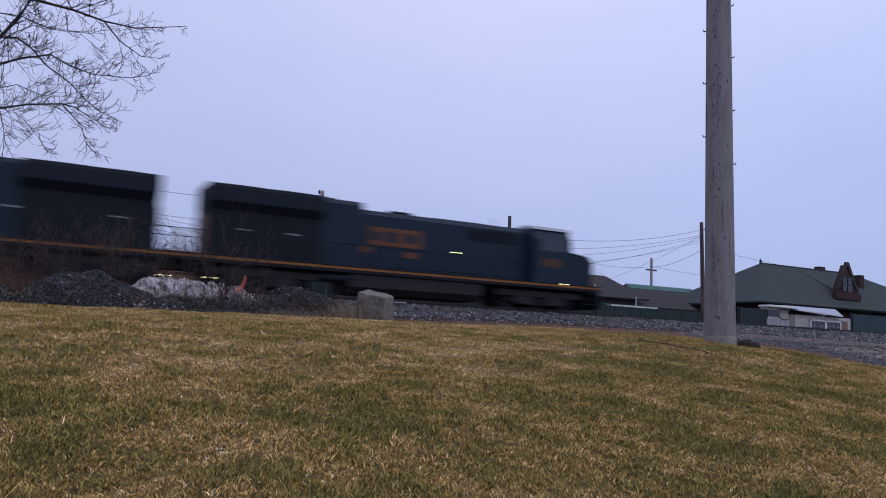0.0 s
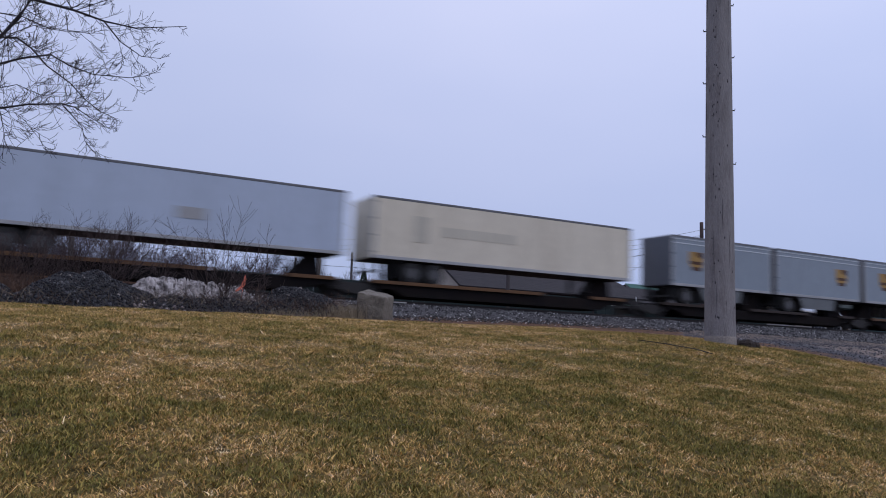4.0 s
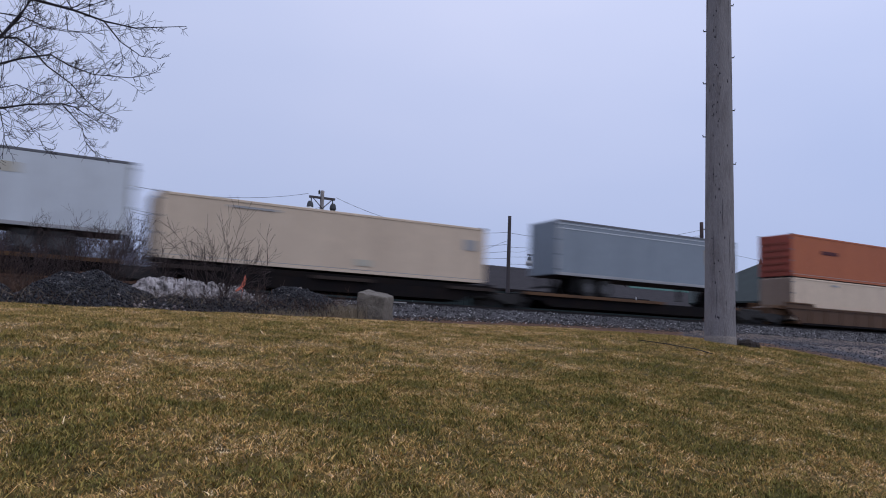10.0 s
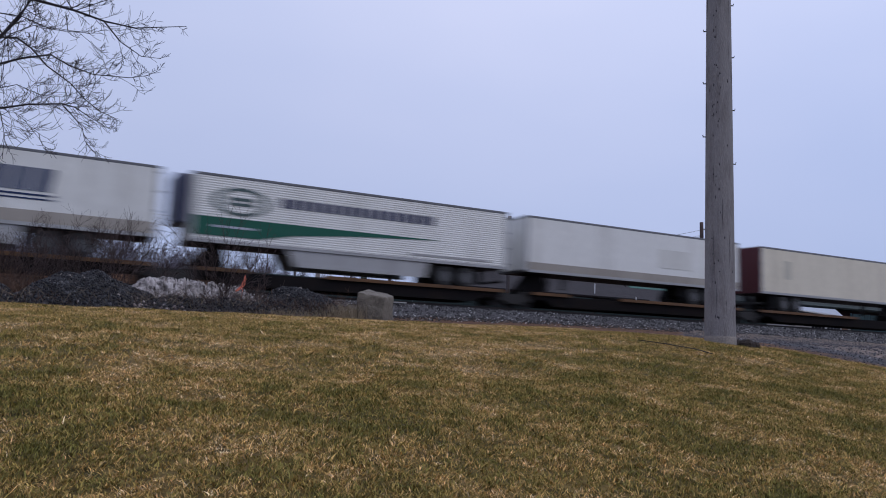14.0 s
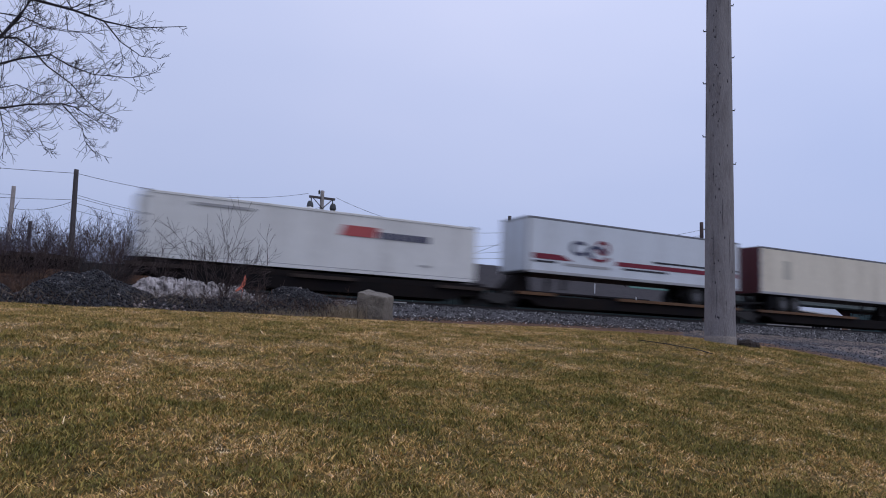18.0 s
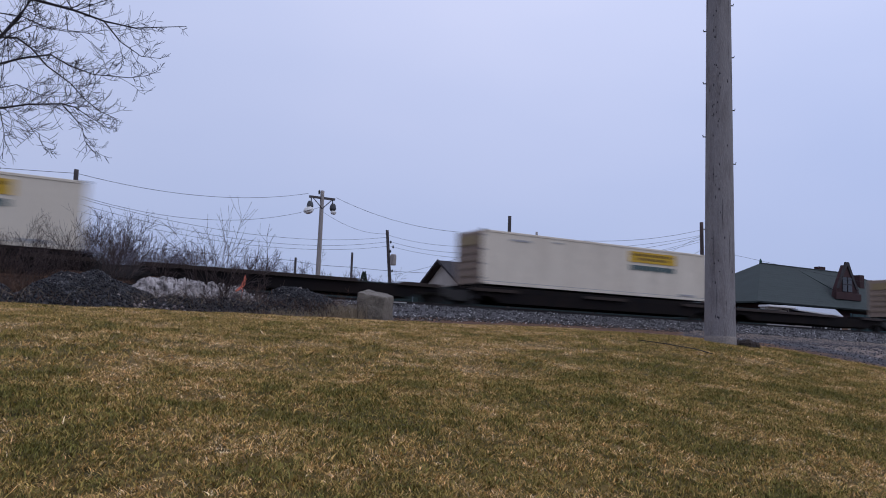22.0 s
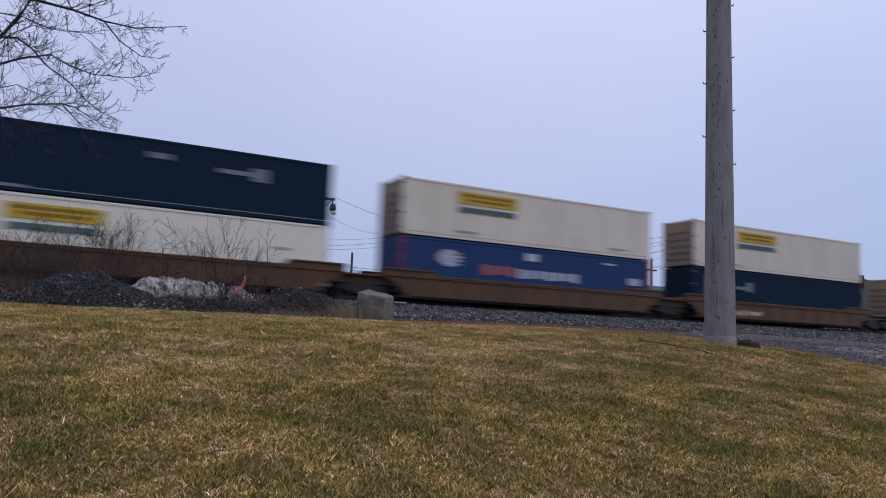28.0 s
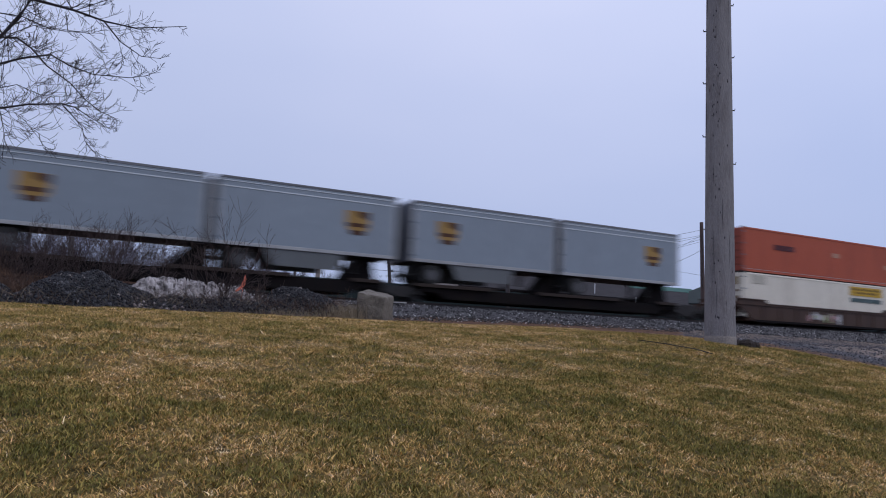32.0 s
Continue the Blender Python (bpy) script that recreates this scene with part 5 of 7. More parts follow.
for i in range(16):
    u = i / 15
    a, b = Vector((-0.1, -0.45, 2.46)).lerp(Vector((5.9, -0.45, 2.21)), u), Vector((-0.1, 1.2, 2.88)).lerp(Vector((7.2, 1.2, 2.90)), u)
    part("roof_seam", Geo().tube([a, b], 0.02, 4), "metal_roof", mr)
part("roof_edge", Geo().prism([(-0.1, 2.36), (5.9, 2.11), (5.9, 2.21), (-0.1, 2.46)], -0.5, -0.45), "white_trim", shed)
for i in range(2):
    x0 = 2.0 + 2.1 * i
    w = part("window", Geo().box(x0, x0 + 1.9, -0.10, -0.04, 0.80, 1.62), "window_glass", shed, "dark window with small panes")
    for a in (x0 - 0.1, x0 + 1.88):
        part("frame", Geo().box(a, a + 0.12, -0.16, -0.06, 0.7, 1.72), "white_trim", w)
    for z in (0.70, 1.61):
        part("frame", Geo().box(x0 - 0.1, x0 + 2.0, -0.16, -0.06, z, z + 0.11), "white_trim", w)
    for k in range(1, 4):
        part("glazing_bar", Geo().box(x0 + 0.475 * k - 0.012, x0 + 0.475 * k + 0.012, -0.13, -0.09, 0.8, 1.62), "ink_grey", w)
    part("glazing_bar", Geo().box(x0, x0 + 1.9, -0.13, -0.09, 1.20, 1.225), "ink_grey", w)
part("door", Geo().box(6.35, 7.1, -0.09, -0.03, 0.1, 1.75, 0.01), "wood_door", shed, "brown wooden door")
annex = thing("annex", (55.2, 44.6, FAR_Z), "grey panelled annex with a white flat roof and a curved hose", "shed")
part("wall", Geo().box(0, 2.95, 0.4, 0.95, 0, 2.5), "siding", annex)
for i in range(5):
    part("panel", Geo().box(0.1 + 0.56 * i, 0.63 + 0.56 * i, 0.33, 0.4, 0.2, 1.55, 0.01), "far_wall", annex)
part("roof", Geo().box(-0.15, 3.2, -0.1, 1.0, 2.52, 2.68, 0.02), "white_trim", annex, "white flat roof")
part("opening", Geo().box(0.2, 1.7, 0.36, 0.42, 1.75, 2.3), "window_glass", annex)
part("hose", Geo().tube([(1.3, 0.15, 1.75), (1.8, 0.1, 1.5), (2.4, 0.1, 1.55), (2.65, 0.1, 1.95), (2.3, 0.1, 2.35), (1.8, 0.15, 2.4)], 0.05, 8), "cable", annex, "black curved hose")

far_house = thing("far_house", (-6.0, 95.0, FAR_Z), "pale far building half hidden by bare shrubs", "building")
part("wall", Geo().box(0, 16, 0, 8, 0, 4.6), "far_wall", far_house)
part("roof", Geo().prism([(-0.4, 4.5), (8.4, 4.5), (4.0, 6.4)], -0.4, 16.4, "yz"), "metal_roof", far_house)
for i in range(4):
    part("window", Geo().box(1.5 + 3.6 * i, 3.0 + 3.6 * i, -0.05, 0.02, 2.2, 3.8), "window_glass", far_house)

# ---- scrub and far trees ----
rs = np.random.default_rng(77)
for i in range(31):
    x = -6.5 + i * 0.84 + rs.uniform(-0.4, 0.4)
    y = rs.uniform(56, 63)
    h = (6.2 if x < 2 else 6.6 if x < 7 else 5.4 if x < 9 else 4.7) * rs.uniform(0.8, 1.05)
    shrub(x, y, h * 0.72, 6, 200 + i, "far_twig", "bare violet-grey thicket beyond the railway", 0.55, "far thickets", 3, 0.030, "shrub", FAR_Z, (5, 6), 0.9)
for i in range(16):
    x, y = -5.5 + i * 1.15 + rs.uniform(-0.5, 0.5), rs.uniform(50, 55)
    shrub(x, y, 2.6 * rs.uniform(0.7, 1.1), 5, 260 + i, "far_twig", "low bare violet-grey thicket beyond the railway", 0.7, "far thickets", 3, 0.020, "shrub", FAR_Z, (4, 5), 1.0)
for i in range(15):
    x, y = 16 + i * 1.25 + rs.uniform(-0.5, 0.5), rs.uniform(70, 76)
    shrub(x, y, 4.9 * rs.uniform(0.7, 1.0), 6, 300 + i, "far_twig", "bare violet-grey thicket beyond the railway", 0.55, "far thickets", 3, 0.032, "shrub", FAR_Z, (3, 5), 0.9)
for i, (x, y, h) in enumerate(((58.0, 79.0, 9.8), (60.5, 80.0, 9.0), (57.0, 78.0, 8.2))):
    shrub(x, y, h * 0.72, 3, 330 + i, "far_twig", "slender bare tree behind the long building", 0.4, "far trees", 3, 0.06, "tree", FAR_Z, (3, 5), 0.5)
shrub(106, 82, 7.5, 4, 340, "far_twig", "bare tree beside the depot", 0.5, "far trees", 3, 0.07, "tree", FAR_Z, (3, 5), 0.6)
fir = thing("evergreen", (27.6, 66.0, FAR_Z), "small dark evergreen tree", "tree")
part("trunk", Geo().tube([(0, 0, 0), (0, 0, 4.6)], [0.1, 0.02], 6), "bark", fir)
g = Geo()
for k in range(220):
    u = rs.uniform(0.05, 1) ** 0.7
    a = rs.uniform(0, 6.28)
    r = (1 - u) * 0.95 + 0.12
    p = Vector((r * math.cos(a) * 0.5, r * math.sin(a) * 0.5, 1.2 + 3.5 * u))
    q = p + Vector((math.cos(a) * r * 0.6, math.sin(a) * r * 0.6, -0.12))
    g.tube([p, p.lerp(q, 0.5), q], [0.03, 0.12, 0.02], 4, False)
part("crown", g, "evergreen", fir, "dark needle clumps")
for k in range(6):
    x = -9 + 2.9 * k
    stalks("dry_grass", x, 40.0, 1.3, 0.35, 900, 0.95, 400 + k, "weed", "dark dry weeds on the far side of the track")


# ---- the train: positions are metres ahead of the start, at t = 0 ----
MOVED = []
TRAVEL = [(0.0, 0.0), (3.0, 79.87), (6.0, 160.05), (9.0, 240.35), (12.0, 321.09), (14.0, 374.86), (17.0, 455.42), (20.0, 535.89), (23.0, 616.23), (25.0, 669.55), (28.0, 749.35), (30.0, 802.70), (32.0, 856.23)]


def rolling(name, x, z, label, category, group):
    """A thing that travels with the train; x is its front end."""
    ob = thing(name, (x, TRACK_Y, z), label, category, group)
    MOVED.append((ob, x, z))
    return ob


HALF = 1.295


def corrugated(g, L, y, z0, z1, out, pitch=0.36, deep=0.03):
    """An upright wall along x with pressed ribs; out is +1 or -1."""
    xs, ys = [], []
    n = max(2, int(L / pitch))
    p = L / n
    for i in range(n):
        a = -L + i * p
        for u, d in ((0.0, 0), (0.30, 0), (0.42, 1), (0.88, 1)):
            xs.append(a + u * p)
            ys.append(y - out * deep * d)
    xs.append(0.0)
    ys.append(y)
    pts = list(zip(xs, ys)) + [(0.0, y - out * 0.06), (-L, y - out * 0.06)]
    g.prism(pts, z0, z1, "xy")


def flat_wall(g, L, y, z0, z1, out, pitch=1.22):
    """A plated trailer wall with slim seam posts, in one piece."""
    n = int(L / pitch)
    pts = [(-L, y)]
    for i in range(1, n + 1):
        x = -L + i * L / (n + 1)
        pts += [(x - 0.032, y), (x - 0.028, y + out * 0.004), (x + 0.028, y + out * 0.004), (x + 0.032, y)]
    pts += [(0, y), (0, y - out * 0.03), (-L, y - out * 0.03)]
    g.prism(pts, z0, z1, "xy")


def ribbed_wall(g, L, y, z0, z1, out):
    """A trailer wall of horizontal ribs, in one piece."""
    n = 26
    pts = [(y - out * 0.012, z0)]
    for i in range(n):
        z = z0 + (i + 0.5) * (z1 - z0) / n
        pts += [(y - out * 0.012, z - 0.035), (y, z - 0.016), (y, z + 0.016), (y - out * 0.012, z + 0.035)]
    pts += [(y - out * 0.012, z1), (y - out * 0.04, z1), (y - out * 0.04, z0)]
    g.prism(pts, -L, 0, "yz")


WALLS = {"flat": flat_wall, "corrugated": corrugated, "ribbed": ribbed_wall}


def door_leaf(g, w, z0, z1):
    g.box(-0.03, 0.02, 0.012, w, z0, z1, 0.008)
    for u in (0.28, 0.62):
        g.tube([(-0.055, w * u, z0 + 0.02), (-0.055, w * u, z1 - 0.02)], 0.018, 6)
        g.box(-0.07, -0.03, w * u - 0.05, w * u + 0.05, z0 + 0.9, z0 + 0.98)
    for k in range(4):
        z = z0 + 0.3 + k * (z1 - z0 - 0.6) / 3
        g.box(-0.045, 0.0, w - 0.16, w - 0.02, z - 0.04, z + 0.04)


def cargo_shell(ob, L, z0, z1, wall, paint, roof, rail, ends, rear, top, flip=False):
    """Side walls, roof, rails, front wall and two rear doors of a trailer or a container."""
    k = (wall, round(L, 2), round(z0, 2), round(z1, 2))
    lo, hi = z0 + 0.16, z1 - 0.12
    for out, nm in ((-1, "near"), (1, "off")):
        part("side_wall", shared(("side_wall", out) + k, lambda g: WALLS[wall](g, L - 0.1, out * (HALF - 0.012), lo, hi, out)), paint, ob, at=(-0.05, 0, 0))
        part("bottom_rail", shared(("bottom_rail", out) + k, lambda g: g.box(-L, 0, min(out * HALF, out * (HALF - 0.1)), max(out * HALF, out * (HALF - 0.1)), z0, lo, 0.012)), rail, ob)
        part("top_rail", shared(("top_rail", out) + k, lambda g: g.box(-L, 0, min(out * HALF, out * (HALF - 0.08)), max(out * HALF, out * (HALF - 0.08)), hi, z1, 0.015)), top, ob)
    part("roof", shared(("roof",) + k, lambda g: g.box(-L + 0.01, -0.01, -HALF + 0.08, HALF - 0.08, z1 - 0.05, z1 - 0.008, 0.01)), roof, ob)
    part("floor", shared(("floor",) + k, lambda g: g.box(-L + 0.02, -0.02, -HALF + 0.1, HALF - 0.1, z0 + 0.01, z0 + 0.14)), "steel", ob)
    nose = part("front_wall", shared(("front_wall",) + k, lambda g: (g.box(-0.06, -0.002, -HALF + 0.1, HALF - 0.1, lo - 0.02, hi, 0.01), [g.box(-0.01, 0.012, y - 0.03, y + 0.03, lo, hi) for y in (-0.8, -0.4, 0, 0.4, 0.8)])), ends, ob)
    if flip:
        nose.location, nose.scale = (-L, 0, 0), (-1, 1, 1)
    for s in (-1, 1):
        d = part("rear_door", shared(("rear_door", s) + k, lambda g: door_leaf(g, HALF - 0.02, z0 + 0.04, z1 - 0.04)), rear, ob, at=(0 if flip else -L, 0, 0))
        d.scale = (-1 if flip else 1, s, 1)
    for i in range(4):
        h = part("hinge", shared("hinge", lambda g: g.box(-0.06, 0.13, -0.022, 0.05, -0.045, 0.045, 0.008)), "grey_end", ob, at=(0 if flip else -L, -HALF, z0 + 0.3 + i * (z1 - z0 - 0.6) / 3))
        h.scale.x = -1 if flip else 1
    for x in (-0.07, -L + 0.07):
        for s in (-1, 1):
            part("corner_post", shared(("corner_post", s, x) + k, lambda g: g.box(x - 0.07, x + 0.07, min(s * HALF, s * (HALF - 0.12)), max(s * HALF, s * (HALF - 0.12)), lo, hi, 0.012)), rail, ob)


def plate(g, x0, x1, z0, z1):
    g.box(x0, x1, -HALF - 0.008, -HALF + 0.02, z0, z1)


def decals(ob, L, top, rows, paint=""):
    """Painted signs on the near side: kind, distance of its start from the rear end, height of its top under the roof, width, height."""
    for kind, u, down, w, h in rows:
        x0, z1 = -L + u, top - down
        if kind == "emblem":
            g = Geo()
            g.prism([(x0, z1), (x0 + w, z1), (x0 + w, z1 - 0.62 * h), (x0 + 0.8 * w, z1 - 0.88 * h), (x0 + 0.5 * w, z1 - h), (x0 + 0.2 * w, z1 - 0.88 * h), (x0, z1 - 0.62 * h)], -HALF - 0.008, -HALF + 0.015)
            e = part("emblem", g, "emblem_gold", ob, "gold shield-shaped emblem")
            g = Geo()
            g.prism([(x0 + 0.45 * w, z1 - 0.02), (x0 + w, z1 - 0.02), (x0 + w, z1 - 0.36 * h), (x0 + 0.55 * w, z1 - 0.22 * h)], -HALF - 0.013, -HALF + 0.01)
            g.box(x0 + 0.08 * w, x0 + 0.92 * w, -HALF - 0.013, -HALF, z1 - 0.66 * h, z1 - 0.5 * h)
            g.box(x0 + 0.2 * w, x0 + 0.8 * w, -HALF - 0.013, -HALF, z1 - 0.98 * h, z1 - 0.8 * h)
            part("emblem_band", g, "emblem_brown", e)
        elif kind == "yellow_sign":
            g = Geo()
            plate(g, x0, x0 + w, z1 - 0.55 * h, z1)
            e = part("sign", g, "yellow", ob, "yellow sign with dark bars")
            for a, b, r in ((0.06, 0.94, 0.0), (0.16, 0.84, 0.21)):
                n = int((b - a) * 15)
                for i in range(n):
                    c = x0 + (a + (b - a) * i / n) * w
                    part("letter_bar", Geo().box(c, c + 0.76 * (b - a) * w / n, -HALF - 0.013, -HALF, z1 - (0.22 + r) * h, z1 - (0.09 + r) * h), "sign_ochre", e)
            for i in range(11):
                g = Geo()
                plate(g, x0 + (0.02 + 0.087 * i) * w, x0 + (0.096 + 0.087 * i) * w, z1 - (0.98 - 0.03 * (i % 3)) * h, z1 - 0.70 * h)
                part("letter_bar", g, "sign_green", ob)
        elif kind == "split_sign":
            g = Geo()
            g.prism([(x0 + 0.05 * w, z1), (x0 + 0.42 * w, z1), (x0 + 0.38 * w, z1 - h), (x0, z1 - h)], -HALF - 0.008, -HALF + 0.015)
            part("sign", g, "ink_red", ob, "red sign block")
            g = Geo()
            for i in range(7):
                a = x0 + w * (0.42 + 0.083 * i)
                g.box(a, a + 0.066 * w, -HALF - 0.008, -HALF + 0.015, z1 - h, z1 - 0.35 * h)
            part("sign", g, "sign_dark", ob, "row of dark navy bars")
        elif kind == "bars":
            g = Geo()
            n = max(3, int(w / 0.45))
            for i in range(n):
                a = x0 + w * i / n
                g.box(a, a + 0.8 * w / n, -HALF - 0.008, -HALF + 0.015, z1 - h, z1)
            part("lettering", g, "sign_dark", ob, "row of dark navy bars")
        elif kind == "ring":
            g = Geo()
            v, f, n = [], [], 28
            for i in range(n):
                c, s = math.cos(i * 6.2832 / n), math.sin(i * 6.2832 / n)
                for r in (0.5, 0.40):
                    for y in (-HALF - 0.008, -HALF + 0.01):
                        v.append((x0 + w / 2 + c * r * w, y, z1 - h / 2 + s * r * h))
            for i in range(n):
                j = (i + 1) % n
                f += [(4 * i, 4 * j, 4 * j + 2, 4 * i + 2), (4 * i, 4 * j, 4 * j + 1, 4 * i + 1), (4 * i + 2, 4 * j + 2, 4 * j + 3, 4 * i + 3)]
            g.add(v, f)
            for r in (0.36, 0.54):
                g.box(x0 + 0.25 * w, x0 + 0.75 * w, -HALF - 0.008, -HALF + 0.01, z1 - (r + 0.1) * h, z1 - r * h)
            part("emblem", g, "sign_green", ob, "dark green ring emblem")
        elif kind == "sweep":
            g = Geo()
            g.prism([(x0, z1), (x0 + w, z1), (x0 + 0.62 * w, z1 - 0.30 * h), (x0 + 0.38 * w, z1 - 0.62 * h), (x0 + 0.24 * w, z1 - h), (x0, z1 - h)], -HALF - 0.008, -HALF + 0.015)
            part("sweep", g, "truck_green", ob, "green sweeping stripe")
            g = Geo()
            g.box(x0 + 0.07 * w, x0 + 0.22 * w, -HALF - 0.012, -HALF, z1 - 0.55 * h, z1 - 0.43 * h)
            part("lettering", g, "white_print", ob)
        elif kind == "wing":
            g = Geo()
            g.prism([(x0, z1 - h), (x0 + 0.25 * w, z1 - 0.25 * h), (x0 + 0.5 * w, z1), (x0 + 0.42 * w, z1 - 0.35 * h), (x0 + 0.15 * w, z1 - h)], -HALF - 0.007, -HALF + 0.015)
            part("wing", g, "faded", ob, "faded tan wing shape")
            g = Geo()
            for i in range(5):
                a = x0 + w * (0.42 + 0.115 * i)
                g.prism([(a, z1 - 0.75 * h), (a + 0.02 * w, z1 - 0.15 * h), (a + 0.11 * w, z1 - 0.15 * h), (a + 0.09 * w, z1 - 0.75 * h)], -HALF - 0.011, -HALF + 0.015)
            part("lettering", g, "ink_blue", ob, "row of slanted dark blue bars")
            g = Geo()
            plate(g, x0 - 0.1 * w, x0 + w, z1 - 0.87 * h, z1 - 0.82 * h)
            plate(g, x0 + 0.25 * w, x0 + w, z1 - 0.97 * h, z1 - 0.93 * h)
            part("stripe", g, "ink_blue", ob)
        elif kind == "race":
            g = Geo()
            g.prism([(x0, z1 - 0.7 * h), (x0 + 0.12 * w, z1 - 0.7 * h), (x0 + 0.17 * w, z1 - 0.84 * h), (x0, z1 - 0.84 * h)], -HALF - 0.008, -HALF + 0.015)
            part("stripe", g, "maroon", ob, "maroon racing stripe")
            g = Geo()
            plate(g, x0 + 0.37 * w, x0 + w, z1 - 0.84 * h, z1 - 0.72 * h)
            part("stripe", g, "maroon", ob, "maroon racing stripe")
            g = Geo()
            plate(g, x0 + 0.55 * w, x0 + w, z1 - 0.66 * h, z1 - 0.61 * h)
            plate(g, x0 + 0.40 * w, x0 + 0.62 * w, z1 - 0.93 * h, z1 - 0.88 * h)
            plate(g, x0, x0 + 0.1 * w, z1 - 0.93 * h, z1 - 0.88 * h)
            part("stripe", g, "ink", ob, "slim black stripes")
            for cx, cz, rx, rz, a0, a1, m in ((3.1, 1.0, 0.62, 0.42, 40, 330, "sign_dark"), (4.75, 0.85, 0.5, 0.42, 0, 360, "maroon"), (4.3, 1.15, 0.7, 0.40, 0, 250, "sign_dark"), (4.5, 1.3, 0.8, 0.35, 170, 350, "maroon")):
                q = Geo()
                v, fs, n = [], [], 18
                for i in range(n + 1):
                    an = radians(a0 + (a1 - a0) * i / n)
                    for k in (1.0, 0.58):
                        for yy in (-HALF - (0.009 if m == "maroon" else 0.013), -HALF + 0.01):
                            v.append((x0 + cx + math.cos(an) * rx * k, yy, z1 - cz + math.sin(an) * rz * k))
                for i in range(n):
                    o, j = 4 * i, 4 * i + 4
                    fs += [(o, j, j + 2, o + 2), (o, j, j + 1, o + 1), (o + 2, j + 2, j + 3, o + 3)]
                q.add(v, fs)
                part("emblem_ring", q, m, ob)
            g = Geo()
            plate(g, x0 + 0.13 * w, x0 + 0.34 * w, z1 - 0.97 * h, z1 - 0.90 * h)
            part("lettering", g, "ink_grey", ob)
        elif kind == "disc":
            g = Geo()
            for i in range(9):
                v = (i - 4) / 4.6
                half = 0.5 * w * math.sqrt(1 - v * v)
                zz = z1 - h * (i + 0.5) / 9
                q = Geo()
                q.box(x0 + 0.5 * w - half, x0 + 0.5 * w + half * (0.55 + 0.35 * (i % 2)), -HALF - 0.008, -HALF + 0.015, zz - 0.045 * h, zz + 0.05 * h)
                part("emblem_bar", q, "white_print", ob)
        elif kind == "belt":
            g = Geo()
            plate(g, x0, x0 + w, z1 - h, z1)
            part("belt_line", g, "cool_white", ob, "thin pale line along the side")
        elif kind in ("vents", "label", "patch", "dark", "faded_bars", "blue_panel", "grime", "scrub", "red_print", "white_print", "end_post"):
            g = Geo()
            mat = {"vents": "ink", "label": "pale_label", "patch": "faded", "dark": "ink_grey", "faded_bars": "faded", "blue_panel": "ink_blue", "red_print": "dull_red", "white_print": "white_print", "end_post": "maroon", "grime": "grime", "scrub": "scrub"}[kind]
            if paint.startswith("orange"):
                mat = {"label": "peach_label", "dark": "rust_label", "vents": "red_door"}.get(kind, mat)
            elif paint in ("navy", "blue"):
                mat = {"label": "dim_label" if paint == "navy" else "white_print"}.get(kind, mat)
            if kind in ("red_print", "white_print"):
                n = max(3, int(w / 0.55))
                for i in range(n):
                    a = x0 + i * w / n
                    lift = 0.08 * h * (i % 3)
                    q = Geo()
                    plate(q, a, a + 0.74 * w / n, z1 - h + lift, z1 - 0.06 * h * (i % 2))
                    part("letter_bar", q, mat, ob)
                continue
            elif kind == "faded_bars":
                for i in range(7):
                    plate(g, x0 + i * w / 7, x0 + (i + 0.72) * w / 7, z1 - h, z1)
            elif kind == "vents":
                for i in range(6):
                    plate(g, x0 + i * w / 6, x0 + (i + 0.86) * w / 6, z1 - h, z1)
            else:
                plate(g, x0, x0 + w, z1 - h, z1)
            part({"vents": "lettering", "label": "label", "patch": "stain", "dark": "label", "faded_bars": "lettering"}.get(kind, "panel"), g, mat, ob)


def road_wheel(g):
    g.disc(0, -0.14, 0.14, 0, 0.5, 20)


def wheel_rim(g):
    g.disc(0, -0.15, 0.15, 0, 0.29, 14)


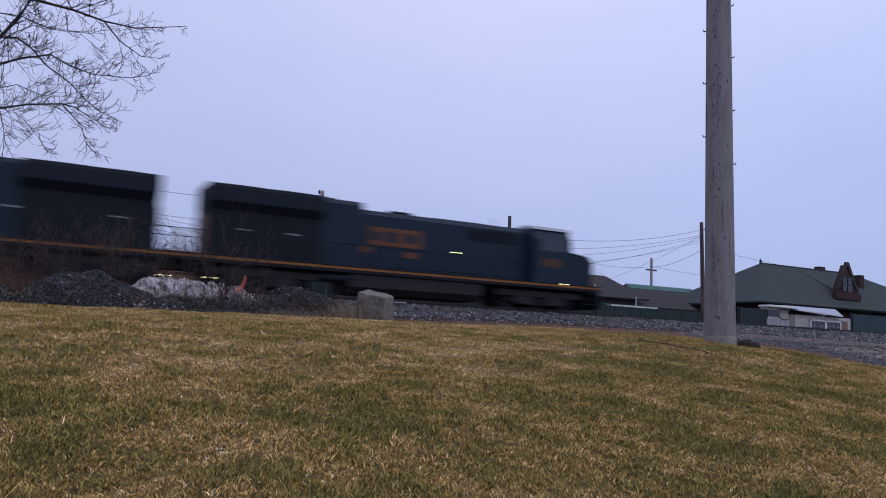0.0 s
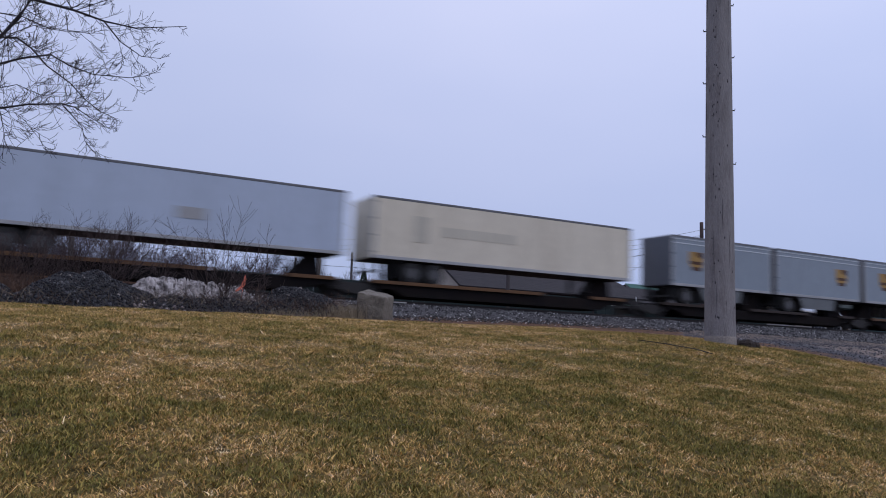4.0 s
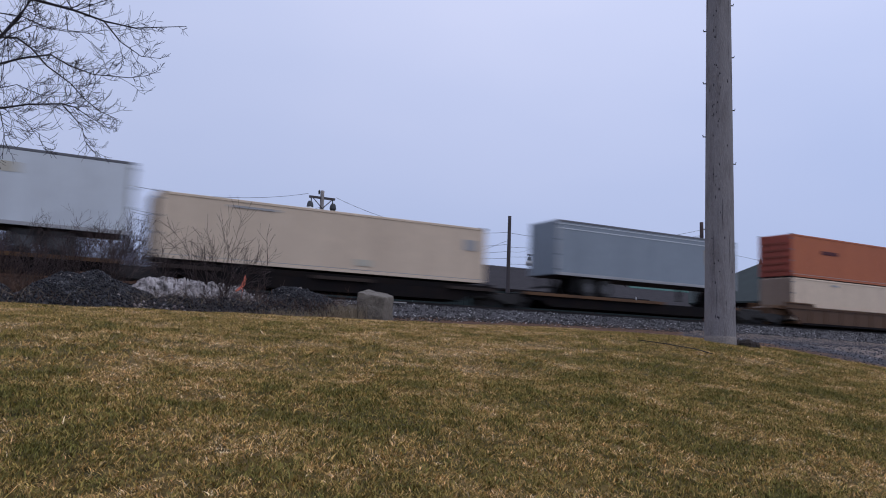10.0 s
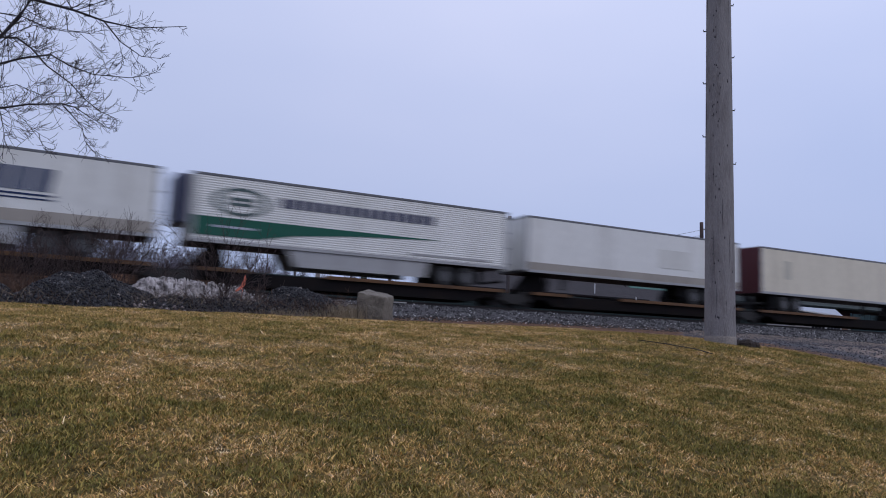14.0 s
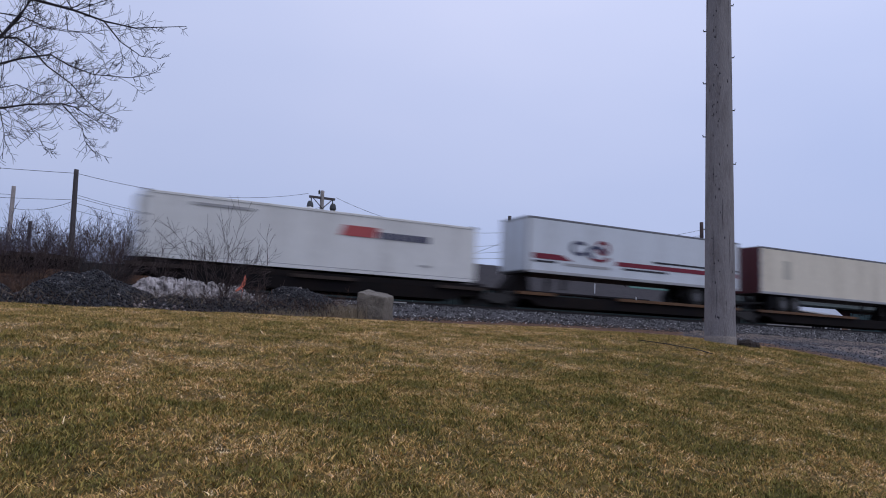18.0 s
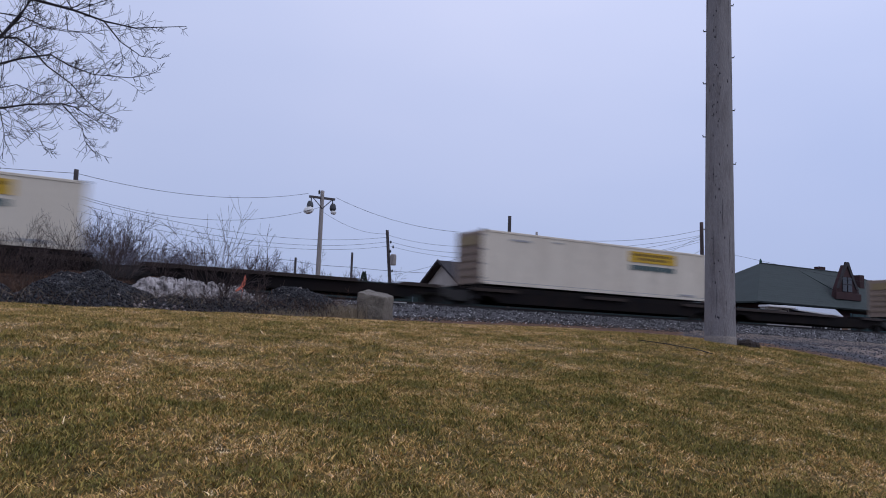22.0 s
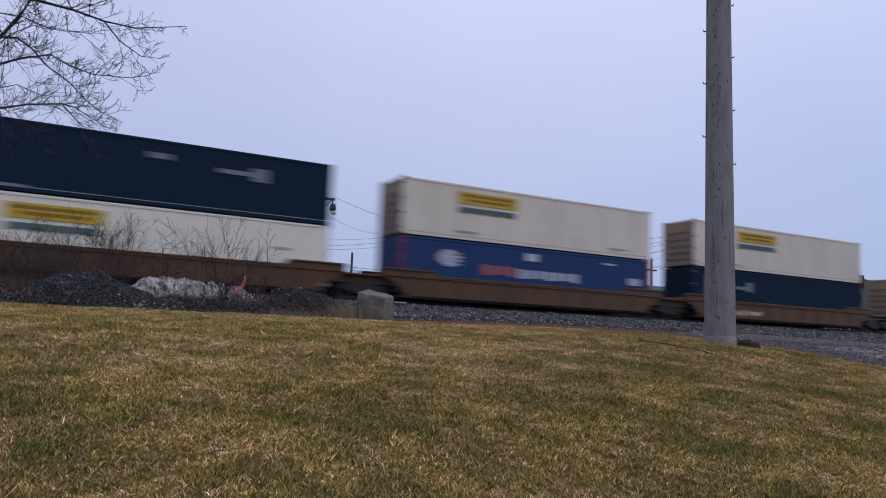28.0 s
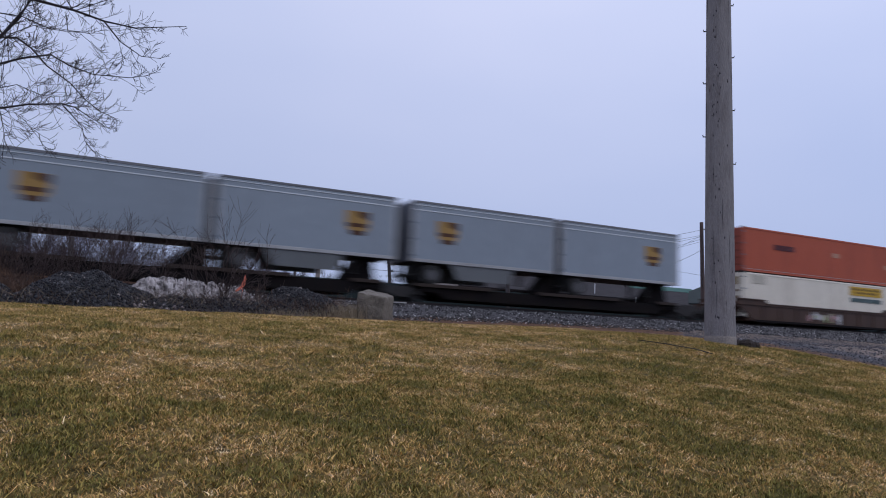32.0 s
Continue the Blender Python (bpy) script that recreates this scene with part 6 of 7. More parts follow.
def running_gear(ob, L, rear_axles=2, at=2.2, high=1.10, skirt=0.0, legs=True, front_at=2.4, flip=False):
    """Tandem axles, mud flaps, bumper bar, landing legs and side skirts under a trailer whose tyres stand at z = 0."""
    def lie(x, width=0.0):
        """Where a piece goes that lies at x, or, with the trailer turned about, at the other end."""
        return -L - x - width if flip else x

    for i in range(rear_axles):
        x = lie(-L + at + i * 1.25)
        part("axle", shared("axle", lambda g: g.tube([(0, -1.1, 0), (0, 1.1, 0)], 0.07, 8)), "steel", ob, at=(x, 0, 0.5))
        for y in (-1.13, -0.80, 0.80, 1.13):
            w = part("wheel", shared("wheel", road_wheel, True), "rubber", ob, at=(x, y, 0.5))
            part("rim", shared("rim", wheel_rim), "rim", w)
    span = (rear_axles - 1) * 1.25
    part("axle_frame", shared(("axle_frame", rear_axles, high), lambda g: [g.box(-0.7, span + 0.7, s * 0.5 - 0.06, s * 0.5 + 0.06, 0.55, high + 0.02, 0.01) for s in (-1, 1)] + [g.box(x - 0.12, x + 0.12, -0.6, 0.6, 0.5, 0.7) for x in np.arange(0, span + 0.1, 1.25)]), "steel", ob, at=(lie(-L + at, span), 0, 0))
    for y in (-1.0, 1.0):
        part("mud_flap", shared(("mud_flap", high), lambda g: g.box(-0.012, 0.012, -0.28, 0.28, 0.22, high + 0.02)), "rubber", ob, at=(lie(-L + at - 0.85), y, 0))
    part("bumper_bar", shared(("bumper_bar", high), lambda g: (g.box(-0.05, 0.05, -1.15, 1.15, 0.42, 0.54, 0.01), [g.box(-0.04, 0.04, s - 0.05, s + 0.05, 0.54, high + 0.02) for s in (-0.55, 0.55)])), "steel", ob, at=(lie(-L + 0.12), 0, 0))
    if legs:
        for y in (-0.75, 0.75):
            part("landing_leg", shared(("landing_leg", high), lambda g: (g.box(-0.07, 0.07, -0.07, 0.07, 0.35, high + 0.02, 0.01), g.box(-0.12, 0.12, -0.12, 0.12, 0.32, 0.36), g.tube([(0.0, 0, 0.5), (0.5, 0, high)], 0.03, 5))), "steel", ob, at=(lie(-front_at - 0.4), y, 0))
    if skirt:
        for y in (-1.22, 1.22):
            part("side_skirt", shared(("side_skirt", skirt, high), lambda g: (g.prism([(0.15, high + 0.02), (0.6, high - 0.75), (skirt - 0.2, high - 0.75), (skirt, high + 0.02)], -0.012, 0.012),)), "skirt" if L > 10 else "skirt_dark", ob, "dirty grey side skirt", at=(lie(-L + at + span + 0.9, skirt), y, 0))


DECK = 0.85


def trailer(front, L, paint, rows=(), label="", wall="flat", rear=None, ends=None, rail="alloy", roof="alloy", skirt=0.0, gear_at=2.2, axles=2, flip=False):
    ob = rolling("semi_trailer", front, DECK, label, "trailer", "trailers on the train")
    cargo_shell(ob, L, 1.10, 4.15, wall, paint, roof, rail, ends or paint, rear or paint, "dark_rail", flip)
    running_gear(ob, L, axles, gear_at, 1.10, skirt, True, 2.4 if L > 10 else 1.6, flip)
    decals(ob, L, 4.15, list(rows) + ([("belt", 0.1, 0.44, L - 0.2, 0.05), ("belt", 0.1, 0.20, L - 0.2, 0.03)] if paint in ("grey", "bluegrey") else []))
    return ob


def container(front, z, paint, rows=(), label="", L=16.15, wall="corrugated", rear=None, rail=None):
    if paint.startswith("orange"):
        rear = "orange_red"
    elif paint in ("tan", "offwhite"):
        rear = "rusty_door"
    ob = rolling("shipping_container", front, z, label, "container", "containers on the train")
    cargo_shell(ob, L, 0.03, 2.862, wall, paint, paint, rail or paint, paint, rear or paint, rail or paint)
    for x in (-0.09, -L + 0.09):
        for y in (-1, 1):
            for zz in (0.0, 2.78):
                part("corner_casting", shared("corner_casting", lambda g: g.box(-0.094, 0.094, -0.085, 0.085, 0, 0.118, 0.012)), "steel", ob, at=(x, y * (HALF - 0.08), zz))
    decals(ob, L, 2.895, rows, paint)
    part("seam_line", shared(("seam_line", L), lambda g: g.box(-L + 0.02, -0.02, -HALF - 0.006, -HALF + 0.02, 0.19, 0.215)), "ink_grey", ob)
    if paint.startswith("orange"):
        for k in range(5):
            part("rear_bar", shared(("rear_bar", L), lambda g: g.box(-L - 0.095, -L - 0.07, -1.05, 1.05, 0.0, 0.12)), "rust_label", ob, at=(0, 0, 0.4 + 0.45 * k))
    if any(r[0] == "yellow_sign" for r in rows):
        part("rear_sign", shared(("rear_sign", L), lambda g: g.box(-L - 0.10, -L - 0.07, -0.95, 0.95, 2.1, 2.6)), "door_sign", ob, "worn yellow sign on the doors")
        for k in range(4):
            part("rear_bar", shared(("rear_bar", L), lambda g: g.box(-L - 0.095, -L - 0.07, -1.05, 1.05, 0.0, 0.12)), "door_bar", ob, at=(0, 0, 0.45 + 0.4 * k))
    return ob


def rail_wheel(g):
    g.disc(0, -0.065, 0.065, 0, 0.457, 20)
    g.disc(0, -0.09, -0.06, 0, 0.48, 20)


def bogie(parent, x, name="truck", axles=(-0.89, 0.89), r=0.457, frame_mat="steel"):
    """A railway truck: side frames with springs and axle boxes, axles and wheels."""
    t = part(name, shared(("bolster", len(axles)), lambda g: g.box(-0.2, 0.2, -1.0, 1.0, 0.38, 0.62, 0.02)), frame_mat, parent, at=(x, 0, 0))
    a, b = axles[0], axles[-1]
    for s in (-1, 1):
        part("side_frame", shared(("side_frame", len(axles), s), lambda g: (g.prism([(a - 0.3, 0.58), (a - 0.3, 0.40), (a - 0.1, 0.34), (a + 0.25, 0.36), (-0.35, 0.20), (0.35, 0.20), (b - 0.25, 0.36), (b + 0.1, 0.34), (b + 0.3, 0.40), (b + 0.3, 0.58), (0.35, 0.72), (-0.35, 0.72)], min(s * 0.93, s * 1.07), max(s * 0.93, s * 1.07)), [g.disc(q, s * 1.07, s * 1.17, 0.457, 0.13, 10) for q in axles], [g.tube([(k, s * 1.0, 0.22), (k, s * 1.0, 0.5)], 0.07, 8) for k in (-0.18, 0, 0.18)])), frame_mat, t)
    for q in axles:
        part("axle", shared("rail_axle", lambda g: g.tube([(0, -1.0, 0), (0, 1.0, 0)], 0.08, 8)), "steel", t, at=(q, 0, r))
        for s in (-1, 1):
            w = part("wheel", shared("rail_wheel", rail_wheel), "steel", t, at=(q, s * 0.745, r))
            w.rotation_euler = (0, 0, 0 if s > 0 else math.pi)
    return t


def spine_unit(front, rear, load, first=False, flip=False):
    """One unit of an articulated spine car. load: decks for trailers as (from front, to), and pedestals for containers."""
    L = front - rear
    ob = rolling("spine_car", front, 0.0, {"trailer": "grimy black spine car carrying a highway trailer on its deck", "pups": "grimy black spine car carrying two short trailers", "container": "grimy black spine car with a container on pedestals", "none": "empty grimy black spine car with bare decks"}[load], "rail car", "spine cars")
    part("spine_beam", shared(("spine_beam", round(L, 2)), lambda g: g.prism([(-0.35, 0.80), (-0.35, 0.62), (-1.9, 0.60), (-2.6, 0.22), (-L + 2.6, 0.22), (-L + 1.9, 0.60), (-L + 0.35, 0.62), (-L + 0.35, 0.80)], -0.42, 0.42)), "spine", ob)
    part("bottom_flange", shared(("bottom_flange", round(L, 2)), lambda g: g.box(-L + 2.5, -2.5, -0.75, 0.75, 0.16, 0.215, 0.01)), "spine", ob)
    decks = []
    if load in ("trailer", "none"):
        decks = [(-10.6, -0.7), (-L + 1.0, -L + 3.4)] if flip else [(-L + 0.7, -L + 10.6), (-3.4, -1.0)]
    elif load == "pups":
        decks = [(-L + 0.6, -L + 5.2), (-L + 8.0, -L + 13.6), (-2.6, -1.0)]
    else:
        decks = [(-L + 0.6, -L + 3.4), (-L / 2 - 1.5, -L / 2 + 1.5), (-3.4, -0.7)]
    for a, b in decks:
        part("deck", shared(("deck", round(b - a, 2)), lambda g: g.box(0, b - a, -1.36, 1.36, 0.79, DECK, 0.012)), "spine", ob, at=(a, 0, 0))
        for x in np.arange(0.3, b - a, 1.2):
            part("deck_bearer", shared("deck_bearer", lambda g: g.box(-0.04, 0.04, -1.3, 1.3, 0.62, 0.79)), "spine", ob, at=(a + x, 0, 0))
        for s in (-1, 1):
            part("deck_edge", shared(("deck_edge", round(b - a, 2)), lambda g: g.box(0.0, b - a, -0.012, 0.012, 0.74, 0.90, 0.004)), "deck_edge" if load == "trailer" else "deck_rim", ob, at=(a, s * 1.375, 0))
    # Sills made extra deep, standing in for the shaded band below the deck.
    side = shared(("side_sill", round(L, 2)), lambda g: (g.prism([(-0.9, 0.52), (-0.9, 0.76), (-L + 0.9, 0.76), (-L + 0.9, 0.52), (-L + 1.9, 0.50), (-L + 2.5, 0.20), (-2.5, 0.20), (-1.9, 0.50)], -0.03, 0.03)))
    for s in (-1, 1):
        part("side_sill", side, "spine", ob, at=(0, s * 1.2, 0))
    if load in ("trailer", "none", "pups"):
        for x in ([-1.6, -L + 9.2 + 0.3] if load == "pups" else [-L + 1.9] if flip else [-1.9]):
            if load == "none":
                part("hitch", shared("folded_hitch", lambda g: (g.box(-0.7, 0.5, -0.35, 0.35, DECK, DECK + 0.16, 0.02),)), "spine", ob, at=(x, 0, 0))
            else:
                part("hitch", shared("hitch", lambda g: (g.prism([(-1.15, DECK), (0.55, DECK), (0.55, 1.0), (0.40, 1.90), (-0.35, 1.90), (-1.15, 1.05)], -0.45, 0.45), g.box(-0.45, 0.5, -0.55, 0.55, 1.88, 1.955, 0.01))), "spine", ob, at=(x, 0, 0))
    if load == "container":
        # Added strips that keep bright sky out of the gap under the container.
        for s in (-1, 1):
            part("side_rail", shared(("side_rail", round(L, 2)), lambda g: g.box(-L + 0.9, -0.9, -0.03, 0.03, 0.76, 1.03, 0.008)), "spine", ob, at=(0, s * 1.19, 0))
        for x in (-1.0, -L + 1.0):
            for y in (-1.15, 1.15):
                part("pedestal", shared("pedestal", lambda g: g.box(-0.22, 0.22, -0.13, 0.13, 0.84, 1.105, 0.015)), "spine", ob, at=(x, y, 0))
    bogie(ob, -L)
    if first:
        bogie(ob, 0.0)
        part("coupler", shared("coupler", lambda g: (g.box(0, 1.1, -0.09, 0.09, 0.62, 0.86, 0.02), g.box(0.9, 1.25, -0.2, 0.2, 0.6, 0.95, 0.04))), "steel", ob)
    return ob


def well_unit(front, paint, marks=(), first=False, last=False):
    """One unit of an articulated well car; front is the front end of its containers."""
    L = 16.15
    ob = rolling("well_car", front, 0.0, {"brown_well": "rusty brown well car carrying two stacked containers", "dark_well": "dark maroon well car with sprayed graffiti under stacked containers"}[paint], "rail car", "well cars")
    for s in (-1, 1):
        part("side_sill", shared(("well_side", s), lambda g: (g.prism([(0.9, 1.20), (0.9, 1.50), (-1.9, 1.50), (-2.2, 1.27), (-L + 2.2, 1.27), (-L + 1.9, 1.50), (-L - 0.9, 1.50), (-L - 0.9, 1.20), (-L + 0.1, 0.62), (-L + 0.7, 0.12), (-0.7, 0.12), (-0.1, 0.62)], min(s * 1.34, s * 1.42), max(s * 1.34, s * 1.42)), g.box(-L - 0.9, 0.9, min(s * 1.30, s * 1.50), max(s * 1.30, s * 1.50), 1.14, 1.20), g.box(-L + 0.75, -0.75, min(s * 1.32, s * 1.52), max(s * 1.32, s * 1.52), 0.10, 0.20))), paint, ob)
        part("top_chord", shared(("top_chord", s), lambda g: (g.box(-L + 2.2, -2.2, min(s * 1.32, s * 1.50), max(s * 1.32, s * 1.50), 1.22, 1.30, 0.01), [g.box(a, b, min(s * 1.32, s * 1.50), max(s * 1.32, s * 1.50), 1.46, 1.535, 0.01) for a, b in ((-1.9, 0.9), (-L - 0.9, -L + 1.9))])), "deck_edge" if paint == "brown_well" else paint, ob)
        part("bottom_chord", shared(("bottom_chord", s), lambda g: g.box(-L + 0.72, -0.72, min(s * 1.31, s * 1.535), max(s * 1.31, s * 1.535), 0.085, 0.24, 0.015)), "spine", ob, "dark grimy lower chord")
        for x in np.arange(-L + 1.6, -1.2, 1.62):
            part("rib", shared(("rib", s), lambda g: g.box(-0.05, 0.05, min(s * 1.42, s * 1.47), max(s * 1.42, s * 1.47), 0.18, 1.22)), paint, ob, at=(x, 0, 0))
    for x in (-0.5, -4.3, -8.1, -11.9, -L + 0.5):
        part("cross_member", shared("cross_member", lambda g: g.box(-0.25, 0.25, -1.36, 1.36, 0.16, 0.355, 0.01)), paint, ob, at=(x, 0, 0))
    for a, b in ((0.02, 1.75), (-L - 1.75, -L - 0.02)):
        part("end_platform", shared(("end_platform", a > 0), lambda g: (g.prism([(a, 0.70), (b, 0.70), (b, 1.10), (a, 1.40)] if a >= 0 else [(a, 0.70), (b, 0.70), (b, 1.40), (a, 1.10)], -1.0, 1.0), g.box(min(a, b), max(a, b), -1.35, 1.35, 1.06, 1.14, 0.01))), paint, ob)
    for x, z0, w, h, m in marks:
        spray = random.Random(int(100 * (x + w)))
        sets = {c: Geo() for c in (m, "graffiti_b" if m != "graffiti_b" else "graffiti_c", "graffiti_c" if m == "graffiti_a" else "graffiti_a")}
        names = list(sets)
        n = max(3, int(w / 0.24))
        for i in range(n):
            a = -L + x + i * w / n + spray.uniform(-0.1, 0.1)
            d, lo, hi = w / n, z0 + spray.uniform(0, 0.45) * h, z0 + spray.uniform(0.6, 1.05) * h
            y = -1.421 - 0.002 * (i % 3)
            sets[names[spray.choice((0, 0, 1, 2))]].prism([(a, lo), (a + 0.8 * d, lo - 0.06), (a + 1.15 * d, (lo + hi) / 2), (a + 0.9 * d, hi), (a + 0.1 * d, hi - 0.08), (a - 0.2 * d, (lo + hi) / 2)], y - 0.002, -1.418)
        for c in names:
            if sets[c].v:
                part("graffiti", sets[c], c, ob)
    bogie(ob, -L - 1.76)
    if first:
        bogie(ob, 1.76)
    return ob


def locomotive(front, facing, label):
    """A six-axle freight locomotive. front: where its cab roof begins; facing +1 runs cab first, -1 cab last."""
    ob = rolling("locomotive", front, 0.0, label, "locomotive", "locomotives")
    f = facing

    def X(a):
        return a * f

    def box(g, x0, x1, y0, y1, z0, z1, c=0.0):
        g.box(min(X(x0), X(x1)), max(X(x0), X(x1)), y0, y1, z0, z1, c)

    def prof(pts):
        return [(X(a), b) for a, b in pts]

    def mk(name, fn, mat, parent=None, lab=""):
        g = Geo()
        fn(g)
        return part(name, g, mat, parent or ob, lab)

    R = -19.6 if f > 0 else -18.5
    mk("frame", lambda g: (box(g, 2.0, R - 0.9, -1.45, 1.45, 1.12, 1.40, 0.02), box(g, 1.9, R - 0.8, -0.5, 0.5, 0.75, 1.15)), "loco_dark")
    for s in (-1, 1):
        if f < 0:
            mk("sill_stripe", lambda g: box(g, 2.0, -3.4, min(s * 1.452, s * 1.466), max(s * 1.452, s * 1.466), 1.27, 1.395), "loco_tank", None, "grimy brown sill stripe")
        mk("sill_stripe", lambda g: box(g, 2.0 if f > 0 else -3.4, R - 0.9, min(s * 1.452, s * 1.466), max(s * 1.452, s * 1.466), 1.27, 1.395), "loco_yellow", None, "dull yellow sill stripe")
    mk("walkway", lambda g: box(g, 2.0, R - 0.9, -1.50, 1.50, 1.40, 1.45, 0.01), "loco_dark")
    mk("nose", lambda g: g.prism(prof([(1.75, 1.45), (1.75, 2.75), (1.45, 3.10), (-0.15, 3.30), (-0.15, 1.45)]), -1.05, 1.05), "loco_blue", None, "sloped short nose")
    mk("nose_face", lambda g: g.prism(prof([(1.76, 1.50), (1.76, 2.74), (1.46, 3.09), (1.40, 3.08), (1.70, 2.70), (1.70, 1.50)]), -1.06, 1.06), "loco_rust", None, "dull brown-yellow nose face")
    cab = mk("cab", lambda g: g.prism([(-1.5, 1.45), (1.5, 1.45), (1.5, 3.75), (1.15, 4.38), (-1.15, 4.38), (-1.5, 3.75)], *sorted((X(-2.55), X(-0.1))), "yz"), "loco_blue")
    mk("cab_roof", lambda g: g.prism([(-1.3, 4.30), (1.3, 4.30), (1.05, 4.50), (-1.05, 4.50)], *sorted((X(-2.6), X(0.05))), "yz"), "loco_roof", cab, "pale cab roof")
    for s in (-1, 1):
        mk("side_window", lambda g: box(g, -0.5, -1.25, min(s * 1.503, s * 1.49), max(s * 1.503, s * 1.49), 3.15, 3.75), "cab_glass", cab)
        mk("side_window", lambda g: box(g, -1.35, -2.0, min(s * 1.503, s * 1.49), max(s * 1.503, s * 1.49), 3.15, 3.75), "cab_glass", cab)
        mk("windscreen", lambda g: box(g, -0.085, -0.11, min(s * 0.2, s * 1.1), max(s * 0.2, s * 1.1), 3.35, 3.95), "cab_glass", cab)
        mk("cab_number_panel", lambda g: box(g, -0.75, -2.0, min(s * 1.505, s * 1.49), max(s * 1.505, s * 1.49), 2.30, 2.75), "loco_emblem", cab, "dull yellow plain panel")
    mk("headlight", lambda g: (box(g, 0.02, -0.04, -0.26, 0.26, 4.20, 4.38, 0.02)), "lamp" if f < 0 else "loco_roof", cab, "lit headlight" if f < 0 else "dark headlight")
    for y in (-0.75, 0.75):
        mk("number_board", lambda g: box(g, 0.0, -0.05, y - 0.25, y + 0.25, 4.05, 4.22), "loco_roof", cab)
    mk("engine_hood", lambda g: g.prism([(-0.92, 1.45), (0.92, 1.45), (0.92, 4.05), (0.70, 4.30), (-0.70, 4.30), (-0.92, 4.05)], *sorted((X(-2.55), X(R + 7.4))), "yz"), "loco_blue")
    for i in range(13):
        x = -3.2 - i * 0.72
        mk("hood_door", lambda g: (box(g, x, x - 0.62, -0.945, -0.915, 1.6, 3.2, 0.006)), "loco_blue")
    mk("grille", lambda g: [box(g, -3.3 - 0.14 * k, -3.38 - 0.14 * k, -0.95, -0.915, 3.35, 3.95) for k in range(22)], "loco_dark")["kind"] = "stuff"
    mk("exhaust_stack", lambda g: (box(g, -9.3, -10.5, -0.45, 0.45, 4.28, 4.46, 0.03)), "loco_dark")
    mk("roof_hatch", lambda g: (box(g, -5.0, -8.2, -0.5, 0.5, 4.28, 4.36, 0.02)), "loco_dark")
    mk("equipment_hood", lambda g: g.prism([(-1.0, 1.45), (1.0, 1.45), (1.0, 4.40), (0.8, 4.62), (-0.8, 4.62), (-1.0, 4.40)], *sorted((X(R + 7.4), X(R + 5.4))), "yz"), "loco_blue")
    mk("radiator_hood", lambda g: g.prism([(-1.0, 1.45), (1.0, 1.45), (1.0, 3.5), (1.28, 3.85), (1.28, 4.45), (1.2, 4.63), (-1.2, 4.63), (-1.28, 4.45), (-1.28, 3.85), (-1.0, 3.5)], *sorted((X(R + 5.4), X(R + 0.1))), "yz"), "loco_dark")
    mk("radiator_grille", lambda g: [box(g, R + 5.2 - 0.16 * k, R + 5.12 - 0.16 * k, -1.305, -1.27, 3.9, 4.4) for k in range(30)], "loco_blue")["kind"] = "stuff"
    for a, b in ((0.9, 2.3), (3.1, 4.5)):
        mk("roof_panel", lambda g: box(g, R + a, R + b, -1.1, 1.1, 4.62, 4.67, 0.01), "loco_roof", None, "pale roof fan cover")
    for x in (R + 3.0, -4.0):
        mk("antenna", lambda g: g.tube([(X(x), 0.3, 4.3), (X(x), 0.3, 4.85)], 0.025, 6), "loco_dark")
    mk("rear_panel", lambda g: box(g, R + 0.1, R + 0.04, -0.98, 0.98, 1.5, 3.3, 0.02), "loco_rust" if f > 0 else "loco_blue", None, "dull brown-yellow end panel" if f > 0 else "")
    if f > 0:
        blocks, marks = [(-9.0, -11.8, 2.60, 3.50), (-11.7, -12.2, 2.2, 2.5), (-9.2, -9.9, 2.1, 2.4)], [(-9.3, -9.9, 2.85, 3.3), (-10.3, -10.9, 2.8, 3.3), (-11.2, -11.7, 2.85, 3.25)]
    else:
        blocks, marks = [(-9.2, -11.9, 2.70, 3.55)], [(-9.4, -9.9, 2.95, 3.4), (-10.3, -10.8, 2.95, 3.4), (-11.2, -11.6, 2.9, 3.35)]
    for a, b, c, d in blocks:
        mk("emblem", lambda g: box(g, a, b, -0.965 if f > 0 else -1.025, -0.93, c, d), "loco_rust" if f > 0 else "loco_emblem", None, "dull yellow emblem block")
    for a, b, c, d in marks:
        mk("emblem_mark", lambda g: box(g, a, b, -0.972 if f > 0 else -1.032, -0.95, c, d), "loco_blue")
    tank = mk("fuel_tank", lambda g: g.prism([(-1.35, 1.10), (1.35, 1.10), (1.35, 0.50), (1.0, 0.18), (-1.0, 0.18), (-1.35, 0.50)], *sorted((X(-5.6), X(-12.9))), "yz"), "loco_tank")
    mk("air_tank", lambda g: g.tube([(X(-12.4), -1.2, 0.85), (X(-14.2), -1.2, 0.85)], 0.17, 10), "loco_dark")
    for x in (1.2, R - 0.2):
        for s in (-1, 1):
            mk("steps", lambda g: [box(g, x + 0.35, x - 0.35, min(s * 1.2, s * 1.5), max(s * 1.2, s * 1.5), z, z + 0.04) for z in (0.42, 0.72, 1.02)] + [box(g, x + q, x + q + 0.03, min(s * 1.44, s * 1.5), max(s * 1.44, s * 1.5), 0.40, 1.42) for q in (-0.38, 0.35)], "loco_dark")
    for s in (-1, 1):
        mk("handrail", lambda g: (g.tube([(X(-2.6), s * 1.47, 2.45), (X(R - 0.8), s * 1.47, 2.45)], 0.02, 5), [g.tube([(X(-2.6 - 1.9 * k), s * 1.47, 1.45), (X(-2.6 - 1.9 * k), s * 1.47, 2.45)], 0.02, 5) for k in range(10)]), "loco_dark")
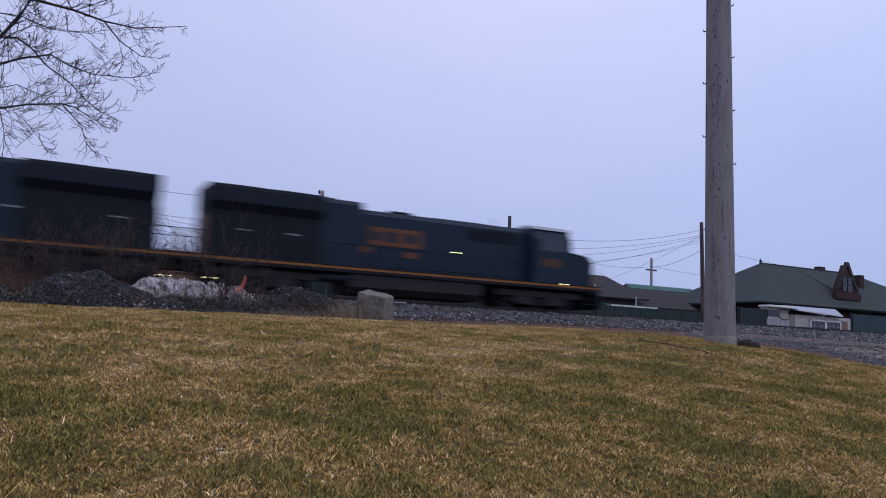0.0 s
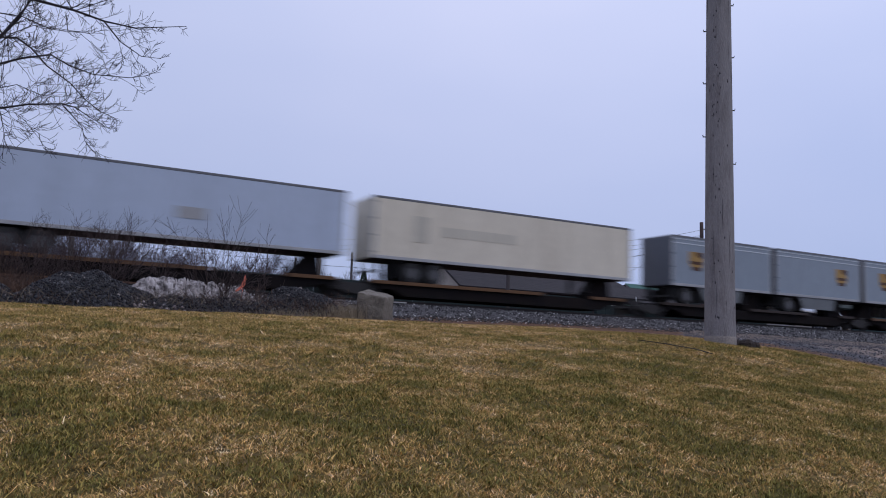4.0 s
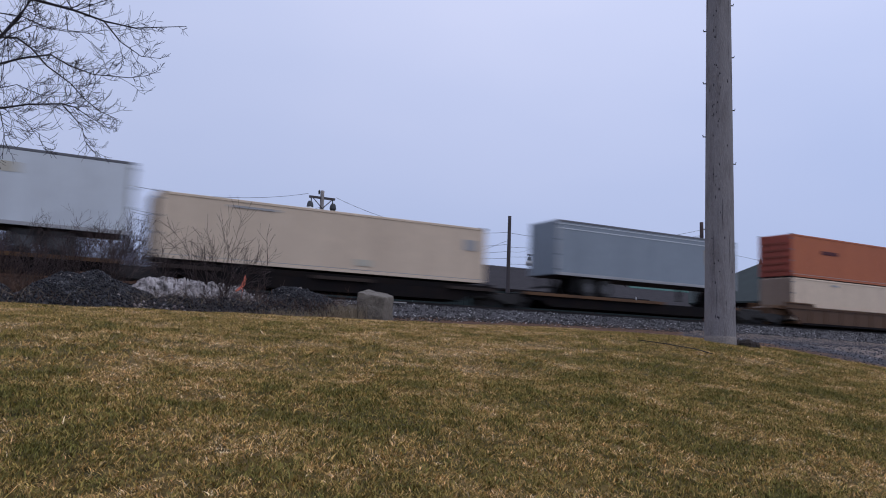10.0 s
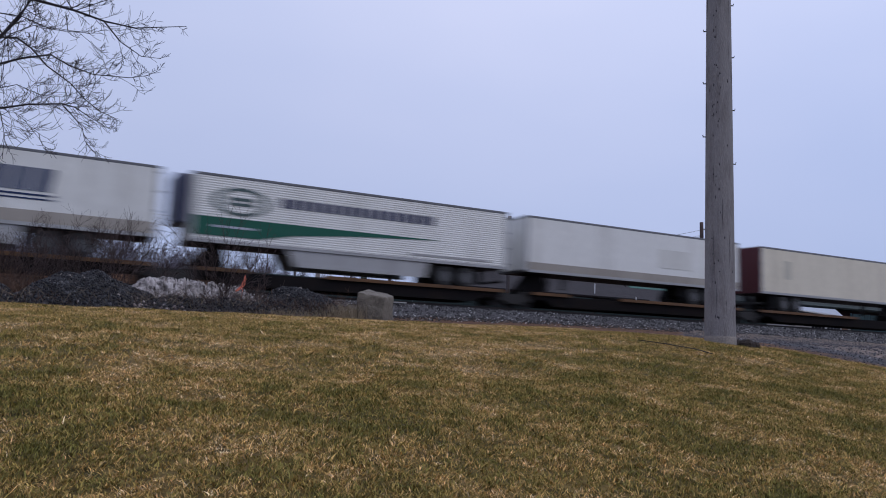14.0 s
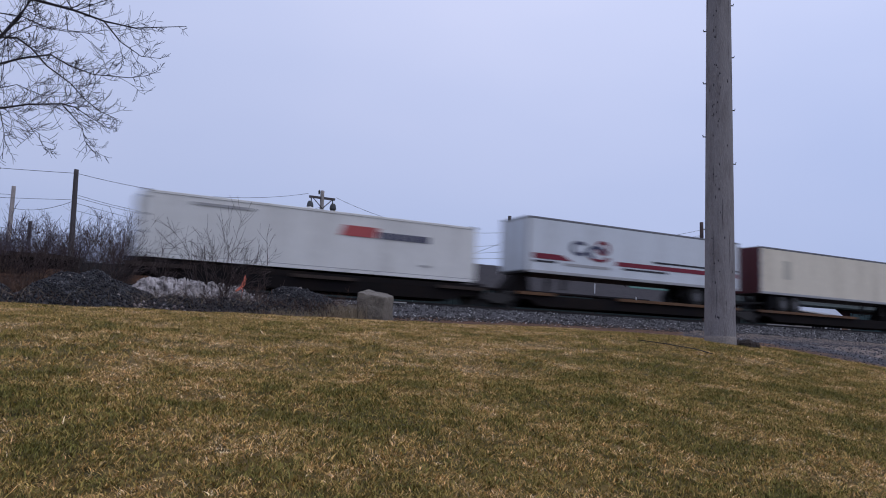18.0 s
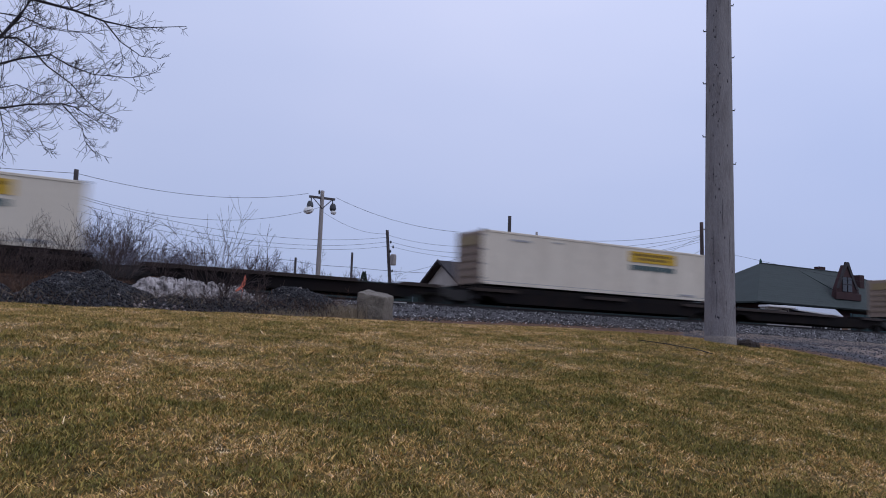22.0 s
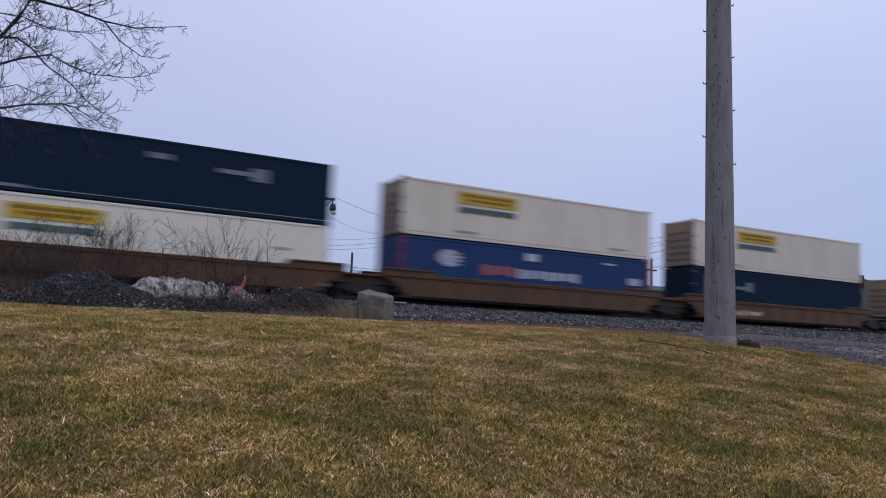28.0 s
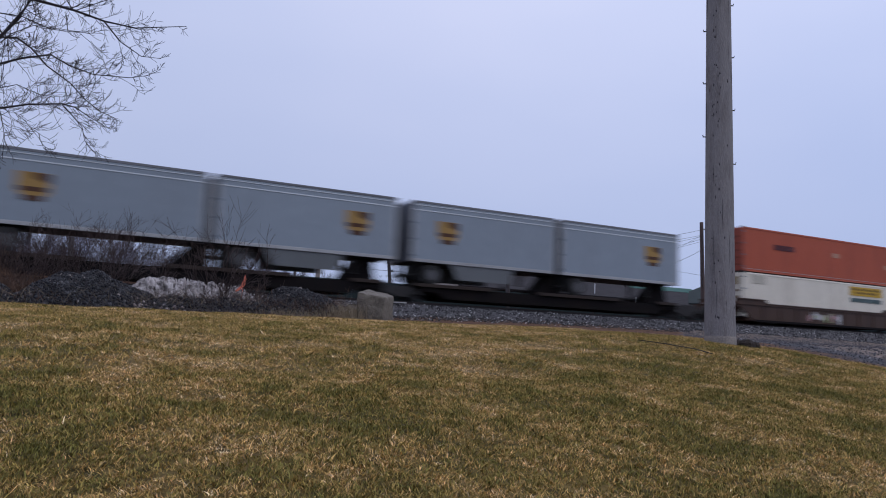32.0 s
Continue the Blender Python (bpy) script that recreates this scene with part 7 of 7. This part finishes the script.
    for x in (1.95, R - 0.85):
        for y in (-1.4, -0.5, 0.5, 1.4):
            mk("end_handrail", lambda g: g.tube([(X(x), y, 1.45), (X(x), y, 2.5)], 0.02, 5), "loco_yellow")
    mk("pilot", lambda g: g.prism(prof([(1.95, 1.2), (2.1, 0.25), (1.9, 0.18), (1.8, 1.2)]), -1.4, 1.4), "loco_dark")
    for a, b in ((1.9, 2.75), (R - 0.8, R - 1.5)):
        mk("coupler", lambda g: box(g, a, b, -0.12, 0.12, 0.72, 0.98, 0.03), "steel")
    lamps = [(-7.0, -0.96, 2.62), (-0.5, -1.51, 1.42), (R + 0.3, -1.51, 0.42)] if f > 0 else [(-1.2, -1.51, 1.12), (2.0, -1.51, 0.55), (R - 0.2, -1.51, 0.40)]
    for x, y, z in lamps:
        mk("marker_light", lambda g: box(g, x - 0.06, x + 0.06, y - 0.012, y + 0.01, z - 0.022, z + 0.022), "lamp_small", None, "small lit step light")
    if f < 0:
        for y in (-0.95, 0.95):
            mk("ditch_light", lambda g: box(g, 2.02, 1.96, y - 0.1, y + 0.1, 1.5, 1.7, 0.02), "loco_roof")
    for x in ((R + 1.7, R + 4.0) if f > 0 else (R + 1.6, R + 5.6)):
        mk("data_plate", lambda g: box(g, x - 0.22, x + 0.22, -1.02, -0.99, 2.66, 2.73), "loco_roof", None, "small pale plate")
    for k in range(7):
        mk("radiator_door", lambda g: box(g, R + 0.45 + 0.68 * k, R + 1.03 + 0.68 * k, -1.02, -0.99, 1.62, 3.05, 0.006), "loco_dark")
    for x in (-1.9, R + 2.6):
        mk("motor_housing", lambda g: box(g, x - 2.55, x + 2.55, -0.66, 0.66, 0.16, 1.12, 0.05), "loco_dark")
        for s in (-1, 1):
            mk("brake_rigging", lambda g: (box(g, x - 2.75, x + 2.75, min(s * 1.02, s * 1.2), max(s * 1.02, s * 1.2), 0.62, 0.98, 0.04), box(g, x - 1.5, x - 0.5, min(s * 1.0, s * 1.22), max(s * 1.0, s * 1.22), 0.22, 0.64, 0.04), box(g, x + 0.5, x + 1.5, min(s * 1.0, s * 1.22), max(s * 1.0, s * 1.22), 0.22, 0.64, 0.04)), "loco_tank")
        bogie(ob, X(x), "truck", (-1.9, 0.0, 1.9), 0.53 - 0.073, "loco_dark")
    return ob


LOCO_A = locomotive(26.5, 1, "dark blue freight locomotive with a dull yellow stripe")
LOCO_B = locomotive(-13.4, -1, "dark blue freight locomotive running backwards with lit headlights")

UPS_F = ("emblem", 6.05, 0.92, 1.2, 1.15)
UPS_R = ("emblem", 1.4, 0.92, 1.2, 1.15)
GREY = "plain grey short highway trailer with a gold shield emblem"
for front, mark in ((-17.57, UPS_F), (-27.09, UPS_R), (-54.64, UPS_F), (-63.80, UPS_R), (-821.63, UPS_F), (-830.71, UPS_R), (-840.26, UPS_F), (-849.3, UPS_R)):
    trailer(front, 8.7, "grey", [mark], GREY, ends="grey_end", rear="grey_end", gear_at=1.2, axles=1, skirt=3.9 if front in (-54.64, -63.80, -830.71, -840.26) else 0.0)
trailer(-40.2, 13.95, "grey", [("emblem", 1.7, 0.85, 1.5, 1.25)], "long grey highway trailer with a gold shield emblem", ends="grey_end", rear="grey_end", skirt=6.5, gear_at=2.4, flip=True)
trailer(-75.7, 16.15, "cream", [("patch", 2.2, 0.8, 0.8, 1.3), ("faded_bars", 3.8, 1.2, 4.5, 0.5)], "dirty cream highway trailer with faded lettering")
trailer(-93.24, 16.15, "pale_blue", [("dark", 8.5, 1.6, 1.2, 0.5)], "pale blue-grey highway trailer", rear="red_door")
trailer(-110.25, 16.15, "cream", [("dark", 1.6, 0.65, 1.3, 1.2), ("faded_bars", 3.1, 0.9, 4.2, 0.75)], "dirty cream highway trailer with faded lettering and red doors", rear="red_door", skirt=0.0)
trailer(-127.66, 14.6, "cool_white", [("dark", 13.0, 2.5, 0.7, 0.1)], "plain white highway trailer with streaks of dirt")
trailer(-145.77, 16.15, "cool_white", [], "plain white highway trailer with grey doors", gear_at=2.0, flip=True)
container(-167.03, 0.355, "orange", [("vents", 3.0, 0.95, 2.0, 0.3), ("label", 9.0, 0.75, 0.8, 0.28), ("dark", 14.5, 0.3, 0.8, 0.12)], "orange shipping container at the bottom of a stack")
container(-167.03, 3.255, "tan", [("dark", 3.0, 0.35, 1.2, 0.12), ("patch", 9.2, 2.3, 0.6, 0.3)], "tan shipping container on top of a stack")
container(-186.70, 0.355, "navy", [("label", 1.2, 0.4, 1.0, 0.14), ("label", 8.6, 1.0, 0.7, 0.22), ("label", 11.5, 0.8, 1.6, 0.25), ("label", 13.0, 0.55, 0.6, 0.7), ("label", 14.8, 0.4, 0.6, 0.12)], "dark navy shipping container with small white bars")
container(-186.70, 3.255, "tan", [("dark", 3.0, 0.35, 1.0, 0.12), ("patch", 9.0, 2.4, 0.6, 0.3)], "tan shipping container on top of a stack")
container(-206.31, 0.355, "tan", [("dark", 4.0, 0.3, 0.8, 0.12)], "cream shipping container at the bottom of a stack")
container(-206.31, 3.255, "orange_pale", [("vents", 3.0, 0.95, 1.8, 0.24), ("dark", 14.0, 0.4, 0.6, 0.12)], "orange shipping container on top of a stack")
trailer(-227.8, 13.8, "bluegrey", [("emblem", 11.3, 0.75, 1.6, 1.2)], "blue-grey highway trailer with a gold emblem", rear="bluegrey", ends="grey_end")
container(-246.18, 1.105, "tan", [("dark", 14.9, 0.7, 0.7, 0.55), ("patch", 9.0, 2.2, 0.8, 0.3), ("dark", 3.0, 0.3, 2.2, 0.1)], "tan shipping container on a spine car")
trailer(-263.32, 16.15, "cool_white", [("dark", 1.0, 2.4, 0.9, 0.14), ("patch", 11.0, 0.6, 0.9, 0.4)], "dull white highway trailer with streaks", gear_at=2.6, flip=True)
trailer(-280.43, 16.15, "white", [("bars", 1.9, 0.5, 3.4, 0.42), ("blue_panel", 1.9, 0.95, 0.5, 0.55), ("dark", 3.2, 1.25, 2.2, 0.1), ("dark", 8.0, 2.7, 0.7, 0.1)], "white highway trailer with dark blue bars", skirt=7.2, gear_at=3.0, flip=True)
trailer(-297.33, 16.15, "grey", [("emblem", 1.3, 0.85, 1.4, 1.2)], "long grey highway trailer with a gold shield emblem", ends="grey_end", rear="grey_end", skirt=7.2, gear_at=3.6, flip=True)
trailer(-316.93, 16.15, "cream", [("patch", 2.2, 0.8, 0.7, 1.2)], "dirty cream highway trailer with red doors", rear="red_door")
trailer(-335.10, 16.15, "white", [("scrub", 9.4, 1.0, 2.6, 1.1), ("grime", 0.1, 2.5, 15.95, 0.4)], "white highway trailer with a scrubbed patch", gear_at=2.6, flip=True)
REEFER = trailer(-352.47, 16.15, "white", [("ring", 0.9, 0.52, 2.5, 1.25), ("bars", 3.9, 0.76, 8.0, 0.42), ("sweep", 0.15, 1.90, 12.0, 0.82), ("dark", 10.5, 2.65, 4.6, 0.1)], "white ribbed highway trailer with green ring emblem and sweep", wall="ribbed", skirt=7.4, gear_at=2.4, flip=True)
unit = part("cooling_unit", Geo().box(-16.15 - 0.62, -16.15 - 0.03, -0.95, 0.95, 1.9, 4.05, 0.06), "sign_dark", REEFER, "dark cooling unit on the end wall")
part("unit_grille", Geo().box(-16.15 - 0.64, -16.15 - 0.61, -0.7, 0.7, 2.1, 2.9), "ink", unit)
trailer(-369.92, 16.15, "white", [("wing", 5.6, 0.5, 6.6, 1.55), ("grime", 0.1, 2.42, 15.95, 0.48)], "white highway trailer with slanted blue bars and a tan wing", skirt=7.4, gear_at=2.8, flip=True)
trailer(-387.5, 16.15, "white", [], "plain white highway trailer")
trailer(-406.73, 16.15, "cream", [("patch", 2.0, 0.8, 0.6, 1.2)], "dirty cream highway trailer with red doors", rear="red_door")
trailer(-424.40, 16.15, "cream", [("patch", 2.2, 0.8, 0.8, 1.2)], "dirty cream highway trailer with streaked sides", rear="red_door")
trailer(-442.45, 16.15, "cool_white", [("race", 0.4, 0.5, 15.5, 2.1)], "white highway trailer with maroon racing stripes and round emblem", gear_at=2.4, flip=True)
container(-461.76, 1.105, "white", [("split_sign", 8.7, 0.62, 4.8, 0.5), ("dark", 2.0, 0.35, 2.6, 0.12), ("dark", 13.0, 2.2, 0.5, 0.1)], "white shipping container with red and black sign", rear="white")
container(-497.66, 1.105, "white", [("split_sign", 8.7, 0.62, 4.8, 0.5), ("dark", 2.0, 0.35, 2.6, 0.12), ("dark", 7.0, 0.35, 1.2, 0.1)], "white shipping container with red and black sign")
YS = ("yellow_sign", 9.9, 0.30, 3.6, 1.12)
for front in (-516.59, -552.48, -587.31, -641.15, -676.6):
    container(front, 1.105, "offwhite", [YS, ("dark", 1.8, 0.4, 1.2, 0.1), ("dark", 13.8, 2.55, 1.2, 0.1), ("dark", 4.6, 0.3, 0.5, 0.08)], "off-white shipping container with a yellow and green sign", rear="tan")
container(-605.98, 1.105, "cool_white", [("dark", 4.0, 0.3, 1.8, 0.1)], "plain white shipping container")
YU = ("yellow_sign", 3.2, 0.40, 3.6, 1.12)
container(-697.34, 0.355, "navy", [("label", 3.5, 1.0, 1.6, 0.2), ("label", 4.6, 0.7, 0.5, 0.6), ("label", 1.0, 0.5, 0.3, 1.4)], "dark navy shipping container with small white bars")
container(-697.34, 3.255, "offwhite", [("yellow_sign", 3.8, 0.40, 3.6, 1.12), ("dark", 2.8, 2.5, 1.2, 0.1)], "off-white shipping container with a yellow and green sign", rear="tan")
container(-717.02, 0.355, "blue", [("disc", 2.1, 0.55, 1.5, 0.85), ("label", 7.4, 0.33, 0.8, 0.4), ("red_print", 4.7, 1.12, 2.2, 0.55), ("white_print", 6.95, 1.2, 4.1, 0.5), ("label", 12.7, 0.42, 0.8, 0.1), ("label", 14.5, 1.15, 0.9, 0.4), ("end_post", 0.0, 0.03, 0.22, 2.8), ("end_post", 15.9, 0.03, 0.24, 2.8)], "bright blue shipping container with pale burst emblem and lettering bars")
container(-717.02, 3.255, "offwhite", [YU, ("dark", 3.0, 2.4, 1.4, 0.1), ("dark", 13.0, 2.4, 1.4, 0.1)], "off-white shipping container with a yellow and green sign", rear="tan")
container(-736.80, 0.355, "warm_white", [("yellow_sign", 2.9, 0.40, 3.6, 1.12), ("dark", 13.5, 1.2, 0.8, 0.1)], "white shipping container with a yellow and green sign")
container(-736.80, 3.255, "navy", [("label", 1.2, 0.3, 0.9, 0.14), ("label", 8.0, 0.6, 0.9, 0.25), ("label", 10.9, 0.9, 1.8, 0.2), ("label", 12.4, 0.7, 0.7, 0.6), ("label", 2.2, 2.6, 1.4, 0.12)], "dark navy shipping container with small white bars")
ORN = [("vents", 2.9, 0.95, 2.0, 0.34), ("dark", 3.0, 2.3, 1.4, 0.14), ("label", 9.0, 1.35, 0.75, 0.3), ("dark", 13.6, 2.3, 1.2, 0.12)]
for front in (-760.78, -780.35):
    container(front, 0.355, "orange_pale" if front > -770 else "orange", ORN, "orange shipping container at the bottom of a stack")
    container(front, 3.255, "orange" if front > -770 else "orange_pale", ORN, "orange shipping container on top of a stack")
container(-799.91, 0.355, "warm_white", [("yellow_sign", 10.6, 0.25, 3.6, 1.12), ("patch", 0.8, 0.2, 1.2, 0.5)], "white shipping container with a yellow and green sign")
container(-799.91, 3.255, "orange_deep", [("vents", 2.9, 0.95, 2.0, 0.34), ("label", 8.8, 1.0, 0.7, 0.3), ("label", 14.6, 1.4, 0.5, 0.3)], "orange shipping container on top of a stack")

SPINES = [(-17.0, -37.4, "pups"), (-37.8, -54.5, "trailer"), (-54.5, -73.9, "pups"), (-75.2, -92.5, "trailer"), (-92.6, -109.8, "trailer"), (-109.8, -126.8, "trailer"), (-127.0, -144.2, "trailer"), (-144.4, -163.2, "trailer"),
          (-226.6, -244.4, "trailer"), (-244.9, -262.9, "container"), (-262.9, -279.9, "trailer"), (-279.9, -297.0, "trailer"), (-297.0, -314.9, "trailer"), (-315.6, -334.0, "trailer"), (-334.2, -351.8, "trailer"), (-351.9, -369.2, "trailer"),
          (-369.3, -386.7, "trailer"), (-386.9, -405.0, "trailer"), (-405.4, -423.6, "trailer"), (-423.7, -441.5, "trailer"), (-441.8, -460.2, "trailer"), (-460.5, -479.2, "container"), (-479.4, -496.2, "none"), (-496.4, -515.1, "container"),
          (-515.3, -533.9, "container"), (-534.1, -551.0, "none"), (-551.2, -569.8, "container"), (-570.0, -585.8, "none"), (-586.0, -604.6, "container"), (-604.8, -623.4, "container"), (-623.6, -639.6, "none"), (-639.9, -658.5, "container"),
          (-658.7, -675.1, "none"), (-675.3, -693.9, "container"), (-820.8, -839.8, "pups"), (-839.9, -858.9, "pups"), (-859.1, -876.0, "none")]
turned = {-37.8, -144.4, -262.9, -279.9, -297.0, -334.2, -351.9, -369.3, -441.8}
firsts = {-17.0, -226.6, -820.8}
for a, b, load in SPINES:
    spine_unit(a, b, load, a in firsts, a in turned)
GRA = [(1.5, 0.35, 3.0, 0.6, "graffiti_b"), (5.5, 0.3, 3.5, 0.7, "graffiti_c"), (10.5, 0.3, 3.2, 0.75, "graffiti_a"), (13.8, 0.35, 1.6, 0.6, "graffiti_d")]
for x, paint, marks, first in ((-167.03, "brown_well", (), True), (-186.70, "brown_well", (), False), (-206.31, "brown_well", (), False), (-697.34, "brown_well", [(1.0, 0.4, 1.4, 0.5, "graffiti_c"), (3.2, 0.4, 2.6, 0.4, "graffiti_a")], True), (-717.02, "brown_well", (), False), (-736.80, "brown_well", (), False),
                               (-760.78, "dark_well", [(3.0, 0.35, 2.5, 0.5, "graffiti_b"), (6.0, 0.4, 3.6, 0.5, "graffiti_c")], True), (-780.35, "dark_well", GRA[2:], False), (-799.91, "dark_well", [(6.0, 0.3, 3.4, 0.8, "graffiti_c")], False)):
    well_unit(x, paint, marks, first)


def motions():
    """Every vehicle and load keeps the train's one speed along the straight track."""
    for ob, x, z in MOVED:
        walk(ob, [(t, pose(x + s, TRACK_Y, z)) for t, s in TRAVEL])


motions()
